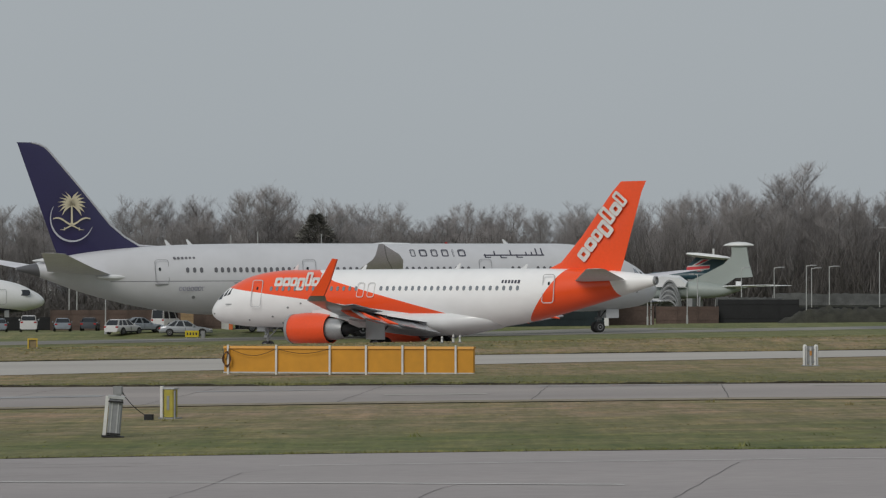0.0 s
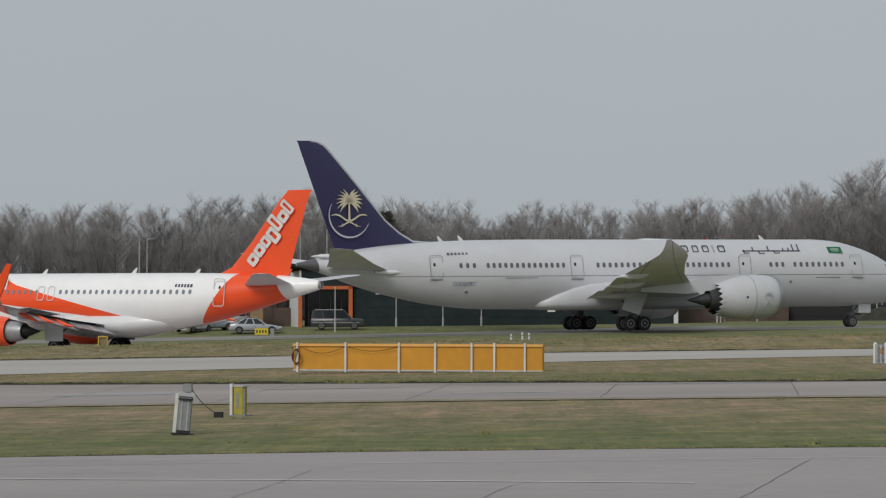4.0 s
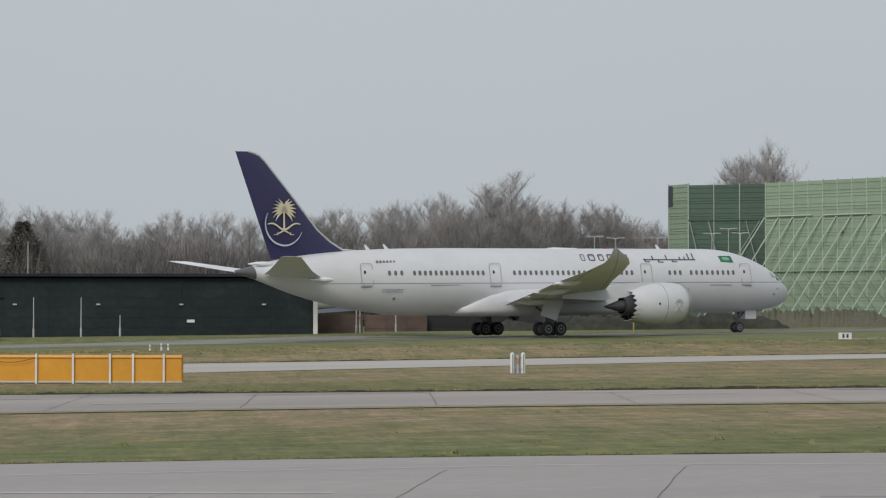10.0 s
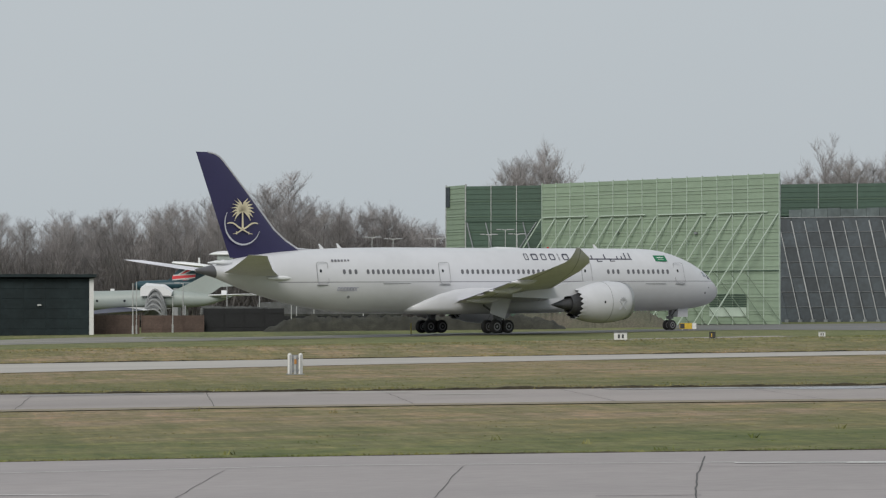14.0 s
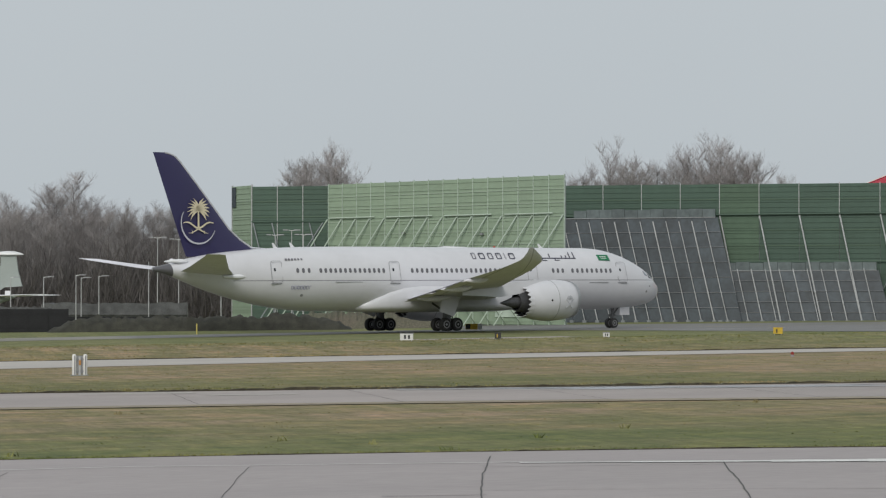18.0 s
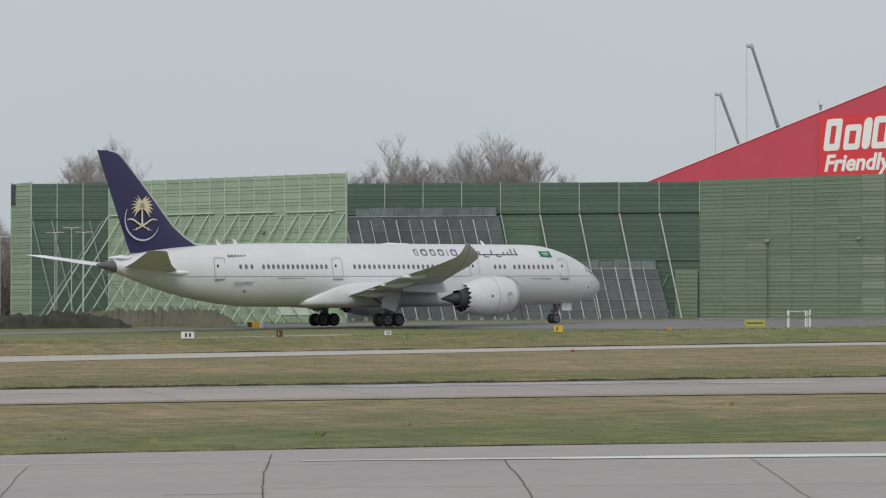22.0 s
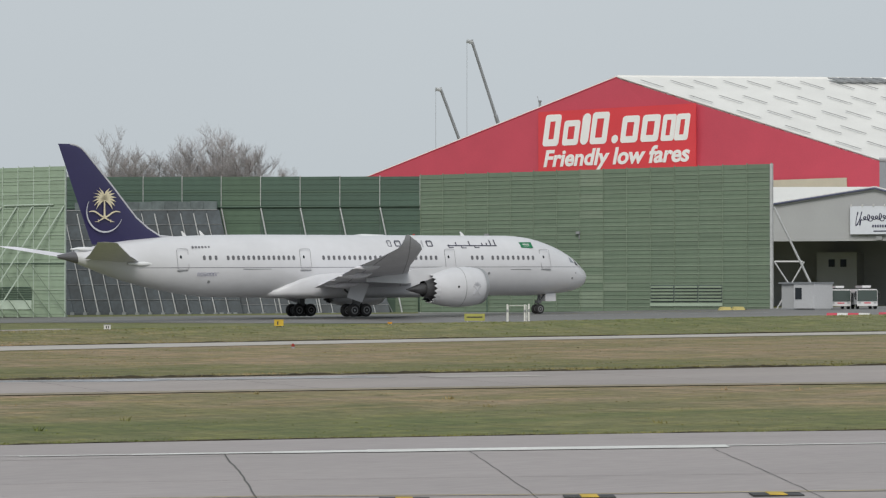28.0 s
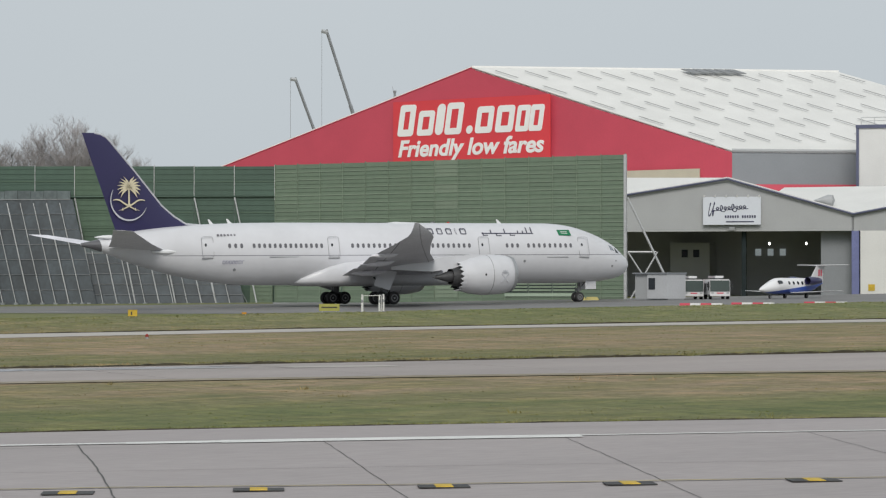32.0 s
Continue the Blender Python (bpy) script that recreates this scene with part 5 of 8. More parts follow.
    for a, b, tall, weight in ((0.035, 0.15, 0.478, 0.34), (0.16, 0.275, 0.377, 0.3), (0.282, 0.34, 0.47, 0.5), (0.342, 0.462, 0.478, 0.3), (0.475, 0.52, 0.125, 0.5), (0.535, 0.655, 0.4, 0.3), (0.662, 0.785, 0.4, 0.3), (0.79, 0.88, 0.39, 0.34), (0.873, 0.965, 0.39, 0.34)):
        part("name_block", slanted(a, b, tall, weight), BANNER_WHITE, ban, "white slanted block standing for a brand name", False, pose(x0 + wide * (a + b) / 2, -0.23, z0 + high * 0.47, 90))
    cu = bpy.data.curves.new("slogan", "FONT")
    cu.body, cu.size, cu.extrude = "Friendly low fares", high * 0.36, 0.03
    cu.offset, cu.shear = 0.115, 0.22
    tx = new("slogan_text", cu)
    bpy.context.view_layer.update()
    dims = tx.dimensions.copy()
    me = bpy.data.meshes.new_from_object(tx.evaluated_get(bpy.context.evaluated_depsgraph_get()))
    bpy.data.objects.remove(tx)
    me.materials.clear()
    me.materials.append(BANNER_WHITE)
    s = wide * 0.93 / dims.x
    part("slogan", me, None, ban, "white words Friendly low fares", False, pose(x0 + wide * 0.03, -0.23, z0 + high * 0.165, 90) @ Matrix.Diagonal((s, high * 0.34 / dims.y * 1.0, 1, 1)))
    # beige panel low on the gable
    p0, p1 = inv @ on_gable(30.2, 21.9), inv @ on_gable(31.7, 18.5)
    part("beige_panel", Geo().box(p0.x, p1.x, -0.15, 0, p1.z, p0.z), BEIGE, h, "beige panel", False, m)
    v = inv @ on_gable(25.68, 36.3)
    part("flue", Geo().tube((v.x, 1, v.z - 4), (v.x, 1, v.z), 0.2, n=8).tube((v.x, 1, v.z - 0.3), (v.x, 1, v.z), 0.28, n=8).tube((v.x - 0.3, 1, v.z), (v.x - 0.5, 1, v.z + 0.7), 0.04, n=5), DULL, h, "dark flue", False, m)
    return h


make_red_hangar()


# ---- grey hangar with an open front ----
def make_grey_hangar():
    h = thing("open_hangar", "grey gabled hangar with an open dark front and a sign", "hangar")
    a, b = spot(29.0, 416, 2.1), spot(34.66, 410, 2.1)
    m, length = facing(a, b)
    inv = m.inverted()
    dtop, eave, top = 9.7, 11.9, 16.9
    pk = (inv @ spot(32.24, 412, 0)).x
    ex = (inv @ spot(28.2, 417, 0)).x
    g = Geo()
    ring = [(ex, dtop), (length, dtop), (length, eave), (pk, top), (ex, eave + 0.6)]
    g.prism(ring, -0.4, 0, pose(0, 0, 0, 90))
    part("gable_wall", g, CLAD_GREY, h, "light grey gable cladding", False, m)
    depth = 45.0
    part("roof", quad((pk, -0.3, top + 0.2), (length + 0.1, -0.3, eave + 0.15), (length - 6, depth, eave + 0.15), (pk - 6, depth, top + 0.2), -0.2), ROOF_WHITE, h, "white roof slope", False, m)
    part("roof", quad((ex, -0.3, eave + 0.75), (pk, -0.3, top + 0.2), (pk - 6, depth, top + 0.2), (ex - 6, depth, eave + 0.75), -0.2), ROOF_WHITE, h, "white roof slope", False, m)
    part("verge_trim", Geo().tube((ex, -0.5, eave + 0.7), (pk, -0.5, top + 0.1), 0.16, n=6).tube((pk, -0.5, top + 0.1), (length, -0.5, eave + 0.1), 0.16, n=6), TRIM_BLUE, h, "dark blue verge trim", False, m)
    part("back_wall", Geo().box(ex, length, 24, 24.3, 0, eave), CLAD_GREY, h, "inner back wall", False, m)
    part("side_wall", Geo().box(ex - 0.3, ex, 0, depth, 0, eave), CLAD_GREY, h, "", False, m)
    part("side_wall", Geo().box(length - 0.3, length, 0, depth, 0, eave), CLAD_GREY, h, "", False, m)
    part("inner_ceiling", Geo().box(ex, length, 0.1, 24, dtop + 0.6, dtop + 0.8), CLAD_WHITE, h, "pale inner ceiling", False, m)
    part("floor_slab", Geo().box(ex, length, -1, 24, -0.6, 0.05), CONCRETE, h, "concrete floor slab", False, m)
    for brg in (32.52,):
        x = (inv @ spot(brg, 412, 0)).x
        part("door_post", Geo().box(x - 0.3, x + 0.3, 1.5, 2.2, 0, dtop + 0.3), HALL, h, "dark door post", False, m)
    x = (inv @ spot(34.0, 411, 0)).x
    part("sliding_door", Geo().box(x, length - 0.2, 2.4, 2.7, 0, dtop), CLAD_MID, h, "grey sliding door leaf", False, m)
    x0, x1 = (inv @ spot(31.15, 430, 0)).x, (inv @ spot(31.85, 430, 0)).x
    part("inner_office", Geo().box(x0 - 0.3, x1 + 0.3, 17, 23.8, 0, 8.4), CLAD_GREY, h, "pale inner office block", False, m)
    for i in range(2):
        part("office_window", Geo().box(x0 + 1.4 + 1.7 * i, x0 + 2.3 + 1.7 * i, 16.9, 17.0, 6.3, 7.4), GLASS, h, "", False, m)
    lamp = glow("white lamp glass", (1, 0.97, 0.9), 3.0)
    for brg, z in ((33.03, 8.2), (33.75, 8.2)):
        x = (inv @ spot(brg, 425, 0)).x
        part("work_lamp", Geo().loft([oval(u, z, r, r, 10) for u, r in ((x - 0.16, 0.03), (x - 0.08, 0.2), (x + 0.08, 0.2), (x + 0.16, 0.03))]), lamp, h, "lit round work lamp", False, m @ pose(0, 14, 0))
    for i in range(3):
        x = (inv @ spot(32.74, 434, 0)).x + 1.8 * i
        # The panes give off a faint glow in place of daylight.
        part("far_window", Geo().box(x, x + 0.85, 23.8, 23.95, 6.6, 7.6), glow("pane glowing as daylight", (0.8, 0.9, 0.95), 0.13), h, "pale window with a glow standing in for daylight", False, m)
    s0, s1 = (inv @ spot(31.74, 411, 0)).x, (inv @ spot(32.88, 411, 0)).x
    sb = part("sign_board", Geo().box(s0, s1, -0.75, -0.62, 10.6, 14.5), mat("bluish white sign sheet", (0.6, 0.63, 0.69), 0.5, vary=0.03), h, "white sign board with dark script", False, m)
    ink = mat("navy ink", (0.03, 0.03, 0.08), 0.5)
    w = s1 - s0
    g = Geo()
    pts = []
    for i in range(141):
        u = i / 140
        tall = 0.95 if u < 0.16 else (0.24 + 0.22 * (0.3 < u < 0.4) + 0.3 * (0.62 < u < 0.7))
        pts.append((s0 + w * (0.1 + 0.66 * u + 0.035 * math.cos(u * 62)), -0.78, 12.75 + tall * math.sin(u * 62 + (1.2 if u < 0.16 else 0)) + 0.3 * u))
    for k, (p, q) in enumerate(zip(pts, pts[1:])):
        g.tube(p, q, 0.05 + 0.03 * (k % 7 < 3), n=4)
    part("script_stroke", g, ink, sb, "dark looping stroke standing for a brand name")
    g = Geo()
    for i in range(13):
        if i != 6:
            g.box(s0 + w * (0.38 + 0.042 * i), s0 + w * (0.38 + 0.042 * i) + 0.22, -0.8, -0.74, 11.55, 11.9)
    g.box(s0 + w * 0.4, s0 + w * 0.88, -0.8, -0.74, 10.95, 11.1)
    part("word_bar", g, ink, sb, "small dark bars")
    for i in range(6):
        part("sign_lamp", Geo().tube((s0 + w * (0.02 + 0.19 * i), -0.9, 14.55), (s0 + w * (0.02 + 0.19 * i), -0.6, 14.65), 0.11, n=8), CLAD_WHITE, h, "", False, m)
    part("flood_lamp", Geo().box(s0 + w * 0.45, s0 + w * 0.55, -0.9, -0.45, 9.8, 10.3), DULL, h, "", False, m)
    part("main_roof", quad((ex, 1.2, eave + 0.5), (pk, 1.2, top + 0.1), (pk - 3.6, 18, top + 0.75), (ex, 18, top + 1.0), -0.25), ROOF_WHITE, h, "white main roof behind the gable", False, m)
    for brg, z in ((30.52, 15.0),):
        x = (inv @ spot(brg, 420, 0)).x
        part("roof_cowl", Geo().loft([oval(x + u, z, 0.8, r, 14) for u, r in ((-1.6, 0.05), (-0.9, 0.35), (0.3, 0.8), (1.0, 0.75), (1.15, 0.1))]), CLAD_GREY, h, "grey roof cowl", True, m @ pose(0, 5, 0))
    # the next bay to the east
    a2, b2 = spot(34.66, 410, 2.1), spot(41, 404, 2.1)
    m2, l2 = facing(a2, b2)
    pk2 = l2 * 0.62
    h2 = thing("hangar_bay", "grey gabled hangar bay with white doors", "hangar")
    g = Geo().prism([(0, dtop), (l2, dtop), (l2, eave), (pk2, top), (0, eave)], -0.4, 0, pose(0, 0, 0, 90))
    part("gable_wall", g, CLAD_GREY, h2, "light grey gable cladding", False, m2)
    part("roof", quad((0, -0.3, eave + 0.15), (pk2, -0.3, top + 0.2), (pk2, depth, top + 0.2), (0, depth, eave + 0.15), -0.2), ROOF_WHITE, h2, "white roof slope", False, m2)
    part("verge_trim", Geo().tube((0, -0.5, eave + 0.1), (pk2, -0.5, top + 0.1), 0.16, n=6), TRIM_BLUE, h2, "", False, m2)
    part("main_roof", quad((-15.2, 1.2, eave + 0.3), (l2, 1.2, eave + 0.3), (l2, 18, top - 0.5), (-13.6, 18, top - 0.7), -0.25), ROOF_WHITE, h2, "white main roof behind the gable", False, m2)
    part("roof_cowl", Geo().loft([oval(u - 4.9, 14.1, 0.8, r, 14) for u, r in ((-1.6, 0.05), (-0.9, 0.35), (0.3, 0.8), (1.0, 0.75), (1.15, 0.1))]), CLAD_GREY, h2, "grey roof cowl", True, m2 @ pose(0, 5, 0))
    part("door_leaf", Geo().box(0.9, l2, 0, 0.3, 0, dtop), CLAD_WHITE, h2, "white sliding door", False, m2)
    part("corner_post", Geo().box(-0.3, 0.7, -0.1, 0.4, 0, dtop), CLAD_VIOLET, h2, "violet blue corner post", False, m2)
    part("notice", Geo().box(2.0, 2.9, -0.08, 0, 1.4, 2.3), LINE_YELLOW, h2, "small yellow notice", False, m2)
    # white block behind
    m3, l3 = facing(spot(34.73, 436, 2), spot(40, 430, 2))
    t = thing("white_building", "tall white flat roofed building behind the hangars", "building")
    part("wall", Geo().box(0, l3, 0, 20, 0, 25.4), CLAD_WHITE, t, "white clad wall", False, m3)
    part("parapet", Geo().box(-0.2, l3, -0.25, 20.2, 25.4, 25.9), TRIM_BLUE, t, "dark blue parapet trim", False, m3)
    part("corner_trim", Geo().box(-0.15, 0.25, -0.2, 0.2, 0, 25.4), TRIM_BLUE, t, "", False, m3)
    g = Geo()
    for i in range(9):
        g.tube((0.5 + 2 * i, 0.4, 25.9), (0.5 + 2 * i, 0.4, 27.0), 0.05, n=5)
    g.tube((0.5, 0.4, 27.0), (16.5, 0.4, 27.0), 0.05, n=5).tube((0.5, 0.4, 26.5), (16.5, 0.4, 26.5), 0.04, n=5)
    part("roof_rail", g, GALV, t, "roof edge railing", False, m3)
    part("wall_joint", Geo().box(0, l3, -0.06, 0, 16.6, 16.9), CLAD_GREY, t, "", False, m3)


make_grey_hangar()


# ---- paved apron before the enclosure ----
def make_apron():
    g = strip(lambda x: 286 - 56 * ease(80, 100, x) - 10 * ease(100, 130, x), lambda x: 345 - 0.28 * (x - 70), 80, 300, 2.5, 0.025, 24)
    structure("apron", g, APRON, "dark asphalt apron before the green enclosure", "apron")
    # Widened, and greyed in the west, to bounce neutral light onto the wing.
    low, high = (lambda x: 260.0 + 0.335 * x), (lambda x: 286 + 0.335 * x - 0.09 * max(0, x))
    structure("taxiway_west", strip(low, high, -120, 40, 5, 0.02, 6), mat("old asphalt greyed for bounce", (0.29, 0.278, 0.25), 0.9, vary=0.2, scale=0.6, fine=30), "old asphalt taxiway, widened and greyed for its bounce", "taxiway")
    g = strip(low, high, 40, 90, 5, 0.02, 6)
    structure("taxiway", g, APRON, "dark asphalt taxiway under the airliner", "taxiway")


make_apron()


# ---- museum hall ----
def make_hall():
    h = thing("museum_hall", "long dark flat roofed hall with an open orange doorway", "building")
    a, b = spot(-4.11, 306), spot(3.16, 306)
    base = min(a.z, b.z)
    a.z = b.z = base
    m, length = facing(a, b)
    top = 6.2
    dx0, dx1 = -0.3, 5.35
    n = int(length / 2.2)
    w = length / n
    for i in range(n):
        for j in range(6):
            x0, x1 = w * i, w * (i + 1)
            if x0 < dx1 and j < 4:
                continue
            part("cladding_panel", Geo().box(x0 + 0.006, x1 - 0.006, 0, 0.2, top * j / 6 + 0.012, top * (j + 1) / 6 - 0.012), HALL, h, "", False, m)
    part("wall", Geo().box(dx1, length, 0.22, 0.4, -1, top).box(0, dx1, 0.22, 0.4, top * 4 / 6, top), HALL, h, "dark hall wall", False, m)
    part("end_wall", Geo().box(-0.2, 0.05, 0.0, 14, -1, top - 0.3), CLAD_WHITE, h, "white end wall", False, m @ pose(0, 0, 0, 0, 0, 8))
    part("end_wall", Geo().box(length - 0.1, length + 0.35, -0.1, 14, -1, top), CLAD_WHITE, h, "white end wall", False, m)
    part("back_wall", Geo().box(0, length, 14, 14.2, -1, top), HALL, h, "", False, m)
    part("roof", quad((-1.6, -0.8, top + 0.15), (length + 0.6, -0.8, top + 0.15), (length + 0.6, 14.6, top - 0.2), (-1.6, 14.6, top - 0.2), -0.3), HALL, h, "dark flat roof", False, m)
    part("roof_edge", Geo().box(-1.6, -1.4, -0.8, 14, top - 0.4, top + 0.2), CLAD_GREY, h, "pale roof edge", False, m)
    g = Geo().box(dx0, dx0 + 0.4, -0.25, 0.2, 0, 4.3).box(dx1 - 0.4, dx1, -0.25, 0.2, 0, 4.3).box(dx0, dx1, -0.25, 0.2, 3.95, 4.3)
    part("door_frame", g, ORANGE_FRAME, h, "orange door frame", False, m)
    part("floor_slab", Geo().box(0, length, 0.2, 14, -0.5, 0.03), CONCRETE, h, "", False, m)
    for k in range(4):
        part("inner_mullion", Geo().box(0.5 + 1.15 * k, 0.58 + 1.15 * k, 4.0, 4.08, 0, 4.0), CLAD_MID, h, "grey inner mullion", False, m)
    for k in range(5):
        part("inner_rack", Geo().box(0.4 + 0.9 * k, 1.1 + 0.9 * k, 6.0, 6.8, 0.0, 1.0 + 0.5 * ((k * 7) % 4)), (CLAD_GREY, CLAD_MID, CLAD_VIOLET)[k % 3], h, "dim stored goods inside", False, m)
    part("inner_glass", Geo().box(0.1, dx1 - 0.45, 4.02, 4.05, 0, 3.9), GLASS, h, "dark inner glazing", False, m)
    part("doorway_notice", Geo().box(length * 0.66, length * 0.66 + 0.8, -0.08, 0, 1.6, 1.9), CLAD_WHITE, h, "", False, m)
    for i in range(4):
        part("wall_lamp", Geo().box(length * (0.2 + 0.22 * i), length * (0.2 + 0.22 * i) + 0.4, -0.2, 0, 3.4, 3.55), GALV, h, "", False, m)
    return h


make_hall()


# ---- bare winter trees ----
def sliver(geo, a, b, r):
    """A twig: a thin three sided spike."""
    way = (b - a).normalized()
    s = way.cross(Vector((0.3, 0.2, 0.93))).normalized() * r
    t = way.cross(s).normalized() * r
    geo.add([a + s, a - s * 0.5 + t, a - s * 0.5 - t, b], [(0, 1, 3), (1, 2, 3), (2, 0, 3)])


def grow(rng, height, wide, bare, upright):
    """A bare tree: trunk and rising limbs as one mesh, sprays of fine upright twigs as another; wide and bare are shares of the height."""
    wood, twigs = Geo(), Geo()

    def wander(p, way, length, r, steps, keep, lift):
        pts, q = [p.copy()], p.copy()
        for k in range(steps):
            way = (way + Vector((rng.uniform(-1, 1), rng.uniform(-1, 1), rng.uniform(-0.3, 0.7) + lift)) * keep).normalized()
            q = q + way * (length / steps)
            pts.append(q.copy())
        return pts

    def spray(pts, r, n, length):
        for _ in range(n):
            u = rng.uniform(0.12, 1.0) * (len(pts) - 1)
            k = min(int(u), len(pts) - 2)
            p = pts[k].lerp(pts[k + 1], u - k)
            a = rng.uniform(0, 2 * math.pi)
            way = ((pts[k + 1] - pts[k]).normalized() * 0.45 + Vector((math.cos(a), math.sin(a), 0)) * rng.uniform(0.5, 1.1) + Vector((0, 0, 0.5 * upright))).normalized()
            ln = length * rng.uniform(0.5, 1.2)
            q = p + way * ln * 0.55
            end = q + (way + Vector((rng.uniform(-0.4, 0.4), rng.uniform(-0.4, 0.4), 0.1))).normalized() * ln * 0.5
            sliver(twigs, p, q + way * 0.1, r)
            sliver(twigs, q, end, r * 0.7)
            for _ in range(1):
                b = rng.uniform(0, 2 * math.pi)
                side = (way + Vector((math.cos(b), math.sin(b), 0.4)) * 0.6).normalized()
                sliver(twigs, p.lerp(q, rng.uniform(0.4, 1.0)), q + side * ln * rng.uniform(0.25, 0.5), r * 0.6)

    stems = rng.choice((1, 1, 2, 3))
    for st in range(stems):
        lean = Vector((rng.uniform(-1, 1), rng.uniform(-1, 1), 0)) * (0.04 if stems == 1 else 0.09) + Vector((0, 0, 1))
        tall = height * (rng.uniform(0.82, 1.0) if st else 1.0)
        trunk = wander(Vector((0, 0, -0.3)), lean.normalized(), tall * 0.97, 0, 9, 0.07, 0.25)
        for k in range(9):
            wood.tube(trunk[k], trunk[k + 1], height * 0.0095 * (1 - 0.1 * k), height * 0.0095 * (1 - 0.1 * (k + 1)) + 0.01, 5)
        n = 30 if stems == 1 else 18
        for b in range(n):
            u = bare + (0.97 - bare) * (b + rng.random()) / n
            k = min(8, int(u * 9))
            p = trunk[k].lerp(trunk[k + 1], u * 9 - k)
            crown = (u - bare) / (1 - bare)
            reach = height * wide * (1.15 - 0.85 * crown) * min(1.0, 0.55 + crown * 2.2) * rng.uniform(0.7, 1.15)
            a = b * 2.4 + rng.uniform(-0.5, 0.5)
            out = rng.uniform(0.6, 1.15)
            way = (Vector((math.cos(a), math.sin(a), 0)) * out + Vector((0, 0, upright))).normalized()
            pts = wander(p, way, reach, 0, 4, 0.11, 0.15)
            r = height * 0.0031 * (1 - 0.6 * crown)
            for c in range(4):
                wood.tube(pts[c], pts[c + 1], r * (1 - 0.22 * c), r * (1 - 0.22 * (c + 1)), 3)
            for c in range(5):
                a2 = rng.uniform(0, 2 * math.pi)
                v = rng.uniform(0.25, 0.95) * 4
                kk = min(3, int(v))
                w2 = ((pts[kk + 1] - pts[kk]).normalized() + Vector((math.cos(a2), math.sin(a2), 0.35 * upright)) * 0.75).normalized()
                sub = wander(pts[kk].lerp(pts[kk + 1], v - kk), w2, reach * rng.uniform(0.3, 0.5), 0, 3, 0.2, 0.2)
                for d in range(3):
                    sliver(twigs, sub[d], sub[d + 1] + (sub[d + 1] - sub[d]) * 0.2, r * 0.42 * (1 - 0.25 * d))
                spray(sub, 0.0125, 11, height * 0.075)
            spray(pts, 0.0135, 14, height * 0.08)
        spray(trunk[4:], 0.0145, 60, height * 0.08)
    return wood.mesh("trunk", BARK), twigs.mesh("crown", TWIG)


def make_trees():
    rng = random.Random(7)
    kinds = []
    for i in range(8):
        t = thing("tree", "bare brown winter tree with fine twigs", "tree", "bare trees behind the airfield")
        wood, twigs = grow(rng, 16.0, rng.uniform(0.32, 0.44), rng.uniform(0.14, 0.24), rng.uniform(0.75, 1.1))
        part("trunk", wood, None, t, "brown trunk and limbs")
        part("crown", twigs, None, t, "fine bare twigs")
        kinds.append((t, max(v.co.z for v in twigs.vertices)))
    used = [False] * len(kinds)

    def plant(bearing, reach, height, wide=1.0):
        i = rng.randrange(len(kinds))
        t, top = kinds[i]
        s = height / top
        m = Matrix.Translation(spot(bearing, reach)) @ pose(0, 0, 0, 0, 0, rng.uniform(0, 360))
        o = copy_thing(t, m) if used[i] else t
        o.matrix_basis = m @ Matrix.Diagonal((s * wide, s * wide, s, 1))
        used[i] = True

    def skyline(b):
        rows = [(-14, 15), (-9, 17), (-7, 17), (-5.8, 19), (-4.6, 17.5), (-3.2, 19.5), (-1.8, 17), (0, 16.5), (2, 16), (3.4, 16.5), (4.6, 18), (6.0, 21), (7.5, 21), (8.4, 18.5), (9.0, 17), (9.6, 15), (11, 14)]
        for (a, ha), (c, hc) in zip(rows, rows[1:]):
            if a <= b <= c:
                return ha + (hc - ha) * (b - a) / (c - a)
        return 12
    b = -13.5
    while b < 10.3:
        for reach in (424, 438, 452):
            plant(b + rng.uniform(-0.2, 0.2), reach + rng.uniform(-8, 8), (skyline(b) + 0.6) * (reach / 430) * rng.uniform(0.68, 1.05), rng.uniform(0.8, 1.1))
        b += 0.3
    for bearing, hh, ww in ((10.7, 21, 1), (11.2, 24, 1), (11.5, 26, 1), (11.7, 27, 0.9), (12.1, 29, 0.8), (12.35, 25, 0.8), (16.3, 21, 0.9), (16.7, 23, 1), (17.0, 25, 0.9), (17.5, 29, 0.8), (17.8, 26, 1), (18.0, 24, 1), (18.3, 25, 1), (18.6, 25, 1), (18.9, 26, 1), (19.1, 28, 0.9), (19.5, 30, 0.8), (19.7, 27, 1), (19.9, 27, 0.8), (20.3, 26, 1), (20.75, 23, 0.8)):
        plant(bearing, 455 + rng.uniform(-6, 6), hh, ww)
        plant(bearing + rng.uniform(-0.25, 0.25), 468 + rng.uniform(-6, 6), hh * rng.uniform(0.82, 0.98), ww)
    # a dark evergreen in the row
    t = thing("conifer", "dark green bushy conifer among bare trees", "tree")
    t.matrix_basis = Matrix.Translation(spot(-2.47, 418))
    part("trunk", Geo().tube((0, 0, -0.3), (0, 0, 12), 0.4, 0.08, 7), BARK, t, "brown trunk")
    leaves = Geo()
    for i in range(9000):
        h = rng.random() ** 1.2
        z = 1.0 + 14.2 * h
        rad = (4.4 * (1 - h) ** 0.6 + 0.5) * (0.45 + 0.55 * rng.random()) * (1 + 0.25 * math.sin(h * 25))
        a = rng.uniform(0, 2 * math.pi)
        p = Vector((rad * math.cos(a), rad * math.sin(a), z - rad * 0.1))
        d = Vector((math.cos(a), math.sin(a), rng.uniform(-0.5, 0.9))).normalized()
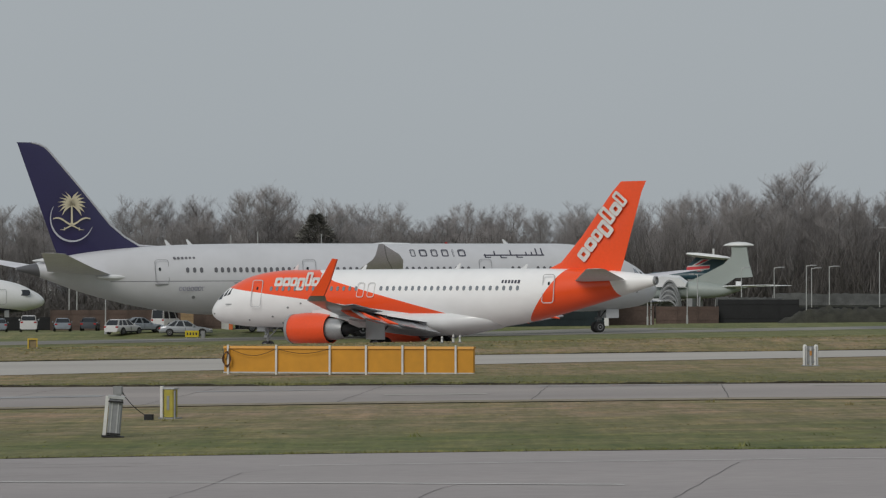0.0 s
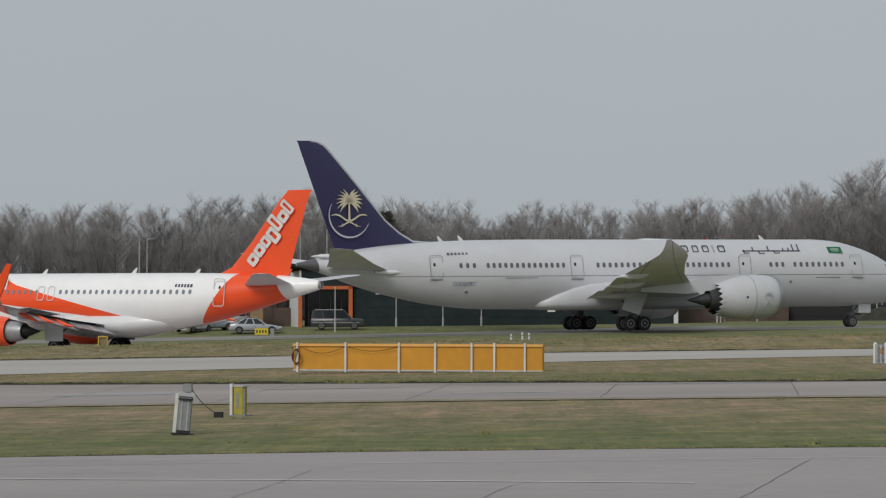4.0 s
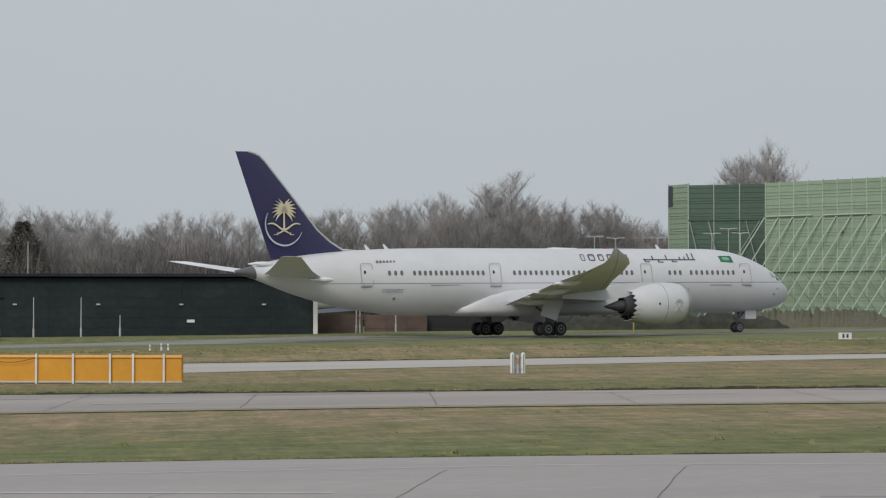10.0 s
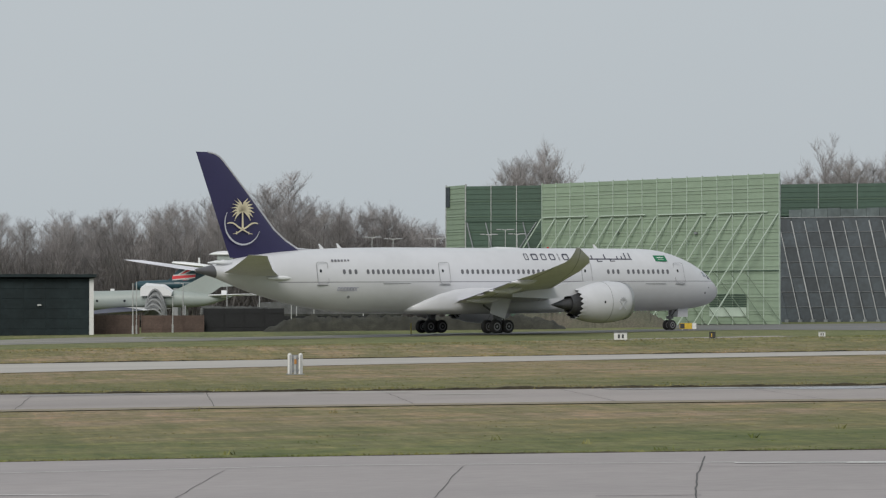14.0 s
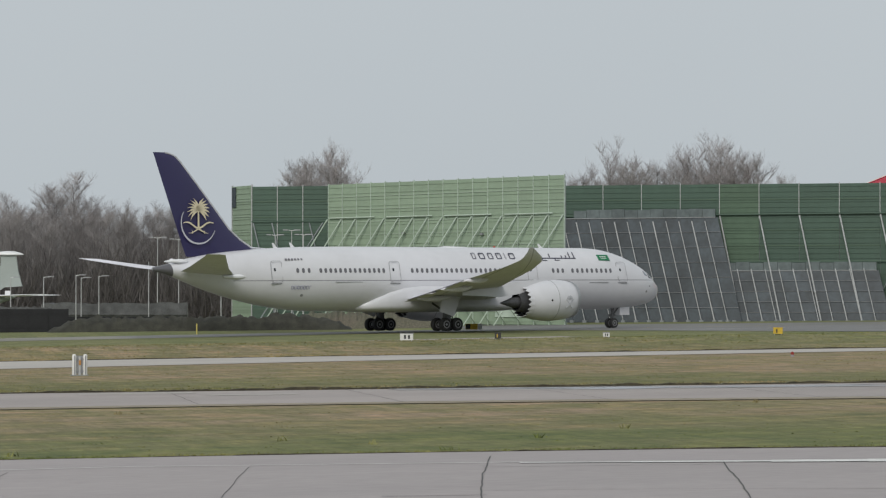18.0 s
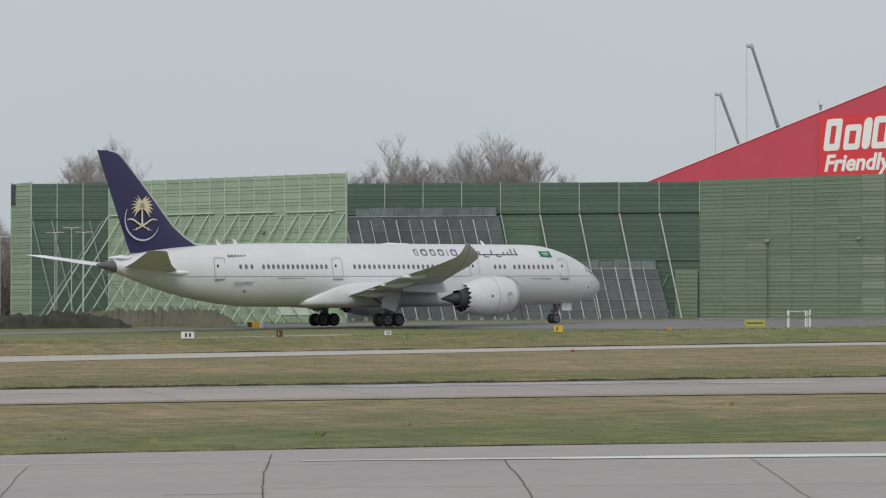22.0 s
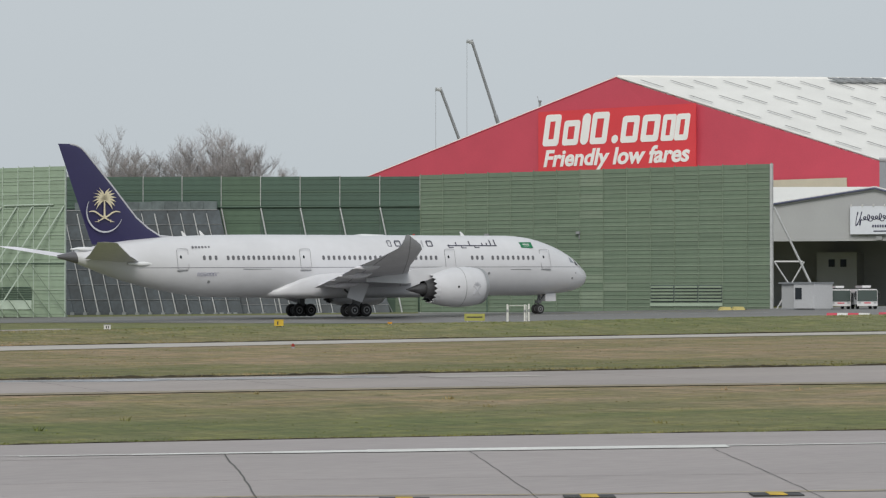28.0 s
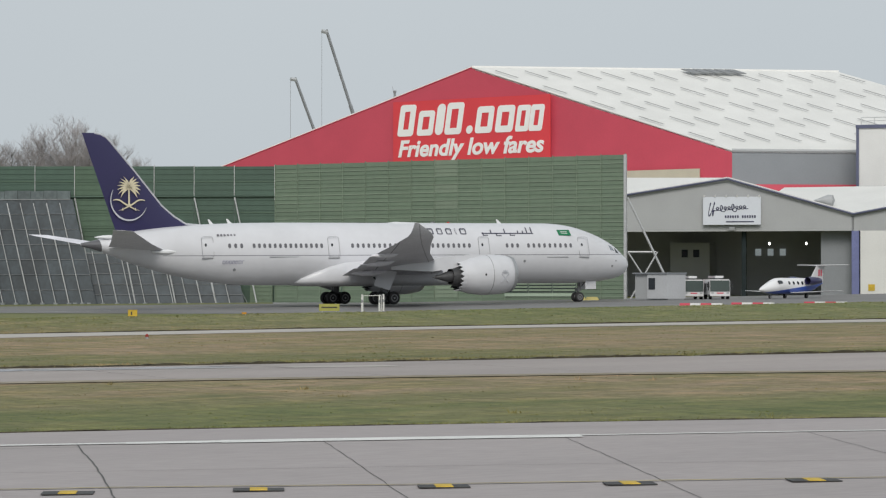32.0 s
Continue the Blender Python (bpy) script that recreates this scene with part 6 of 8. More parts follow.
        s = d.cross(Vector((rng.uniform(-1, 1), rng.uniform(-1, 1), 1))).normalized() * rng.uniform(0.07, 0.18)
        leaves.add([p - s, p + s, p + d * rng.uniform(0.35, 0.85)], [(0, 1, 2)])
    part("crown", leaves, NEEDLE, t, "dark green needle clumps")


def make_thicket():
    """The brown understorey below and between the trunks, as one mass of upright stems."""
    rng = np.random.RandomState(5)
    n = 120000
    brg = np.radians(rng.uniform(-14, 10.6, n))
    reach = rng.uniform(408, 478, n)
    deg = np.degrees(brg)
    tall = (11.8 + 1.3 * np.sin(deg * 1.7) + 0.9 * np.sin(deg * 5.1 + 1)) * rng.uniform(0.5, 1.15, n)
    tall = np.where(deg > 10.2, tall * 0.9, np.where(deg < -5.5, tall * 0.5, tall))
    x, y = reach * np.sin(brg), reach * np.cos(brg)
    z = 0.45 + 0.0102 * np.clip(x, -60, 260) - 0.2
    a, lean, w = rng.uniform(0, 2 * np.pi, n), rng.normal(0, 2.0, (n, 2)), rng.uniform(0.025, 0.075, n)
    dx, dy = w * np.cos(a), w * np.sin(a)
    v = np.empty((n, 3, 3))
    low = np.where(rng.uniform(size=n) < 0.3, 0.0, rng.uniform(0.0, 0.62, n)) * tall
    v[:, 0] = np.stack([x - dx, y - dy, z + low], 1)
    v[:, 1] = np.stack([x + dx, y + dy, z + low], 1)
    v[:, 2] = np.stack([x + lean[:, 0], y + lean[:, 1], z + np.minimum(tall, low + 0.5 * tall)], 1)
    me = bpy.data.meshes.new("thicket")
    me.from_pydata(v.reshape(-1, 3).tolist(), [], np.arange(3 * n).reshape(-1, 3).tolist())
    me.materials.append(STEM)
    tagged(new("thicket", me), "dense brown winter undergrowth below the trees", "undergrowth", "", "stuff")
    # the wood goes on behind as a rough bank of brush
    g, rows = Geo(), []
    rr = random.Random(3)
    for i in range(700):
        b = -15 + 25.8 * i / 699
        h = 12.4 + 1.2 * math.sin(b * 2.1) + 0.8 * math.sin(b * 6.3) + rr.uniform(-1.6, 1.2)
        if b < -5.5:
            h *= 0.3
        p = [spot(b, r) for r in (462, 464, 490, 530)]
        rows.append([p[0], p[1] + Vector((0, 0, h * 0.8)), p[2] + Vector((0, 0, h)), p[3]])
    g.loft(rows, caps=True, close=False)
    tagged(part("far_woods", g, BRUSH, None, "brown mass of far winter woodland"), "", "woodland", "", "stuff")


make_trees()
make_thicket()


# ---- airfield furniture ----
def flat_line(name, pts, width, material, label, lift=0.03, wander=0.0, seed=1, category="marking"):
    """A painted line or tar joint along points on the ground."""
    rr, g, rows, dense = random.Random(seed), Geo(), [], []
    for a, b in zip(pts, pts[1:]):
        n = max(1, int(math.hypot(b[0] - a[0], b[1] - a[1]) / 0.8))
        dense += [(a[0] + (b[0] - a[0]) * i / n, a[1] + (b[1] - a[1]) * i / n) for i in range(n)]
    dense.append(pts[-1])
    for i, (x, y) in enumerate(dense):
        a, b = dense[max(0, i - 1)], dense[min(len(dense) - 1, i + 1)]
        d = Vector((b[0] - a[0], b[1] - a[1], 0)).normalized()
        s = Vector((-d.y, d.x, 0)) * width / 2
        o = s.normalized() * rr.uniform(-wander, wander)
        p = Vector((x, y, 0)) + o
        rows.append([(q.x, q.y, ground_z(q.x, q.y) + lift) for q in (p - s, p + s)])
    g.loft(rows, caps=False, close=False)
    return structure(name, g, material, label, category)


def make_markings():
    pale_streak = mat("faint pale streak", (0.42, 0.4, 0.385), 0.75)
    joints = ([(-12.5, 57.0), (-13.5, 47.5)], [(-3.2, 56.2), (-3.79, 55.36), (-4.09, 51.65), (-4.6, 47.5), (-5.0, 44.0)], [(0.43, 51.3), (0.0, 50.1), (-0.42, 47.4), (-0.9, 44.0)], [(5.7, 56.48), (5.44, 55.38), (4.2, 49.2), (3.1, 44.0)], [(10.29, 56.03), (9.3, 52.0), (8.1, 46.8), (7.2, 43.0)],
              [(15.5, 57.5), (15.05, 56.0), (13.4, 50.3), (12.1, 45.4), (11.0, 41.5)], [(19.15, 53.85), (17.2, 47.4), (15.6, 42.4), (14.5, 39.0)], [(23.4, 51.7), (21.3, 45.8), (19.2, 40.0), (17.6, 35.6)], [(27.76, 50.1), (25.4, 44.2), (23.04, 38.4), (21.4, 34.4)], [(32.2, 48.2), (29.6, 42.0), (26.6, 35.0)])
    for i, pts in enumerate(joints):
        flat_line("joint", pts, 0.028 if i in (5, 6) else 0.014, SEAM, "dark tar filled slab joint", 0.028, 0.02, i, "joint")
    flat_line("joint", [(10.75, 46.64), (12.4, 46.2)], 0.06, SEAM, "dark long joint", 0.026, 0.015, 31, "joint")
    flat_line("joint", [(12.6, 47.2), (14.1, 46.9), (18.8, 44.85), (20.93, 43.9), (26.85, 41.1), (34, 37.4)], 0.03, mat("weathered joint", (0.17, 0.16, 0.155), 0.8), "dark long joint", 0.026, 0.01, 33, "joint")
    flat_line("joint", [(-24, 58.0), (-10.9, 58.2), (-5.2, 58.1)], 0.05, mat("faint dark seam", (0.24, 0.225, 0.215), 0.8), "faint dark seam", 0.026, 0.02, 34, "joint")
    for k, (a, b, wide) in enumerate((((15.4, 54.9), (17.4, 54.1), 0.22), ((17.4, 54.1), (19.9, 53.1), 0.42), ((19.9, 53.1), (21.6, 52.43), 0.68))):
        flat_line("line_%d" % (10 + k), [a, b], wide, LINE_WHITE, "worn thin end of the white runway edge line", 0.035, 0.01, 5)
    flat_line("line_1", [(21.6, 52.43), (23.1, 51.85), (28.0, 49.7)], 0.92, LINE_WHITE, "broad white runway edge line", 0.035, 0.01, 15)
    flat_line("line_2", [(-3.2, 57.5), (2.5, 57.4), (8.05, 57.3), (15.5, 55.1)], 0.07, LINE_WHITE, "thin worn white line", 0.033, 0.012, 6)
    flat_line("line_3", [(28.1, 49.9), (32.3, 48.16), (38, 45.4)], 0.24, LINE_WHITE, "white runway edge line", 0.033, 0.01, 7)
    flat_line("line_4", [(-20, 56.8), (-10.1, 54.04), (-2.66, 51.95), (3.1, 50.1)], 0.12, LINE_WHITE, "thin worn white line", 0.033, 0.015, 8)
    flat_line("line_5", [(11, 43.9), (15.4, 42.1), (19.54, 39.83), (25.05, 37.33), (33, 33)], 0.12, LINE_WORN, "thin yellow taxi line", 0.036, 0.01, 9)
    for i, (x, y) in enumerate(((12.0, 42.4), (14.57, 41.3), (17.16, 40.21), (19.7, 39.15), (22.22, 37.98), (24.79, 36.92), (27.3, 35.7))):
        t = structure("mark_%d" % (i + 1), Geo().box(-0.38, 0.38, -0.3, 0.3, 0.03, 0.044), LINE_BLACK, "black and yellow painted taxi mark", "marking", False, pose(x, y, ground_z(x, y), 0, 0, -23))
        part("yellow_bar", Geo().box(-0.13, 0.13, -0.3, 0.3, 0.04, 0.052), LINE_YELLOW, t, "yellow centre bar")
    rr = random.Random(12)
    for i in range(9):
        x, ln = rr.uniform(-16, 28), rr.uniform(2, 6)
        off = rr.uniform(1.2, 9.5)
        flat_line("joint", [(x, E1(x) - off), (x + ln / 2, E1(x + ln / 2) - off - 0.05), (x + ln, E1(x + ln) - off - 0.1)], rr.uniform(0.02, 0.07), mat("faint dark streak", (0.28, 0.258, 0.24), 0.75) if i % 3 else pale_streak, "faint long streak in the concrete", 0.024 + 0.0006 * i, 0.02, 60 + i, "streak")
    patch = mat("damp asphalt patch", (0.24, 0.225, 0.22), 0.3, vary=0.1, scale=2)
    pale = mat("pale asphalt patch", (0.42, 0.39, 0.36), 0.7, vary=0.1, scale=2)
    for i, (x, w, off, d, m) in enumerate(((13, 4, 12, 1.6, pale), (3.5, 6.5, 14.2, 0.7, patch), (24, 9, 12.5, 2.0, patch), (33, 7, 11.2, 1.6, patch), (41, 3.5, 10.5, 2.0, pale), (-9, 5, 13, 0.8, patch), (7.5, 5.5, 16.0, 1.6, pale), (17, 3, 9.0, 1.2, pale), (28.5, 5, 13.4, 1.1, pale), (-16, 4, 9, 2.0, patch), (-2, 3.4, 6, 1.2, pale))):
        structure("patch_%d" % (i + 1), strip(lambda u: E2(u) + off, lambda u: E2(u) + off + d, x, x + w, 0.5, 0.03, 1), m, "asphalt repair patch", "patch")
    for i in range(12):
        x = -22 + 6.2 * i
        flat_line("joint", [(x, E2(x) + 0.2), (x + 1.2, E3(x) - 0.2)], 0.025, SEAM, "dark asphalt joint", 0.027, 0.03, 40 + i, "joint")
    # The sky's pale sheen on the water is put into the base colour.
    wet = mat("wet asphalt with painted sky sheen", (0.36, 0.37, 0.4), 0.25, vary=0.1, scale=2)
    for i, (x, w, back, d) in enumerate(((25.9, 9.9, 1.6, 0.9), (28.9, 4.6, 2.6, 1.2), (26.9, 6.0, 1.1, 0.8), (33.0, 7.5, 2.0, 0.9), (-3.0, 5.0, 1.4, 0.5))):
        structure("puddle_%d" % (i + 1), strip(lambda u: E3(u) - back - d * math.sin(math.pi * min(1, max(0, (u - x) / w))), lambda u: E3(u) - back + 0.05, x, x + w, 0.5, 0.032, 1), wet, "shallow wet patch with the sky's sheen in its colour", "puddle")
    flat_line("line_6", [(88, 268), (104, 272), (124, 268), (150, 258)], 0.3, LINE_WHITE, "pale apron line", 0.04, 0.02, 77)
    flat_line("line_7", [(95, 292), (120, 291), (160, 275)], 0.3, LINE_YELLOW, "yellow apron line", 0.04, 0.02, 78)


make_markings()


def make_panel_fence():
    a, b = Vector((-9.75, 130.7, 0)), Vector((1.35, 128.4, 0))
    a.z = b.z = ground_z(-4, 129.5) + 0.06
    m, length = facing(a, b)
    t = thing("sign_board", "long orange yellow board seen from behind with white posts", "sign board", "", "", m)
    xs = [0, 0.215, 0.43, 0.575, 0.72, 0.81, 0.93, 1.0]
    for i, (u, v) in enumerate(zip(xs, xs[1:])):
        x0, x1 = u * length, v * length
        part("panel", Geo().box(x0 + 0.015, x1 - 0.015, 0.0, 0.35, 0.05, 1.12, cut=0.03), SIGNAL, t, "orange yellow sheet panel")
        part("top_lip", Geo().loft([[(x0, -0.07, 1.09), (x0, 0.4, 1.09), (x0, 0.4, 1.2), (x0, -0.02, 1.2)], [(x1, -0.07, 1.09), (x1, 0.4, 1.09), (x1, 0.4, 1.2), (x1, -0.02, 1.2)]]), SIGNAL, t, "orange yellow top lip")
        part("foot_rail", Geo().box(x0, x1, -0.05, 0.3, 0.0, 0.06), GALV, t)
    for u in (0.02, 0.215, 0.43, 0.575, 0.72, 0.81, 0.93):
        part("post", Geo().box(u * length - 0.045, u * length + 0.045, -0.13, -0.05, -0.06, 1.26, cut=0.01), WHITE_POST, t, "white post")
    for u, v, sag in ((0.03, 0.215, 0.3), (0.22, 0.43, 0.2), (0.0, 0.025, 0.5)):
        g = Geo()
        pts = [((u + (v - u) * i / 10) * length, -0.16, 1.08 - sag * math.sin(math.pi * i / 10)) for i in range(11)]
        for p, q in zip(pts, pts[1:]):
            g.tube(p, q, 0.012, n=5)
        part("cable", g, RUBBER, t, "dark sagging cable")
    coil = Geo()
    for k in range(4):
        ring = [(0.2 + (0.14 + 0.02 * k) * math.cos(a * 0.4488), -0.17 - 0.02 * k, 0.62 + (0.36 - 0.03 * k) * math.sin(a * 0.4488)) for a in range(15)]
        for p, q in zip(ring, ring[1:]):
            coil.tube(p, q, 0.014, n=5)
    part("cable_coil", coil, mat("rust brown cable", (0.09, 0.04, 0.02), 0.6), t, "brown coil of cable")


make_panel_fence()


def make_field_boxes():
    # frangible marker with twin tubes
    t = thing("marker", "white twin tube marker with an orange middle", "marker", "", "", pose(16.7, 133.6, ground_z(16.7, 133.6)))
    for x in (-0.25, 0.25):
        part("tube", Geo().loft([[(x + r * math.cos(a * math.pi / 7), r * math.sin(a * math.pi / 7), z) for a in range(14)] for z, r in ((0.02, 0.1), (0.9, 0.1), (0.96, 0.07), (0.98, 0.02))]), WHITE_POST, t, "white tube with a rounded top", True)
        part("dark_edge", Geo().box(x - 0.02, x + 0.02, -0.12, -0.09, 0.05, 0.9), DULL, t)
    part("back_plate", Geo().box(-0.16, 0.16, 0.0, 0.04, 0.08, 0.9), DULL, t, "grey back plate")
    part("centre_tube", Geo().tube((0, -0.02, 0.02), (0, -0.02, 0.86), 0.06, n=10), GALV, t, "grey centre tube", True)
    part("clamp", Geo().box(-0.3, 0.3, -0.06, 0.05, 0.18, 0.23).box(-0.3, 0.3, -0.06, 0.05, 0.72, 0.77), DULL, t, "dark clamp bars")
    part("orange_bar", Geo().box(-0.05, 0.05, -0.1, 0.05, 0.48, 0.7), mat("dull orange bar", (0.5, 0.24, 0.07), 0.5), t, "orange bar")
    part("foot", Geo().box(-0.4, 0.4, -0.18, 0.2, 0.0, 0.04), DULL, t)
    # leaning grey electrical case
    t = thing("electrical_case", "leaning grey finned electrical case on a white post", "electrical box", "", "", pose(-8.05, 71.4, ground_z(-8, 71.4), 0, 5, 4))
    part("post", Geo().box(-0.22, -0.14, -0.1, 0.02, 0, 1.0), WHITE_POST, t, "white post")
    part("case", Geo().box(-0.12, 0.2, -0.12, 0.2, 0.06, 0.97, cut=0.03), DULL, t, "grey metal case")
    for i in range(2):
        part("fin", Geo().box(-0.06 + 0.15 * i, -0.03 + 0.15 * i, -0.14, -0.12, 0.1, 0.9), GALV, t)
    part("strap", Geo().box(-0.14, 0.22, -0.19, -0.12, 0.86, 0.9), RUBBER, t, "dark strap")
    part("lid", Geo().box(-0.16, 0.24, -0.16, 0.24, 0.95, 1.02), GALV, t, "pale lid")
    part("strap", Geo().box(-0.13, 0.21, -0.17, -0.1, 0.08, 0.12), RUBBER, t)
    part("foot", Geo().box(-0.24, 0.3, -0.18, 0.24, 0, 0.05), RUBBER, t)
    t = thing("cable_post", "pale metal post with a drooping cable", "post", "", "", pose(-9.05, 82.0, ground_z(-9, 82)))
    part("post", Geo().tube((0, 0, 0), (0, 0, 0.92), 0.07, n=10), GALV, t, "pale round post", True)
    part("junction_box", Geo().box(-0.14, 0.12, -0.12, 0.1, 0.72, 0.95, cut=0.03), DULL, t, "grey junction box")
    g = Geo()
    pts = [(0.08 + 0.75 * u, 0, 0.85 - 0.75 * u ** 0.8 - 0.06 * math.sin(math.pi * u)) for u in [i / 12 for i in range(13)]]
    for p, q in zip(pts, pts[1:]):
        g.tube(p, q, 0.012, n=5)
    part("cable", g, RUBBER, t, "dark drooping cable")
    part("collar", Geo().tube((0, 0, 0.1), (0, 0, 0.16), 0.1, n=10), DULL, t)
    part("cable_box", Geo().box(0.72, 0.98, -0.1, 0.1, 0.0, 0.17, cut=0.03), RUBBER, t, "black cable box on the grass")
    t = thing("yellow_case", "yellow and white case between two white posts", "electrical box", "", "", pose(-7.7, 82.6, ground_z(-7.7, 82.6), 0, 0, -24))
    part("post", Geo().box(-0.24, -0.16, -0.08, 0.02, 0, 0.92), WHITE_POST, t, "white post")
    part("post", Geo().box(0.18, 0.22, -0.04, 0.02, 0, 0.8), DULL, t, "grey post")
    part("case", Geo().box(-0.14, 0.17, -0.06, 0.22, 0.05, 0.84, cut=0.03), mat("dull yellow paint", (0.42, 0.36, 0.06), 0.6, vary=0.15, scale=8), t, "dull yellow case")
    part("lid", Geo().box(-0.16, 0.2, -0.08, 0.24, 0.83, 0.87), GALV, t, "thin grey lid")
    part("label_bar", Geo().box(-0.03, 0.05, -0.07, -0.055, 0.25, 0.65), DULL, t, "worn grey label")
    part("foot", Geo().box(-0.28, 0.28, -0.12, 0.28, 0, 0.04), DULL, t)

    def bank_spot(bearing):
        y = 184.0
        x = y * math.tan(radians(bearing))
        return x, y, ground_z(x, y)
    for bearing, w, h, face, mark, label in ((13.46, 0.85, 0.5, WHITE_POST, 2, "white box sign with dark marks"), (15.24, 0.4, 0.45, LINE_BLACK, 1, "small black and yellow sign"), (17.35, 0.45, 0.34, WHITE_POST, 2, "small pale sign box"), (20.67, 0.62, 0.46, LINE_YELLOW, 1, "orange yellow box sign with a dark mark"), (22.83, 0.3, 0.16, SIGNAL, 0, "low orange light cover")):
        x, y, z = bank_spot(bearing)
        t = thing("guidance_sign", label, "airfield sign", "airfield guidance signs", "", pose(x, y, z, 0, 0, -bearing))
        part("case", Geo().box(-w / 2, w / 2, -0.1, 0.1, 0.06, h, cut=0.03), face, t)
        for s in (-1, 1):
            part("leg", Geo().tube((s * w * 0.35, 0, 0), (s * w * 0.35, 0, 0.1), 0.03, n=6), GALV, t)
        for k in range(mark):
            part("mark_bar", Geo().box(-w * 0.2 + k * w * 0.3, -w * 0.05 + k * w * 0.3, -0.12, -0.09, h * 0.3, h * 0.8), LINE_BLACK if face is not LINE_BLACK else LINE_YELLOW, t)
        part("rim", Geo().box(-w / 2 - 0.02, w / 2 + 0.02, -0.12, 0.12, h - 0.02, h + 0.02), DULL if face is WHITE_POST else face, t)
    x, y, z = bank_spot(-7.95)
    t = thing("weathered_sign", "worn yellow steel frame around a tan board", "sign", "", "", pose(x, y, z, 0, 0, 8))
    part("frame", Geo().box(-0.31, 0.31, -0.08, 0.06, 0.56, 0.64).box(-0.31, -0.23, -0.08, 0.06, -0.05, 0.56).box(0.25, 0.31, -0.08, 0.06, 0.1, 0.56), LINE_YELLOW, t, "yellow frame")
    part("board", Geo().box(-0.22, 0.31, 0.02, 0.07, 0.06, 0.54), mat("weathered tan board", (0.3, 0.235, 0.13), 0.8, vary=0.2, scale=6), t, "tan board")
    part("leg", Geo().tube((0.27, 0, -0.05), (0.27, 0, 0.12), 0.03, n=6), GALV, t)
    p = spot(14.77, 300)
    t = thing("guidance_sign", "yellow sign board with a black panel beyond the bank", "airfield sign", "airfield guidance signs", "", Matrix.Translation(p) @ pose(0, 0, 0, 0, 0, -15))
    part("case", Geo().box(-0.85, 0.4, -0.1, 0.1, 0.15, 0.75, cut=0.03), LINE_YELLOW, t, "yellow case")
    part("black_panel", Geo().box(-0.8, -0.35, -0.12, -0.09, 0.2, 0.7), LINE_BLACK, t, "black panel")
    part("white_panel", Geo().box(0.42, 0.85, -0.1, 0.1, 0.15, 0.75, cut=0.03), WHITE_POST, t, "white panel")
    for q in (-0.6, 0.1, 0.6):
        part("leg", Geo().tube((q, 0, -0.1), (q, 0, 0.2), 0.04, n=6), GALV, t)
    for bearing, h in ((25.3, 1.25), (25.72, 1.25), (25.64, 1.2), (0.33, 0.45), (-0.02, 0.4), (0.2, 0.5)):
        x, y, z = bank_spot(bearing)
        t = thing("marker_post", "white banded marker post on the grass bank", "post", "marker posts", "", pose(x, y + (1.5 if h > 1 else 0), z))
        part("post", Geo().tube((0, 0, 0), (0, 0, h), 0.075, 0.06, 10), WHITE_POST, t, "white post", True)
        part("band", Geo().tube((0, 0, h * 0.55), (0, 0, h * 0.7), 0.08, n=10), DULL, t, "grey band", True)
        part("foot", Geo().tube((0, 0, 0), (0, 0, 0.05), 0.13, n=10), DULL, t)
    xa, ya, za = bank_spot(25.3)
    xb, yb, zb = bank_spot(25.68)
    t = thing("low_barrier", "thin white steel rail frame between white posts", "barrier", "", "", pose(xa, ya + 1.5, za))
    wide = xb - xa
    part("top_rail", Geo().tube((0.08, 0, 1.15), (wide, 0, 1.15 + zb - za), 0.025, n=6), WHITE_POST, t, "thin white top rail")
    part("foot_bar", Geo().box(0.3, wide - 0.1, -0.1, 0.1, -0.02, 0.07), DULL, t, "grey foot bar")
    for q in (0.08, wide):
        part("upright", Geo().tube((q, 0, -0.05), (q, 0, 1.15), 0.025, n=6), WHITE_POST, t)
    x, y, z = bank_spot(24.95)
    t = thing("guidance_sign", "long yellow sign board with a line of dark marks", "airfield sign", "airfield guidance signs", "", pose(x, y + 4, z, 0, 0, -25))
    part("board", Geo().box(-0.72, 0.72, -0.08, 0.08, 0.1, 0.6, cut=0.02), mat("lime yellow board", (0.36, 0.35, 0.08), 0.5), t, "yellow board")
    part("mark_bar", Geo().box(-0.55, 0.55, -0.1, -0.07, 0.32, 0.4), LINE_BLACK, t, "dark bar")
    for s in (-0.5, 0.5):
        part("leg", Geo().tube((s, 0, -0.1), (s, 0, 0.15), 0.04, n=6), GALV, t)
    t = thing("edge_light", "small red obstruction light in the grass", "light", "", "", pose(55.2, 144.2, ground_z(55.2, 144.2)))
    part("lens", Geo().loft([[(r * math.cos(a * 0.785), r * math.sin(a * 0.785), z) for a in range(8)] for z, r in ((0.08, 0.09), (0.2, 0.1), (0.26, 0.04))]), mat("dull red lens", (0.3, 0.03, 0.02), 0.4), t, "red lens", True)
    part("base", Geo().tube((0, 0, -0.02), (0, 0, 0.1), 0.1, n=8), DULL, t)
    p = spot(-4.88, 281)
    t = thing("guidance_sign", "yellow sign with dark marks beside a grey box", "airfield sign", "airfield guidance signs", "", Matrix.Translation(p))
    part("case", Geo().box(-0.65, 0.65, -0.12, 0.12, 0.12, 0.72, cut=0.03), mat("sign yellow", (0.7, 0.55, 0.02), 0.5), t, "yellow case")
    for k in range(4):
        part("mark_bar", Geo().box(-0.5 + 0.28 * k, -0.36 + 0.28 * k, -0.14, -0.11, 0.3, 0.55), LINE_BLACK, t)
    part("grey_box", Geo().box(0.85, 1.25, -0.15, 0.15, 0, 0.7, cut=0.03), DULL, t, "grey box")
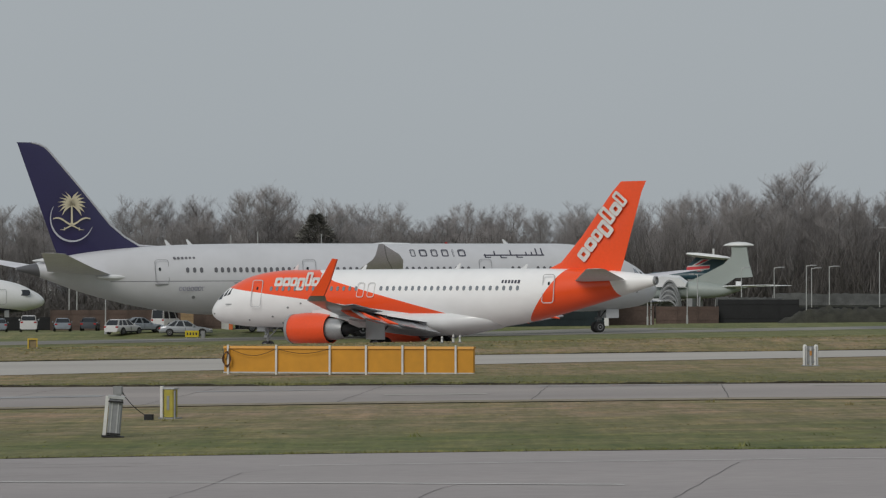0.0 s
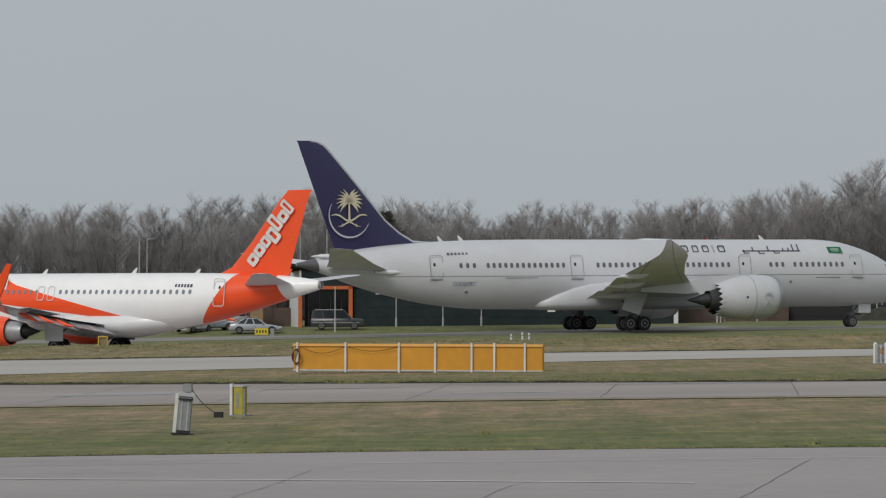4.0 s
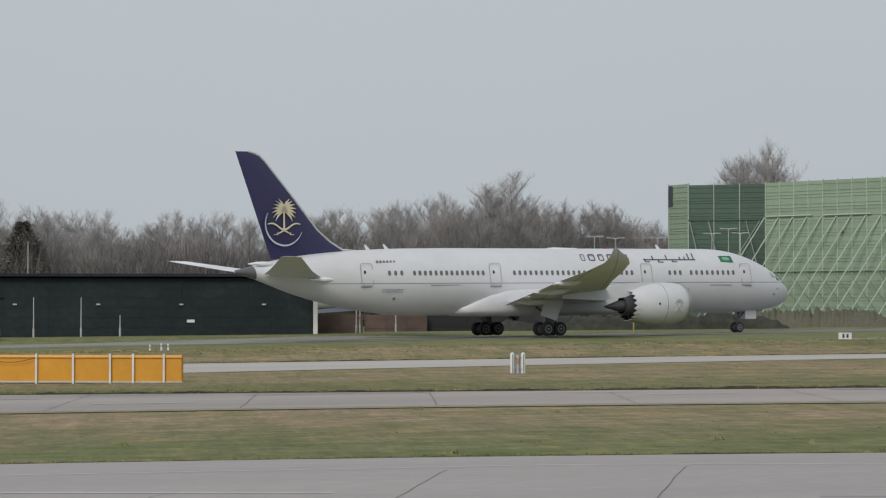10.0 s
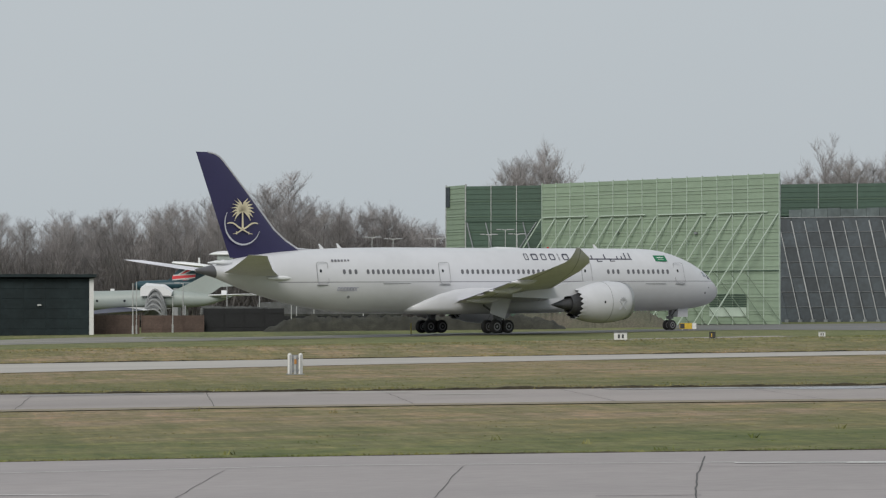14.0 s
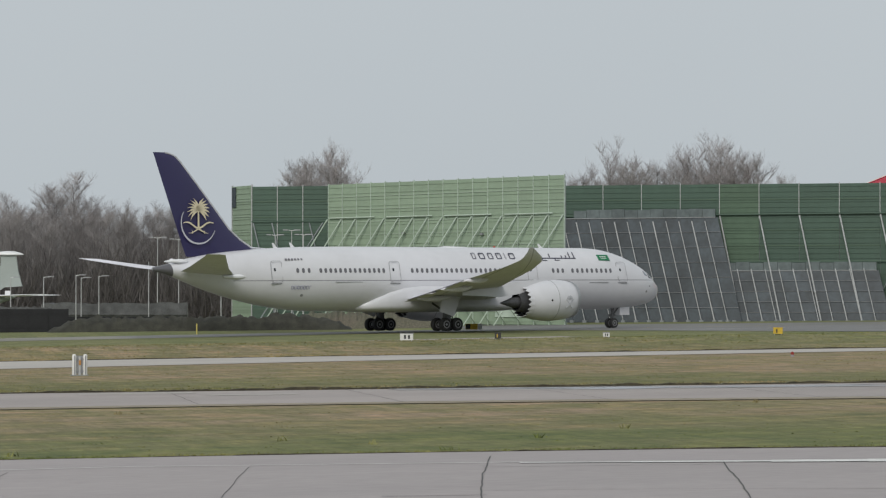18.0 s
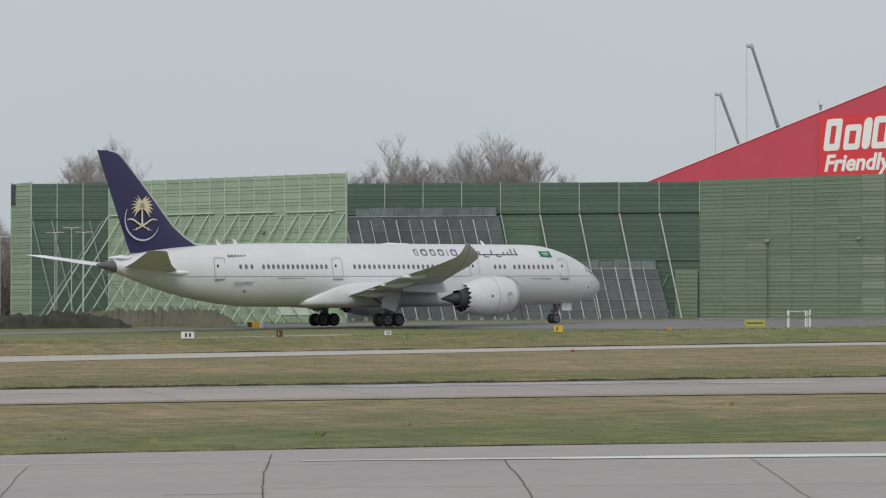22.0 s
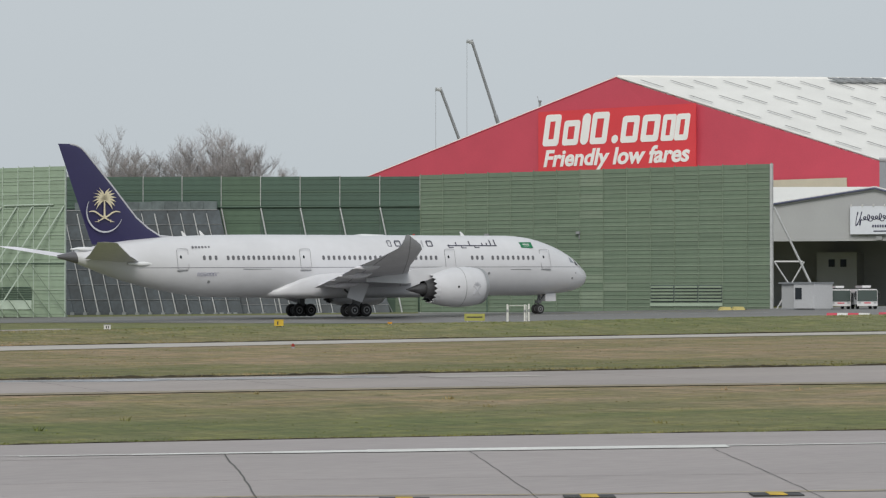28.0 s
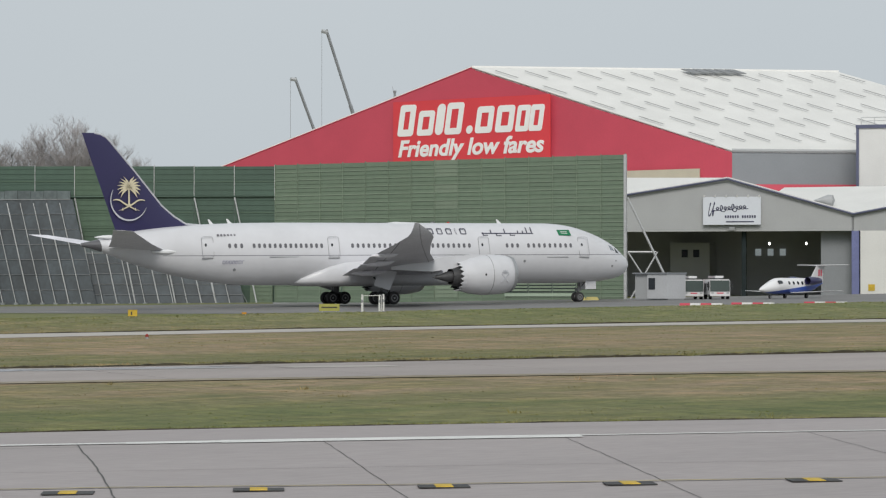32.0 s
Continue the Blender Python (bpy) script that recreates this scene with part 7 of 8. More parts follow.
    for s in (-0.5, 0.5):
        part("leg", Geo().tube((s, 0, -0.05), (s, 0, 0.15), 0.04, n=6), GALV, t)
    p = spot(9.38, 300)
    t = thing("marker_post", "thin yellow marker post", "post", "marker posts", "", Matrix.Translation(p))
    part("post", Geo().tube((0, 0, 0), (0, 0, 1.15), 0.07, n=8), mat("straw yellow paint", (0.55, 0.46, 0.12), 0.6), t)
    part("foot", Geo().tube((0, 0, 0), (0, 0, 0.06), 0.12, n=8), DULL, t)
    # red and white barriers
    for b0 in (31.3, 32.3, 33.7):
        a, c = spot(b0, 261), spot(b0 + 0.82, 259.5)
        m, ln = facing(a, c)
        t = thing("barrier", "low red and white plastic barrier", "barrier", "red and white barriers", "", m)
        part("foot", Geo().box(0, ln, -0.05, 0.3, -0.15, 0.06), DULL, t)
        for k in range(4):
            part("segment", Geo().loft([[(ln * k / 4 + 0.02, -0.1, 0), (ln * k / 4 + 0.02, 0.3, 0), (ln * k / 4 + 0.02, 0.2, 0.34), (ln * k / 4 + 0.02, 0.0, 0.34)], [(ln * (k + 1) / 4 - 0.02, -0.1, 0), (ln * (k + 1) / 4 - 0.02, 0.3, 0), (ln * (k + 1) / 4 - 0.02, 0.2, 0.34), (ln * (k + 1) / 4 - 0.02, 0.0, 0.34)]]), RED if k % 2 == 0 else CLAD_WHITE, t, "red segment" if k % 2 == 0 else "white segment")
    # low orange objects at the foot of the front wall
    CHOCK = mat("pale straw yellow paint", (0.5, 0.43, 0.16), 0.6, vary=0.15)
    for b0 in (29.35, 29.6):
        t = thing("chock", "low pale yellow chock by the wall", "chock", "yellow chocks", "", Matrix.Translation(spot(b0, 330)))
        part("block", Geo().loft([[(-0.8, -0.3, 0), (0.8, -0.3, 0), (0.8, 0.3, 0), (-0.8, 0.3, 0)], [(-0.6, -0.15, 0.4), (0.6, -0.15, 0.4), (0.6, 0.15, 0.4), (-0.6, 0.15, 0.4)]]), CHOCK, t)
        part("rope", Geo().tube((0.75, 0, 0.1), (1.1, 0, 0.05), 0.04, n=6), RUBBER, t)


make_field_boxes()


# ---- vehicles ----
CAR_SILVER = mat("silver car paint", (0.38, 0.4, 0.43), 0.25, 0.3, vary=0.04)
CAR_GREY = mat("grey car paint", (0.26, 0.29, 0.33), 0.25, 0.3, vary=0.04)
CAR_WHITE = mat("white car paint", (0.6, 0.6, 0.61), 0.3, vary=0.03)
CAR_DARK = mat("dark car paint", (0.06, 0.065, 0.075), 0.25, 0.2, vary=0.04)
LAMP_RED = mat("red lamp glass", (0.4, 0.02, 0.02), 0.2)


def make_car(kind, paint, label, m, length=4.7, height=1.46, category="car"):
    """A parked vehicle: a rounded hull along its length, a tapering glass house with pillars and a roof, wheels, lamps."""
    t = thing("car" if category == "car" else category.replace(" ", "_"), label, category, "parked vehicles", "", m)
    L, w = length / 2, 0.9
    belt = {"suv": 1.14, "van": 1.18}.get(kind, 0.93)
    hull = {"saloon": [(-L, 0.6, 0.84), (-L + 0.06, 0.82, 0.9), (-L + 0.2, 0.97, 0.94), (-L + 0.8, belt + 0.05, 1), (L - 1.65, belt, 1), (L - 0.75, 0.82, 0.98), (L - 0.25, 0.7, 0.92), (L - 0.05, 0.56, 0.82), (L, 0.46, 0.76)],
            "estate": [(-L, 0.62, 0.86), (-L + 0.06, 0.9, 0.92), (-L + 0.2, belt, 0.96), (L - 1.5, belt, 1), (L - 0.65, 0.84, 0.98), (L - 0.2, 0.72, 0.92), (L - 0.03, 0.58, 0.84), (L, 0.48, 0.78)],
            "suv": [(-L, 0.75, 0.9), (-L + 0.04, 1.05, 0.95), (-L + 0.1, belt, 0.98), (L - 1.3, belt, 1), (L - 0.3, 1.06, 0.98), (L - 0.05, 0.95, 0.93), (L, 0.7, 0.9)],
            "van": [(-L, 0.7, 0.95), (-L + 0.04, belt, 0.98), (L - 0.9, belt, 1), (L - 0.3, 0.98, 0.96), (L - 0.04, 0.8, 0.9), (L, 0.6, 0.86)]}[kind]
    base, top = {"saloon": ((-L + 0.6, L - 1.5), (-L + 1.45, L - 2.35)), "estate": ((-L + 0.14, L - 1.45), (-L + 0.55, L - 2.25)), "suv": ((-L + 0.07, L - 1.25), (-L + 0.2, L - 1.95)), "van": ((-L + 0.04, L - 0.75), (-L + 0.1, L - 1.6))}[kind]
    rings = []
    for x, z, k in hull:
        y = w * k
        half = [(-y * 0.84, 0.27), (-y * 0.97, 0.36), (-y, 0.52), (-y * 0.985, z - 0.14 if z > 0.75 else z * 0.8), (-y * 0.93, z - 0.04), (-y * 0.8, z)]
        rings.append([(x, a, b) for a, b in half] + [(x, -a, b) for a, b in half[::-1]])
    part("body", Geo().loft(rings), paint, t, "painted body", True)

    def ring(x0, x1, y, z, c):
        return [(x0 + c, -y, z), (x1 - c, -y, z), (x1, -y + c, z), (x1, y - c, z), (x1 - c, y, z), (x0 + c, y, z), (x0, y - c, z), (x0, -y + c, z)]
    yb, yt = w * 0.83, w * (0.78 if kind == "van" else 0.68)
    part("glass_house", Geo().loft([ring(base[0], base[1], yb, belt - 0.03, 0.08), ring(top[0], top[1], yt, height - 0.05, 0.1)]), GLASS, t, "dark window band")
    part("roof", Geo().loft([ring(top[0] - 0.05, top[1] + 0.06, yt + 0.02, height - 0.08, 0.12), ring(top[0] + 0.05, top[1] - 0.08, yt - 0.05, height - 0.02, 0.12), ring(top[0] + 0.25, top[1] - 0.3, yt - 0.2, height, 0.1)]), paint, t, "painted roof", True)
    for s in (-1, 1):
        for f, wide in ((0.02, 0.12), (0.3, 0.07), (0.62, 0.07), (0.98, 0.07)):
            xb, xt = base[0] + (base[1] - base[0]) * f, top[0] + (top[1] - top[0]) * f
            part("window_pillar", Geo().loft([[(xb - wide, s * (yb + 0.012), belt - 0.02), (xb + wide, s * (yb + 0.012), belt - 0.02), (xb + wide, s * (yb - 0.03), belt - 0.02), (xb - wide, s * (yb - 0.03), belt - 0.02)], [(xt - wide * 0.8, s * (yt + 0.012), height - 0.06), (xt + wide * 0.8, s * (yt + 0.012), height - 0.06), (xt + wide * 0.8, s * (yt - 0.03), height - 0.06), (xt - wide * 0.8, s * (yt - 0.03), height - 0.06)]]), paint, t)
        part("sill", Geo().box(-L * 0.55, L * 0.5, s * w * 0.95 - 0.03, s * w * 0.95 + 0.03, 0.24, 0.36), RUBBER, t)
        part("handle", Geo().box(-0.3, -0.1, s * w - 0.01, s * w + 0.02, belt - 0.18, belt - 0.14), HUB, t)
        part("door_gap", Geo().box(-0.02, 0.01, s * w - 0.02, s * w + 0.004, 0.4, belt - 0.12), DARK, t)
        part("mirror", Geo().box(base[1] - 0.45, base[1] - 0.27, s * (w + 0.07) - 0.08, s * (w + 0.07) + 0.08, belt - 0.02, belt + 0.13, cut=0.04), paint, t)
        part("head_lamp", Geo().box(L - 0.32, L - 0.02, s * w * 0.72 - 0.16, s * w * 0.72 + 0.16, 0.58, 0.7, cut=0.05), CAR_WHITE, t)
        part("tail_lamp", Geo().box(-L - 0.01, -L + 0.22, s * w * 0.76 - 0.14, s * w * 0.76 + 0.14, belt - 0.26, belt - 0.1, cut=0.04), LAMP_RED, t)
    if kind == "suv":
        for s in (-1, 1):
            part("waist_line", Geo().box(-L * 0.95, L * 0.8, s * w - 0.02, s * w + 0.015, 0.66, 0.72), CAR_SILVER, t, "pale waist line")
            part("roof_rail", Geo().box(top[0] + 0.2, top[1] - 0.2, s * yt * 0.9 - 0.03, s * yt * 0.9 + 0.03, height - 0.02, height + 0.05), CAR_SILVER, t, "silver roof rail")
    r = 0.39 if kind == "suv" else 0.33
    for x in (L * 0.62, -L * 0.6):
        for s in (-1, 1):
            part("arch", Geo().loft([[(x + (r + 0.07) * math.cos(a), s * y, r + (r + 0.07) * math.sin(a)) for a in [math.pi * i / 10 for i in range(11)]] for y in (w - 0.25, w + 0.008)]), RUBBER, t)
            wheel(t, x, s * (w - 0.09), r, 0.22)
    return t


def make_vehicles():
    def at(bearing, reach, turn):
        return Matrix.Translation(spot(bearing, reach)) @ pose(0, 0, 0, 0, 0, turn)
    make_car("saloon", CAR_SILVER, "silver saloon car parked on the grass edge", at(-5.0, 288, 4), 5.2, 1.5)
    make_car("estate", CAR_WHITE, "white car parked nose in beside another", at(-6.2, 291, 62), 4.5, 1.5)
    make_car("saloon", CAR_GREY, "grey blue saloon car parked at an angle", at(-5.84, 293, 22), 4.8, 1.5)
    make_car("suv", mat("dark grey metallic paint", (0.06, 0.06, 0.066), 0.25, 0.3, vary=0.04), "dark off road car before the orange doorway", at(-3.4, 291, 3), 5.3, 1.95)
    make_car("van", CAR_WHITE, "white van parked by the fence", at(-8.02, 306, 97), 3.9, 1.7, "van")
    make_car("estate", CAR_GREY, "grey car parked by the fence", at(-7.38, 307, 99), 4.2, 1.4)
    make_car("estate", CAR_DARK, "dark car parked by the fence", at(-6.85, 309, 92), 4.2, 1.4)
    make_car("estate", CAR_GREY, "grey car parked in the row", at(-8.6, 309, 100), 4.2, 1.4)
    make_car("estate", CAR_SILVER, "silver car parked in the row", at(-9.0, 309, 99), 4.2, 1.4)
    make_car("estate", CAR_DARK, "dark car parked in the row", at(-9.4, 309, 99), 4.2, 1.4)
    make_car("suv", CAR_WHITE, "white car parked in the row", at(-9.95, 310, 100), 4.3, 1.55)
    make_car("van", CAR_WHITE, "white van standing behind the cars", at(-5.3, 318, 60), 4.8, 2.15, "van")
    t = thing("timber_crate", "tan timber crate stack by the brown fence", "crate", "", "", at(-4.98, 315, 6))
    CRATE = mat("tan raw timber", (0.36, 0.25, 0.14), 0.8, vary=0.15, scale=5)
    part("box", Geo().box(-0.65, 0.65, -0.6, 0.6, 0.12, 2.6), CRATE, t, "tan boarded box")
    for k in range(6):
        part("board", Geo().box(-0.68, 0.68, -0.66, -0.6, 0.15 + 0.41 * k, 0.52 + 0.41 * k), CRATE, t)
    part("pallet", Geo().box(-0.7, 0.7, -0.65, 0.65, -0.1, 0.12), BARK, t, "weathered pallet")
    # two airfield service trucks
    SCREEN_TINT = mat("green tinted windscreen", (0.06, 0.08, 0.075), 0.15, vary=0.05)
    for b0, reach, turn in ((31.5, 328, -112), (32.02, 326, -114)):
        t = thing("service_truck", "white service truck with a wide dark windscreen", "truck", "service trucks", "", at(b0, reach, turn) @ Matrix.Diagonal((0.88, 0.88, 0.86, 1)))
        sect = ((-1.3, 0.6), (1.3, 0.6), (1.3, 2.35), (1.15, 2.55), (-1.15, 2.55), (-1.3, 2.35))
        part("body", Geo().loft([[(x, y * k, z) for y, z in sect] for x, k in ((-3.8, 1), (-1.5, 1), (2.7, 1), (2.86, 0.97))]), CAR_WHITE, t, "white body", True)
        part("windscreen", Geo().box(2.8, 2.93, -1.22, 1.22, 1.0, 2.4, cut=0.05), SCREEN_TINT, t, "wide dark windscreen")
        for s in (-1, 1):
            part("side_window", Geo().box(1.3, 2.7, s * 1.31 - 0.02, s * 1.31 + 0.02, 1.2, 2.25), GLASS, t, "dark side window")
            part("locker_door", Geo().box(-3.4, 0.9, s * 1.31 - 0.02, s * 1.31 + 0.02, 0.9, 2.1), CLAD_GREY, t, "grey locker shutter")
            part("headlamp", Geo().box(2.84, 2.95, s * 0.95 - 0.16, s * 0.95 + 0.16, 0.72, 0.92), HUB, t)
            part("mirror", Geo().box(2.7, 2.8, s * 1.5 - 0.1, s * 1.5 + 0.1, 1.5, 2.0), DARK, t)
        part("front_mark", Geo().box(2.84, 2.9, -0.4, 0.45, 0.72, 0.86), RED, t, "red mark on the front")
        part("bumper", Geo().box(2.7, 2.98, -1.25, 1.25, 0.4, 0.66), CAR_WHITE, t, "white bumper")
        part("boom", Geo().box(-3.9, 2.2, -0.55, 0.55, 2.72, 3.0, cut=0.1), CAR_WHITE, t, "white roof boom")
        part("boom_rest", Geo().box(-3.5, -3.2, -0.4, 0.4, 2.5, 2.72).box(1.2, 1.5, -0.4, 0.4, 2.5, 2.72), DULL, t)
        for x in (1.9, -2.4):
            for s in (-1, 1):
                wheel(t, x, s * 1.1, 0.5, 0.35)
    # site cabin
    m, ln = facing(spot(30.44, 324), spot(31.08, 321))
    t = thing("site_cabin", "grey and white flat roofed site cabin", "cabin", "", "", m)
    part("wall", Geo().box(0, ln * 0.4, 0, 3, 0.2, 2.9), CLAD_GREY, t, "grey end wall")
    part("wall", Geo().box(ln * 0.4, ln, -0.2, 3, 0.2, 2.9), mat("pale grey cabin sheet", (0.47, 0.48, 0.5), 0.55, vary=0.06, scale=2), t, "pale front wall")
    part("window", Geo().box(ln * 0.45, ln * 0.64, -0.25, -0.18, 1.2, 2.45), GLASS, t, "dark window")
    part("roof", Geo().box(-0.15, ln + 0.1, -0.35, 3.1, 2.9, 3.05), CLAD_MID, t, "grey roof")
    part("skid", Geo().box(0, ln, 0, 2.8, -0.15, 0.2), DULL, t)


make_vehicles()


# ---- the small jet before the open hangar ----
def make_bizjet():
    BLUE = mat("blue and white jet skin", (0.72, 0.72, 0.73), 0.3, vary=0.03, coat=0.3)
    painted(BLUE, (0.02, 0.07, 0.36), lambda c, x, y, z: c("LESS_THAN", z, c("ADD", 1.2, c("MULTIPLY", x, -0.1))))
    a = spot(33.46, 324)
    t = thing("business_jet", "small white and blue business jet with a high tail", "aircraft", "", "", Matrix.Translation(a) @ pose(0, 0, 0, 0, 0, 203))
    rows = [(6.2, 0.95, 0.03, 0.03), (5.7, 1.0, 0.3, 0.28), (4.5, 1.15, 0.62, 0.6), (3.2, 1.35, 0.8, 0.84), (1.5, 1.38, 0.84, 0.88), (-1.8, 1.38, 0.84, 0.88), (-3.8, 1.5, 0.6, 0.68), (-6.0, 1.8, 0.15, 0.22)]
    part("fuselage", Geo().loft([oval(*r, n=28) for r in smooth_rows(rows, 0.5)]), BLUE, t, "white fuselage with a blue belly", True)
    for s in (-1, 1):
        part("wing", blade([((1.0, s * 0.5, 0.62), (-1.7, s * 0.5, 0.58), 0.18), ((0.1, s * 6.1, 0.86), (-1.0, s * 6.1, 0.84), 0.07)]), CAR_WHITE, t, "white wing", True)
        part("tailplane", blade([((-5.0, 0, 3.65), (-6.7, 0, 3.65), 0.17), ((-5.8, s * 3.1, 3.72), (-6.9, s * 3.1, 3.72), 0.1)]), CAR_WHITE, t, "white tailplane", True)
        part("engine", spin([(-1.4, 0.34), (-1.3, 0.4), (-2.2, 0.46), (-3.4, 0.36), (-3.9, 0.24)], 18), mat("navy nacelle", (0.03, 0.05, 0.16), 0.3) if s < 0 else NAVY, t, "dark blue engine", True, pose(0, s * 1.25, 1.95))
        for i in range(4):
            part("window", pill(0.34, 0.4), GLASS, t, "", False, on_body(rows, 1.6 - 0.85 * i, 1.7, s))
        part("cockpit_window", pill(0.9, 0.4), GLASS, t, "dark cockpit window", False, on_body(rows, 3.2, 1.78, s))
        wheel(t, -0.8, s * 1.4, 0.28, 0.2)
        part("gear_leg", Geo().tube((-0.8, s * 1.3, 0.3), (-0.8, s * 1.2, 0.8), 0.06, n=6), HUB, t)
    part("fin", Geo().loft([fin_ring(*r) for r in ((-2.6, -6.3, 1.9, 0.14), (-3.9, -6.3, 2.4, 0.13), (-5.0, -6.7, 3.7, 0.1))]), CAR_WHITE, t, "white fin with red marks", True)
    for s in (-1, 1):
        for k in range(2):
            part("fin_mark", Geo().box(-5.9 + 0.45 * k, -5.7 + 0.45 * k, s * 0.1 - 0.01, s * 0.1 + 0.03, 2.5, 3.2), RED, t, "red mark")
    wheel(t, 4.2, 0, 0.22, 0.16)
    part("gear_leg", Geo().tube((4.2, 0, 0.2), (4.2, 0, 1.0), 0.05, n=6), HUB, t)


make_bizjet()


# ---- preserved aircraft beyond the taxiway ----
def make_preserved():
    # white fuselage section with a navy keel
    PALE = mat("white section skin", (0.7, 0.71, 0.72), 0.4, vary=0.04, scale=1.5)
    painted(PALE, (0.03, 0.03, 0.07), lambda c, x, y, z: c("LESS_THAN", z, c("SUBTRACT", 2.55, c("MULTIPLY", c("POWER", c("ABSOLUTE", c("MULTIPLY", c("SUBTRACT", x, 12), 0.125)), 2.0), 0.9))))
    a, b = spot(-10.74, 395), spot(-7.72, 395)
    base = ground_z(a.x, a.y)
    a.z = b.z = base
    m, ln = facing(a, b)
    t = thing("fuselage_section", "cut white airliner fuselage section with a navy keel on stands", "aircraft section", "", "", m)
    rows = [(ln, 3.3, 0.1, 0.1), (ln - 0.5, 3.35, 0.75, 0.7), (ln - 1.6, 3.5, 1.35, 1.25), (ln - 3.4, 3.75, 1.95, 1.85), (ln - 6, 3.95, 2.3, 2.25), (ln - 8, 4.0, 2.35, 2.3), (0, 4.0, 2.35, 2.3)]
    part("fuselage", Geo().loft([oval(*r, n=36) for r in smooth_rows(rows, 0.6)]), PALE, t, "white fuselage skin", True)
    for s in (-1, 1):
        part("cockpit_window", pill(2.2, 0.85), GLASS, t, "dark cockpit window", False, on_body(rows, ln - 3.0, 4.45, s))
        for i in range(14):
            part("window", pill(0.25, 0.36), GLASS, t, "", False, on_body(rows, ln - 7.6 - 0.62 * i, 3.75, s))
        for x in (ln - 5.6, ln - 18):
            part("door_outline", outline(1.1, 2.0, 0.05), DULL, t, "door outline", False, on_body(rows, x, 3.9, s))
        mm = on_body(rows, ln - 15.8, 4.6, s)
        mm.translation.x = ln - 14.6 if s < 0 else ln - 8
        letters(t, "name_block", (0.8, 0.6, 0.6, 0.6, 0.4, 0.6, 0.6), (1, 0.75, 0.75, 0.75, 0.75, 0.75, 1), 0.95, 0.1, mm, NAVY, 0, "navy block standing for a name")
        part("crest_mark", Geo().box(-0.6, -0.2, 0, 0.9, 0, 0.02).box(0.2, 0.6, 0, 0.9, 0, 0.02), LINE_YELLOW, t, "yellow crest mark", False, mm @ pose(-1.5, 0, 0))
    for x in (2, ln * 0.5, ln - 5):
        part("stand", Geo().box(x - 0.3, x + 0.3, -1.2, 1.2, -0.5, 2.2), DULL, t, "steel stand")
    part("aerial", Geo().box(6, 6.5, -0.04, 0.04, 6.2, 6.6), PALE, t)
    # grey patrol aircraft with a podded fin
    GREY_SKIN = mat("pale grey green skin", (0.32, 0.36, 0.345), 0.5, vary=0.05, scale=1.5)
    a, b = spot(1.5, 366), spot(6.35, 360)
    a.z = b.z = min(a.z, b.z) + 0.6
    m, ln = facing(a, b)
    t = thing("patrol_aircraft", "preserved pale grey patrol aircraft with a podded fin", "aircraft", "", "", m)
    def loc(bearing, z, reach=361):
        p = m.inverted() @ spot(bearing, reach, z)
        return p.x, p.z
    rows = []
    for bearing, z, half in ((5.95, 4.92, 0.06), (5.69, 4.62, 0.42), (5.42, 4.46, 0.74), (5.09, 4.5, 0.98), (4.55, 4.56, 1.06), (3.9, 4.45, 1.14), (3.25, 4.32, 1.2), (0.9, 4.2, 1.2), (0.3, 4.1, 0.8), (0.05, 4.0, 0.15)):
        x, z = loc(bearing, z, 362)
        rows.append((x, z, half, half))
    part("fuselage", Geo().loft([oval(*r, n=30) for r in smooth_rows(rows, 0.8)]), GREY_SKIN, t, "pale grey fuselage", True)
    f = [loc(*q) for q in ((4.72, 5.4), (4.77, 5.6), (5.1, 6.55), (5.47, 7.73), (5.62, 8.7), (5.62, 9.8), (5.92, 9.8), (5.96, 7.94), (6.04, 6.14), (5.69, 6.0), (5.5, 5.2), (5.2, 4.9))]
    part("fin", Geo().loft([[(x, -0.18, z) for x, z in f], [(x, 0.18, z) for x, z in f]]), GREY_SKIN, t, "grey fin with a long dorsal fillet")
    px, pz = loc(5.76, 9.98)
    part("fin_pod", Geo().loft([[(px + u, r * 0.8 * math.cos(k * math.pi / 8), pz + (0.62 if k < 8 else 0.2) * r * math.sin(k * math.pi / 8)) for k in range(16)] for u, r in ((-1.9, 0.05), (-1.6, 0.3), (-0.9, 0.6), (0, 0.72), (0.9, 0.62), (1.6, 0.32), (1.9, 0.05))]), PALE, t, "pale flat pod on the fin", True)
    (sx0, sz1), (sx1, sz0) = loc(5.71, 5.59), loc(5.83, 4.69)
    part("strake", Geo().box(sx0, sx1, -0.5, -0.35, sz0, sz1, cut=0.03), PALE, t, "pale strake")
    (x0, z0), (x1, z1) = loc(5.85, 4.95), loc(6.7, 5.1)
    (wx, wz), (vx, vz) = loc(4.06, 3.36, 358), loc(3.0, 2.72, 352)
    for s in (-1, 1):
        part("tailplane", blade([((x0 - 2.6, s * 0.4, z0), (x0 + 0.6, s * 0.4, z0), 0.3), ((x1 - 1.6, s * 5.5, z1), (x1, s * 5.5, z1), 0.12)]), PALE, t, "pale tailplane", True)
        part("wing", blade([((wx - 4.0, s * 1.0, wz), (wx + 3.5, s * 1.0, wz), 0.36), ((vx - 1.5, s * 11.0, vz), (vx + 1.2, s * 11.0, vz), 0.16)]), PALE, t, "pale wing", True)
        for bearing in (2.1, 2.68, 3.25, 3.8):
            wpx, wpz = loc(bearing, 4.3, 361)
            part("window", pill(0.3, 0.3), GLASS, t, "", False, on_body(rows, wpx, wpz, s))
        for bearing in (2.2, 5.0):
            x, z = loc(bearing, 3.7)
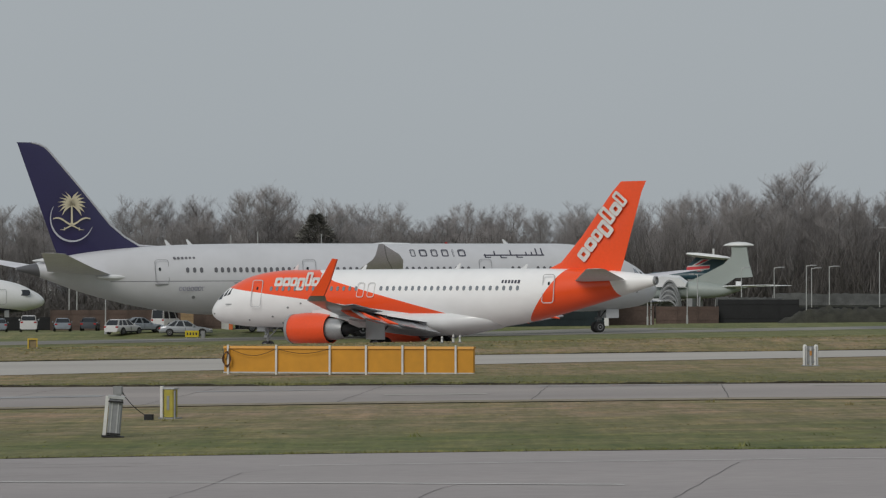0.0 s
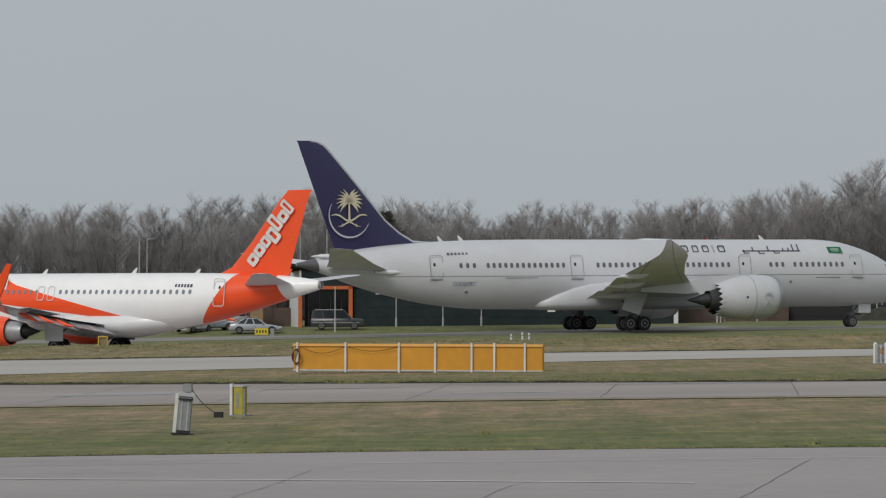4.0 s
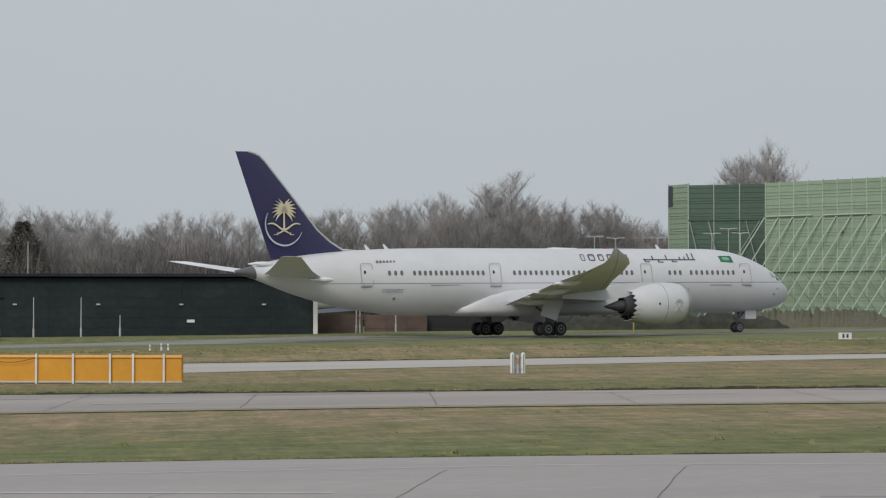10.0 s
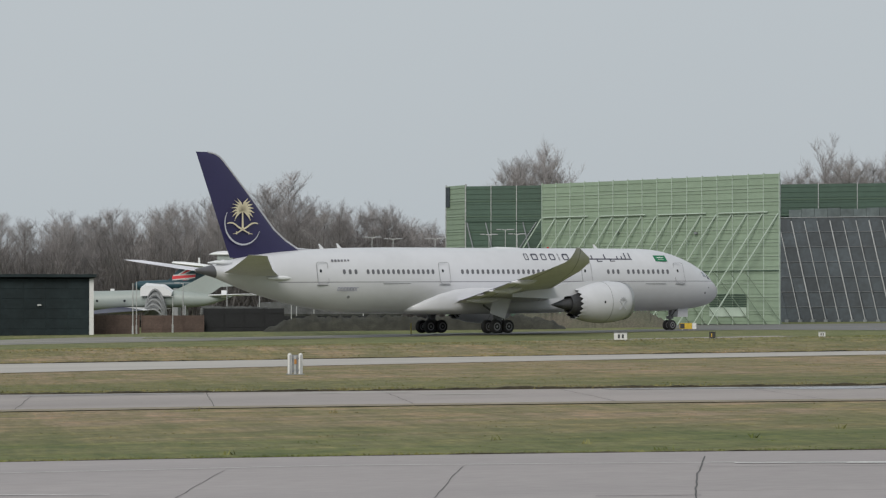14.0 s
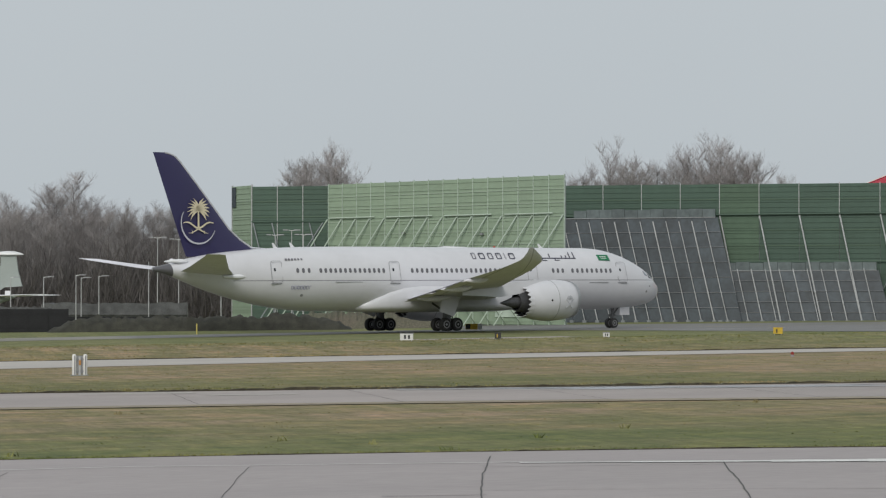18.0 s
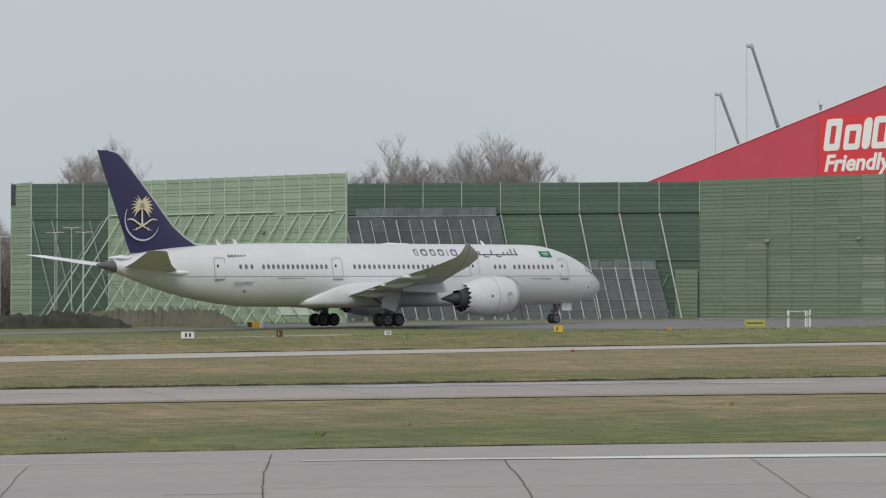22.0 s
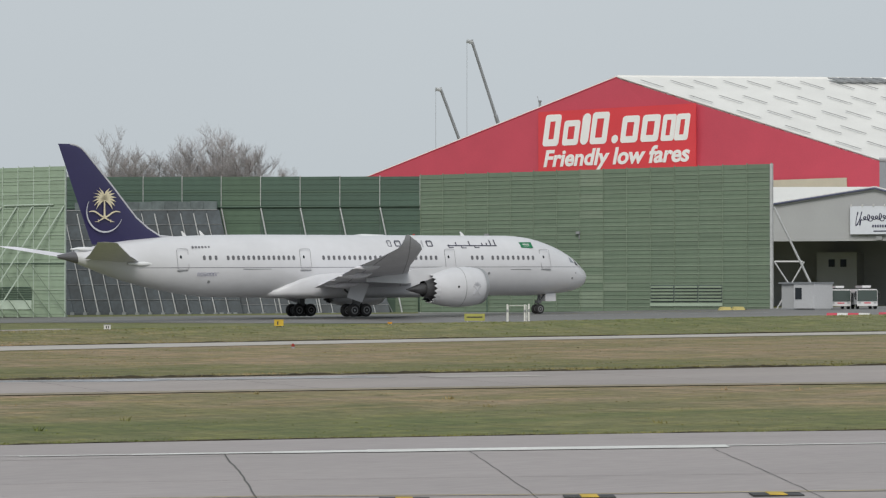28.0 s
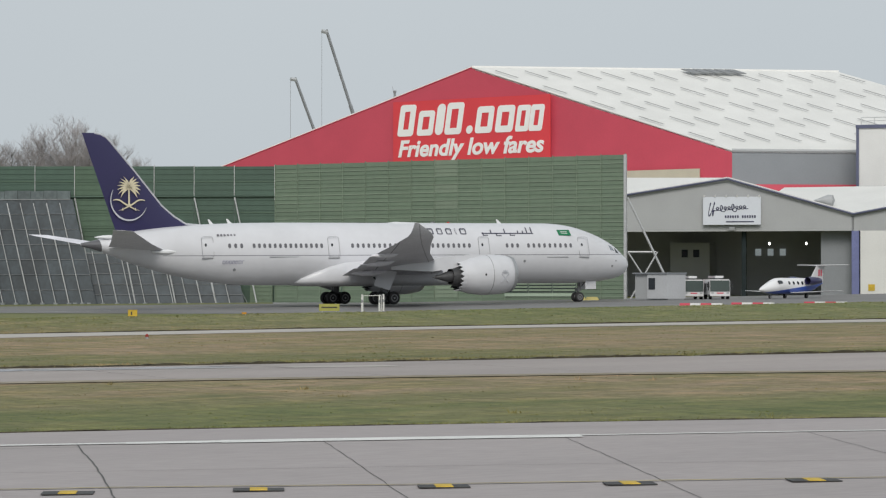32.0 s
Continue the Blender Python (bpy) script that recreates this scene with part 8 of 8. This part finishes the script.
            part("stand", Geo().tube((x, s * 1.3, -1.0), (x, s * 0.6, z), 0.13, n=8), DULL, t)
    x, z = loc(3.52, 5.5)
    part("aerial", Geo().box(x - 0.25, x + 0.25, -0.04, 0.04, z - 0.2, z + 0.3), PALE, t)
    g = Geo()
    ax, az = loc(4.32, 2.3, 357)
    for k in range(5):
        r = 1.42 - 0.03 * k
        arc = [(ax + r * math.cos(a2), az - 0.6 + (4.1 - 0.6 * k) * math.sin(a2)) for a2 in [math.pi * i / 14 for i in range(15)]]
        g.loft([[(x, -1.9 - 0.35 * k, z), (x, -1.9 - 0.35 * k - 0.3, z), (x * 0.99 + ax * 0.01, -1.9 - 0.35 * k - 0.3, z - 0.22), (x * 0.99 + ax * 0.01, -1.9 - 0.35 * k, z - 0.22)] for x, z in arc])
    back = [(ax + 1.5 * math.cos(a2), az - 0.6 + 4.0 * math.sin(a2)) for a2 in [math.pi * i / 14 for i in range(15)]]
    g.loft([[(x, -1.9, z) for x, z in back], [(x, -1.8, z) for x, z in back]])
    part("ribbed_cover", g, DULL, t, "grey ribbed arch cover")
    cap = [(ax - 1.9, az + 2.9), (ax - 1.9, az + 3.8), (ax - 1.3, az + 4.2), (ax + 1.0, az + 4.0), (ax + 2.0, az + 3.3), (ax + 1.9, az + 2.9)]
    part("canopy", Geo().loft([[(x, -0.6, z) for x, z in cap], [(x, -1.7, z - 0.3) for x, z in cap]]), PALE, t, "pale entrance canopy")
    # dark tailed aircraft behind, with a flag pattern on its fin
    a, b = spot(3.6, 378), spot(6.3, 374)
    a.z = b.z = 2.0
    m, ln = facing(a, b)
    t = thing("tail_section", "preserved airliner tail with a dark fin and a white high tailplane", "aircraft section", "", "", m)
    DEEP = mat("deep teal paint", (0.02, 0.06, 0.08), 0.4, vary=0.05)
    inv = m.inverted()

    def loc2(bearing, z):
        p = inv @ spot(bearing, 376, z)
        return p.x, p.z
    xa, xb = loc2(3.98, 6)[0], loc2(5.1, 6)[0]
    part("fuselage", Geo().loft([oval(x, z, r, r, 24) for x, z, r in ((xa, 4.3, 0.35), (xa + 0.5, 4.32, 0.58), (xa + 4, 4.38, 0.64), (xb, 4.45, 0.6), (xb + 2.6, 4.8, 0.12))]), DEEP, t, "deep teal fuselage", True)
    part("stand", Geo().box(xa + 2, xa + 2.6, -1, 1, -2, 3.9).box(xb - 2, xb - 1.4, -1, 1, -2, 3.95), DULL, t)
    f = [loc2(*q) for q in ((4.45, 6.65), (4.66, 7.05), (4.8, 7.9), (4.93, 8.75), (5.55, 8.55), (5.44, 7.56), (5.22, 6.6))]
    fin = part("fin", Geo().loft([[(x, -0.2, z) for x, z in f], [(x, 0.2, z) for x, z in f]]), DEEP, t, "deep teal fin")
    c = loc2(4.97, 7.35)
    for ring, mm, nm in (([(-1.5, -0.42), (1.5, -0.1), (1.6, 0.45), (-1.35, 0.32)], CLAD_WHITE, "white band"), ([(-1.5, -0.26), (1.52, 0.02), (1.56, 0.32), (-1.42, 0.18)], RED_SIGN, "red band"),
                         ([(-0.8, 0.32), (0.1, 0.36), (1.75, 1.15), (0.5, 1.18)], CLAD_WHITE, "white slant"), ([(-0.4, 0.42), (-0.05, 0.44), (1.45, 1.1), (0.8, 1.12)], RED_SIGN, "red slant"),
                         ([(-1.5, -0.62), (-0.9, -0.72), (0.9, -0.26), (0.2, -0.26)], CLAD_WHITE, "white slant"), ([(-1.2, -0.6), (-0.95, -0.64), (0.55, -0.3), (0.3, -0.29)], RED_SIGN, "red slant")):
        d = 0.24 if mm is CLAD_WHITE else 0.26
        part("flag_band", Geo().loft([[(c[0] + x, -d, c[1] + z) for x, z in ring], [(c[0] + x, -d + 0.03, c[1] + z) for x, z in ring]]), mm, fin, nm)
    (x0, z0), (x1, z1) = loc2(4.73, 9.2), loc2(5.58, 8.62)
    part("tailplane", Geo().loft([oval(x0 + (x1 - x0) * u, z0 + (z1 - z0) * u, w, h, 20) for u, w, h in ((0, 0.3, 0.05), (0.04, 1.0, 0.2), (0.25, 2.4, 0.3), (0.6, 3.4, 0.32), (0.9, 3.6, 0.25), (1.0, 3.6, 0.06))]), BANNER_WHITE, t, "white tailplane", True)
    x, z = loc2(5.28, 9.0)
    part("top_light", Geo().tube((x, 0, z - 0.2), (x, 0, z + 0.85), 0.13, n=8), CLAD_WHITE, t)


make_preserved()


# ---- fences, hedges, lamps, cranes ----
def make_surroundings():
    BROWN = mat("brown timber fence", (0.11, 0.075, 0.062), 0.8, vary=0.2, scale=4, each=0.15)
    BLACK = mat("dark scrim fence", (0.014, 0.015, 0.017), 0.8, vary=0.25, scale=3)
    SCRIM = mat("grey mesh cover", (0.11, 0.115, 0.115), 0.8, vary=0.3, scale=6, fine=60, bump=0.8)

    def fence(b0, b1, reach, high, material, label, board=1.9):
        a, b = spot(b0, reach), spot(b1, reach)
        a.z = b.z = min(a.z, b.z)
        m, ln = facing(a, b)
        t = thing("fence", label, "fence", "perimeter fences", "", m)
        n = max(2, int(ln / board))
        me = Geo().box(0.02, ln / n - 0.02, -0.03, 0.03, -0.1, high).box(0.02, ln / n - 0.02, -0.07, -0.03, high * 0.2, high * 0.2 + 0.1).box(0.02, ln / n - 0.02, -0.07, -0.03, high * 0.8, high * 0.8 + 0.1).mesh("board", material)
        for i in range(n):
            part("board", me, None, t, "", False, pose(ln / n * i, 0, 0))
        for i in range(0, n + 1):
            part("post", Geo().box(-0.05, 0.05, -0.1, 0.05, -0.2, high + 0.05), material, t, "", False, pose(ln / n * i, 0, 0))
        return t
    fence(3.22, 4.1, 312, 2.0, BROWN, "brown timber board fence")
    fence(4.15, 5.35, 325, 1.9, BROWN, "brown timber board fence")
    fence(5.35, 6.9, 326, 2.6, BLACK, "black scrim covered fence")
    fence(6.9, 9.3, 345, 1.6, BLACK, "dark scrim covered fence")
    fence(-7.6, -4.3, 318, 2.2, BROWN, "brown timber board fence behind cars")
    fence(-13.5, -7.6, 322, 1.6, BLACK, "dark mesh fence behind parked cars")
    for b0, b1, reach, z0, z1 in ((5.3, 6.6, 330, 2.2, 3.1), (6.4, 9.2, 352, 2.2, 3.6)):
        a, b = spot(b0, reach), spot(b1, reach)
        m, ln = facing(a, Vector((b.x, b.y, a.z)))
        rr, g = random.Random(int(b0 * 10)), Geo()
        n = 26
        g.loft([[(ln * i / n, -0.3, z0 - a.z + 0.5), (ln * i / n, -0.2, z1 - a.z + 0.5 + rr.uniform(-0.12, 0.12)), (ln * i / n, 0.9, z1 - a.z + 0.4 + rr.uniform(-0.12, 0.12)), (ln * i / n, 1.0, 0)] for i in range(n + 1)])
        t = thing("mesh_cover", "grey mesh covered store behind the fence", "cover", "", "", m)
        part("sheet", g, SCRIM, t, "crumpled grey mesh")
        for k in range(4):
            part("frame_post", Geo().tube((ln * k / 3, 0.5, -0.3), (ln * k / 3, 0.5, z1 - a.z + 0.3), 0.06, n=6), GALV, t)

    # hedge bank and grassy mound
    def bank(name, b0, b1, reach, high, deep, material, label, kind, seed):
        rows = []
        n = 160
        for i in range(n + 1):
            u = i / n
            b = b0 + (b1 - b0) * u
            h = high * min(1, (u * 9) ** 0.7, ((1 - u) * 7) ** 0.6) + 0.2 * noise.noise(Vector((u * 34, seed, 0))) * high
            prof = []
            for v, k in ((0, 0), (0.12, 0.45), (0.3, 0.85), (0.5, 1.0), (0.75, 0.9), (1.0, 0.0)):
                p = spot(b, reach + deep * v)
                prof.append((p.x, p.y, p.z - (0.15 if k == 0 else 0) + max(0.02, h * k * (1 + 0.3 * noise.noise(Vector((u * 60, v * 5, seed)))))))
            rows.append(prof)
        tagged(part(name, Geo().loft(rows, caps=True, close=False), material, None, label, True), "", name.replace("_", " "), "", kind)
    HEDGE = mat("clipped dark hedge", (0.05, 0.05, 0.038), 0.95, vary=0.35, scale=6, fine=60, bump=1.0)
    MOUND = mat("rough mound grass", (0.098, 0.104, 0.068), 0.95, vary=0.35, scale=1.5, fine=30, bump=1.0, tint=(0.12, 0.105, 0.078))
    bank("hedge", 6.5, 12.4, 318, 1.55, 5, HEDGE, "long low dark brown hedge bank", "stuff", 4)
    bank("mound", 11.2, 14.4, 326, 1.9, 12, MOUND, "rough grass mound", "stuff", 5)
    bank("bramble", -14, -9.1, 298, 1.3, 4, mat("dark green bramble", (0.03, 0.05, 0.02), 0.95, vary=0.3, scale=6, fine=60, bump=1.0), "dark green bank of bramble", "stuff", 6)

    # lamp posts
    def lamp(bearing, reach, top, arms, label="pale street lamp with a short arm", r=0.07):
        p = spot(bearing, reach)
        t = thing("street_lamp", label, "lamp post", "lamp posts", "", Matrix.Translation(p) @ pose(0, 0, 0, 0, 0, -bearing))
        h = top - p.z
        part("pole", Geo().tube((0, 0, -0.2), (0, 0, h), r, r * 0.65, 8), GALV, t, "pale steel pole", True)
        part("base", Geo().tube((0, 0, 0), (0, 0, 0.9), r * 1.5, n=8), GALV, t)
        for a in arms:
            part("arm", Geo().tube((0, 0, h - 0.08), (a, 0, h), 0.05, n=6), GALV, t)
            part("lantern", Geo().loft([[(a - 0.1, -0.12, h - 0.06), (a - 0.1, 0.12, h - 0.06), (a - 0.1, 0.1, h + 0.08), (a - 0.1, -0.1, h + 0.08)], [(a + (0.7 if a > 0 else -0.7), -0.1, h - 0.02), (a + (0.7 if a > 0 else -0.7), 0.1, h - 0.02), (a + (0.7 if a > 0 else -0.7), 0.08, h + 0.06), (a + (0.7 if a > 0 else -0.7), -0.08, h + 0.06)]]), DULL, t, "grey lantern head")
    for brg, reach, top, arms in ((6.43, 335, 7.0, (0.5,)), (7.05, 342, 7.3, (0.5,)), (7.15, 350, 7.1, (0.5,)), (7.49, 342, 7.2, (0.5,)), (8.45, 350, 9.0, ()),
                                  (8.62, 372, 12.4, (0.5, -0.5)), (9.03, 372, 12.2, (0.5, -0.5)), (9.85, 334, 11.3, (0.4, -0.4)),
                                  (4.05, 312, 6.2, ()), (4.75, 322, 4.7, (-0.3,)), (4.95, 330, 6.2, (-0.3,)), (3.98, 308, 6.0, ()), (5.8, 330, 6.9, (0.4,)),
                                  (-4.13, 330, 10.6, ()), (-3.61, 331, 11.0, ()), (-2.37, 330, 10.7, ()), (-3.45, 288, 4.4, ()), (-6.55, 292, 4.4, ()), (-10.3, 300, 9.5, (0.3,)), (-9.97, 300, 9.2, ()), (-7.25, 330, 9.6, ()), (-7.1, 335, 10.0, (0.2,)),
                                  (10.9, 366, 12.6, (0.4, -0.4)), (11.22, 366, 13.2, (0.4, -0.4)), (11.45, 364, 12.6, (0.4, -0.4)), (-2.26, 301, 4.4, ()), (-1.35, 301, 4.4, ()), (-0.6, 302, 2.6, ())):
        lamp(brg, reach, top, arms)
    # cranes behind the red hangar
    for foot, tip, label in ((spot(26.1, 520, 2), spot(24.42, 520, 49.8), "tall"), (spot(25.4, 520, 2), spot(23.81, 520, 41.3), "short")):
        t = thing("crane", "telescopic crane boom behind the hangar", "crane", "mobile cranes")
        t.matrix_basis = Matrix.Translation(foot)
        way = tip - foot
        side = way.cross(Vector((0, 1, 0))).normalized()
        for k, (u, v, r) in enumerate(((0, 0.4, 0.46), (0.36, 0.72, 0.36), (0.68, 1.0, 0.27))):
            part("boom_section", Geo().tube(way * u, way * v, r, r * 0.95, 4), DULL, t, "grey boom section")
        part("boom_head", Geo().tube(way * 0.99, way * 1.0 + side * 0.9, 0.35, n=6), GALV, t, "pale boom head")
        hook = way + side * 0.9
        part("hoist_rope", Geo().tube(hook, hook - Vector((0, 0, way.z * 0.55)), 0.035, n=4), DULL, t)
        part("carrier", Geo().box(-4, 4, -1.3, 1.3, -2.0, 1.0), LINE_YELLOW, t, "yellow carrier")
    # white membrane roof showing between the trees
    rows = []
    for i in range(13):
        u = i / 12
        h = 7.0 * math.sin(math.pi * min(1, u * 1.15)) ** 0.8 if u < 0.87 else 1.5
        p, q = spot(-9.2 + 2.6 * u, 482), spot(-9.2 + 2.6 * u, 492)
        rows.append([(p.x, p.y, p.z), (p.x, p.y, p.z + h), (q.x, q.y, q.z + h), (q.x, q.y, q.z)])
    tagged(part("membrane_roof", Geo().loft(rows), CLAD_WHITE, None, "pale curved membrane roof beyond the trees", True), "", "roof")


make_surroundings()


def make_turf_edges():
    """The ragged raised lip of turf along each pavement edge."""
    TURF = mat("ragged turf top", (0.15, 0.135, 0.072), 0.95, vary=0.3, scale=3, fine=30, bump=0.6, tint=(0.105, 0.112, 0.05))
    # The lip's shaded side is painted as a thin dark strip.
    LIP_SHADE = mat("painted shade of the turf edge", (0.065, 0.056, 0.034), 0.95, vary=0.4, scale=6, fine=60)
    for k, (edge, x0, x1, dx, high, deep) in enumerate(((E1, -26, 60, 0.12, 0.032, 0.25), (E3, -36, 95, 0.16, 0.08, 0.9), (E5, -60, 140, 0.3, 0.07, 0.8))):
        rr, top, face, a, b = random.Random(90 + k), [], [], 0.0, 0.0
        for i in range(int((x1 - x0) / dx) + 1):
            x = x0 + dx * i
            a = 0.9 * a + rr.uniform(-0.2, 0.2)
            b = 0.6 * b + rr.uniform(-0.4, 0.4)
            h, y = high * max(0.15, 1 + 0.7 * a + 0.6 * b), edge(x) + 0.12 * deep * a
            z = ground_z(x, y)
            face.append([(x, y - 0.04 * deep, z - 0.03), (x, y, z + h)])
            top.append([(x, y, z + h), (x + 0.02, y + deep * 0.3, z + h * 1.05), (x, y + deep, z - 0.03)])
        lip = structure("turf_edge_%d" % (k + 1), Geo().loft(top, caps=False, close=False), TURF, "ragged dark turf edge along the pavement", "turf edge", True)
        part("shade_face", Geo().loft(face, caps=False, close=False), LIP_SHADE, lip, "dark face painting the lip's shade")


make_turf_edges()


def make_grass():
    rng = np.random.RandomState(11)

    def scatter(n, x0, x1, low, high, tall, wide):
        x = rng.uniform(x0, x1, n)
        lo, hi = low(x), high(x)
        y = lo + (hi - lo) * rng.uniform(0, 1, n)
        return x, y, rng.uniform(0.5, 1.2, n) * tall, rng.uniform(0.6, 1.3, n) * wide
    sets = [scatter(260000, -26, 60, E1, E2, 0.013, 0.034), scatter(110000, -36, 95, E3, E4, 0.022, 0.055), scatter(60000, -60, 150, lambda x: E5(x), lambda x: 0 * x + 192, 0.04, 0.08),
            scatter(12000, -26, 60, lambda x: E1(x) + 0.02, lambda x: E1(x) + 0.5, 0.07, 0.03), scatter(16000, -36, 95, lambda x: E3(x) + 0.02, lambda x: E3(x) + 2.2, 0.12, 0.06), scatter(9000, -26, 60, lambda x: E2(x) - 0.8, lambda x: E2(x), 0.022, 0.04), scatter(9000, -40, 110, lambda x: E5(x) + 0.02, lambda x: E5(x) + 1.6, 0.12, 0.06)]
    # low tussocks: broad blades in loose clumps
    for n, x0, x1, low, high, tall, wide, loose in ((1300, -26, 60, E1, E2, 0.03, 0.05, 0.12), (700, -36, 95, E3, E4, 0.045, 0.09, 0.2), (500, -60, 150, E5, lambda x: 0 * x + 190, 0.07, 0.14, 0.3)):
        x, y, h, w = scatter(n, x0, x1, low, high, tall, wide)
        k = 7
        sets.append((np.repeat(x, k) + rng.normal(0, loose * 2.2, n * k), np.repeat(y, k) + rng.normal(0, loose, n * k), np.repeat(h, k) * rng.uniform(0.5, 1.1, n * k), np.repeat(w, k)))
    tuft = rng.uniform(size=(22, 2))
    for u, v in tuft:
        x0 = -24 + 80 * u
        y0 = E1(x0) + (E2(x0) - E1(x0)) * v
        n = 10
        sets.append((x0 + rng.normal(0, 0.09, n), y0 + rng.normal(0, 0.09, n), rng.uniform(0.06, 0.15, n), np.full(n, 0.03)))
    x, y, h, w = (np.concatenate([s[k] for s in sets]) for k in range(4))
    n = len(x)
    z = SLOPE * x + 0.62 * np.exp(-((y - 186) / 9.0) ** 2) - 0.01
    a, lean = rng.uniform(0, np.pi, n), rng.normal(0, 0.5, (n, 2)) * h[:, None]
    dx, dy = w * np.cos(a), w * np.sin(a) * 0.4
    v = np.empty((n, 3, 3))
    v[:, 0] = np.stack([x - dx, y - dy, z], 1)
    v[:, 1] = np.stack([x + dx, y + dy, z], 1)
    v[:, 2] = np.stack([x + lean[:, 0], y + lean[:, 1], z + h], 1)
    me = bpy.data.meshes.new("grass")
    me.vertices.add(3 * n)
    me.vertices.foreach_set("co", v.reshape(-1))
    me.loops.add(3 * n)
    me.loops.foreach_set("vertex_index", np.arange(3 * n, dtype=np.int32))
    me.polygons.add(n)
    me.polygons.foreach_set("loop_start", np.arange(0, 3 * n, 3, dtype=np.int32))
    me.update()
    me.validate()
    me.materials.append(BLADES)
    tagged(new("grass", me), "short green and straw grass blades and tufts", "grass", "", "stuff")


make_grass()


# ---- what moves: seconds, place of the nose wheel, heading ----
WIDE_PATH = [
    (0.0, 15.00, 276.35, 24.90),
    (1.0, 19.25, 277.80, 24.90),
    (2.0, 23.65, 279.20, 24.90),
    (4.5, 34.95, 282.59, 24.90),
    (5.0, 37.15, 283.45, 25.04),
    (6.0, 41.56, 285.34, 25.02),
    (7.0, 45.97, 287.22, 25.11),
    (8.0, 50.29, 288.28, 25.35),
    (9.0, 54.64, 289.67, 25.47),
    (10.0, 58.89, 290.56, 25.57),
    (11.0, 63.14, 291.41, 25.58),
    (12.0, 67.42, 292.12, 25.46),
    (13.0, 71.68, 292.96, 25.34),
    (14.0, 75.88, 293.82, 25.47),
    (15.0, 80.21, 294.53, 25.21),
    (15.5, 82.36, 294.70, 24.94),
    (17.5, 90.83, 294.64, 23.81),
    (18.0, 93.01, 294.65, 23.46),
    (19.0, 97.39, 294.92, 22.89),
    (20.0, 101.73, 294.73, 22.06),
    (21.0, 106.12, 294.00, 20.84),
    (22.0, 110.48, 293.10, 19.43),
    (23.0, 114.95, 292.11, 17.74),
    (24.0, 119.37, 290.59, 15.93),
    (25.0, 123.61, 288.59, 14.11),
    (25.5, 125.75, 287.59, 13.28),
    (27.5, 134.73, 284.60, 10.08),
    (28.0, 136.98, 283.53, 9.12),
    (29.0, 141.45, 281.60, 7.42),
    (30.0, 145.67, 278.95, 5.72),
    (31.0, 149.76, 275.96, 3.87),
    (32.0, 154.01, 273.35, 1.87),]
JET_PATH = [(0.0, -12.76, 214.13, -3.67, 146.4), (0.5, -16.84, 214.83, -3.72, 147.2), (1.0, -20.78, 215.4, -3.78, 148.0), (1.5, -24.61, 216.03, -3.84, 148.7), (2.0, -28.29, 216.66, -3.87, 149.3), (2.5, -31.91, 217.3, -3.93, 150.1),
            (4.5, -45.4, 221.5, -4.1, 153.0), (5.0, -48.6, 222.3, -4.14, 153.3), (5.5, -51.5, 223.1, -4.18, 153.6), (8.0, -65.0, 227.0, -4.35, 155.0), (14.0, -95.0, 236.0, -4.5, 158.0), (32.0, -180.0, 262.0, -4.8, 160.0)]


def roll(wheels, path):
    """Turn each wheel by the way that its thing has gone, row by row."""
    ts = [row[0] for row in path]
    gone = [0.0]
    for a, b in zip(path, path[1:]):
        gone.append(gone[-1] + math.hypot(b[1] - a[1], b[2] - a[2]))
    for w, x, y, r in wheels:
        steps = [(0.1 * i, float(np.interp(0.1 * i, ts, gone))) for i in range(321)]
        walk(w, [(t, pose(x, y, r) @ Matrix.Rotation(d / r, 4, "Y")) for t, d in steps])


def motions():
    tilt = Matrix.Rotation(-math.atan(SLOPE * 0.6), 4, "Y")
    walk(widebody, [(t, Matrix.Translation((x, y, ground_z(x, y) + 0.03)) @ tilt @ pose(0, 0, 0, 0, 0, turn)) for t, x, y, turn in WIDE_PATH])
    walk(narrowbody, [(t, Matrix.Translation((x, y, EYE + z)) @ pose(0, 0, 0, 0, 0, turn)) for t, x, y, z, turn in JET_PATH])
    roll(wide_wheels, WIDE_PATH)
    roll(jet_wheels, JET_PATH)


motions()
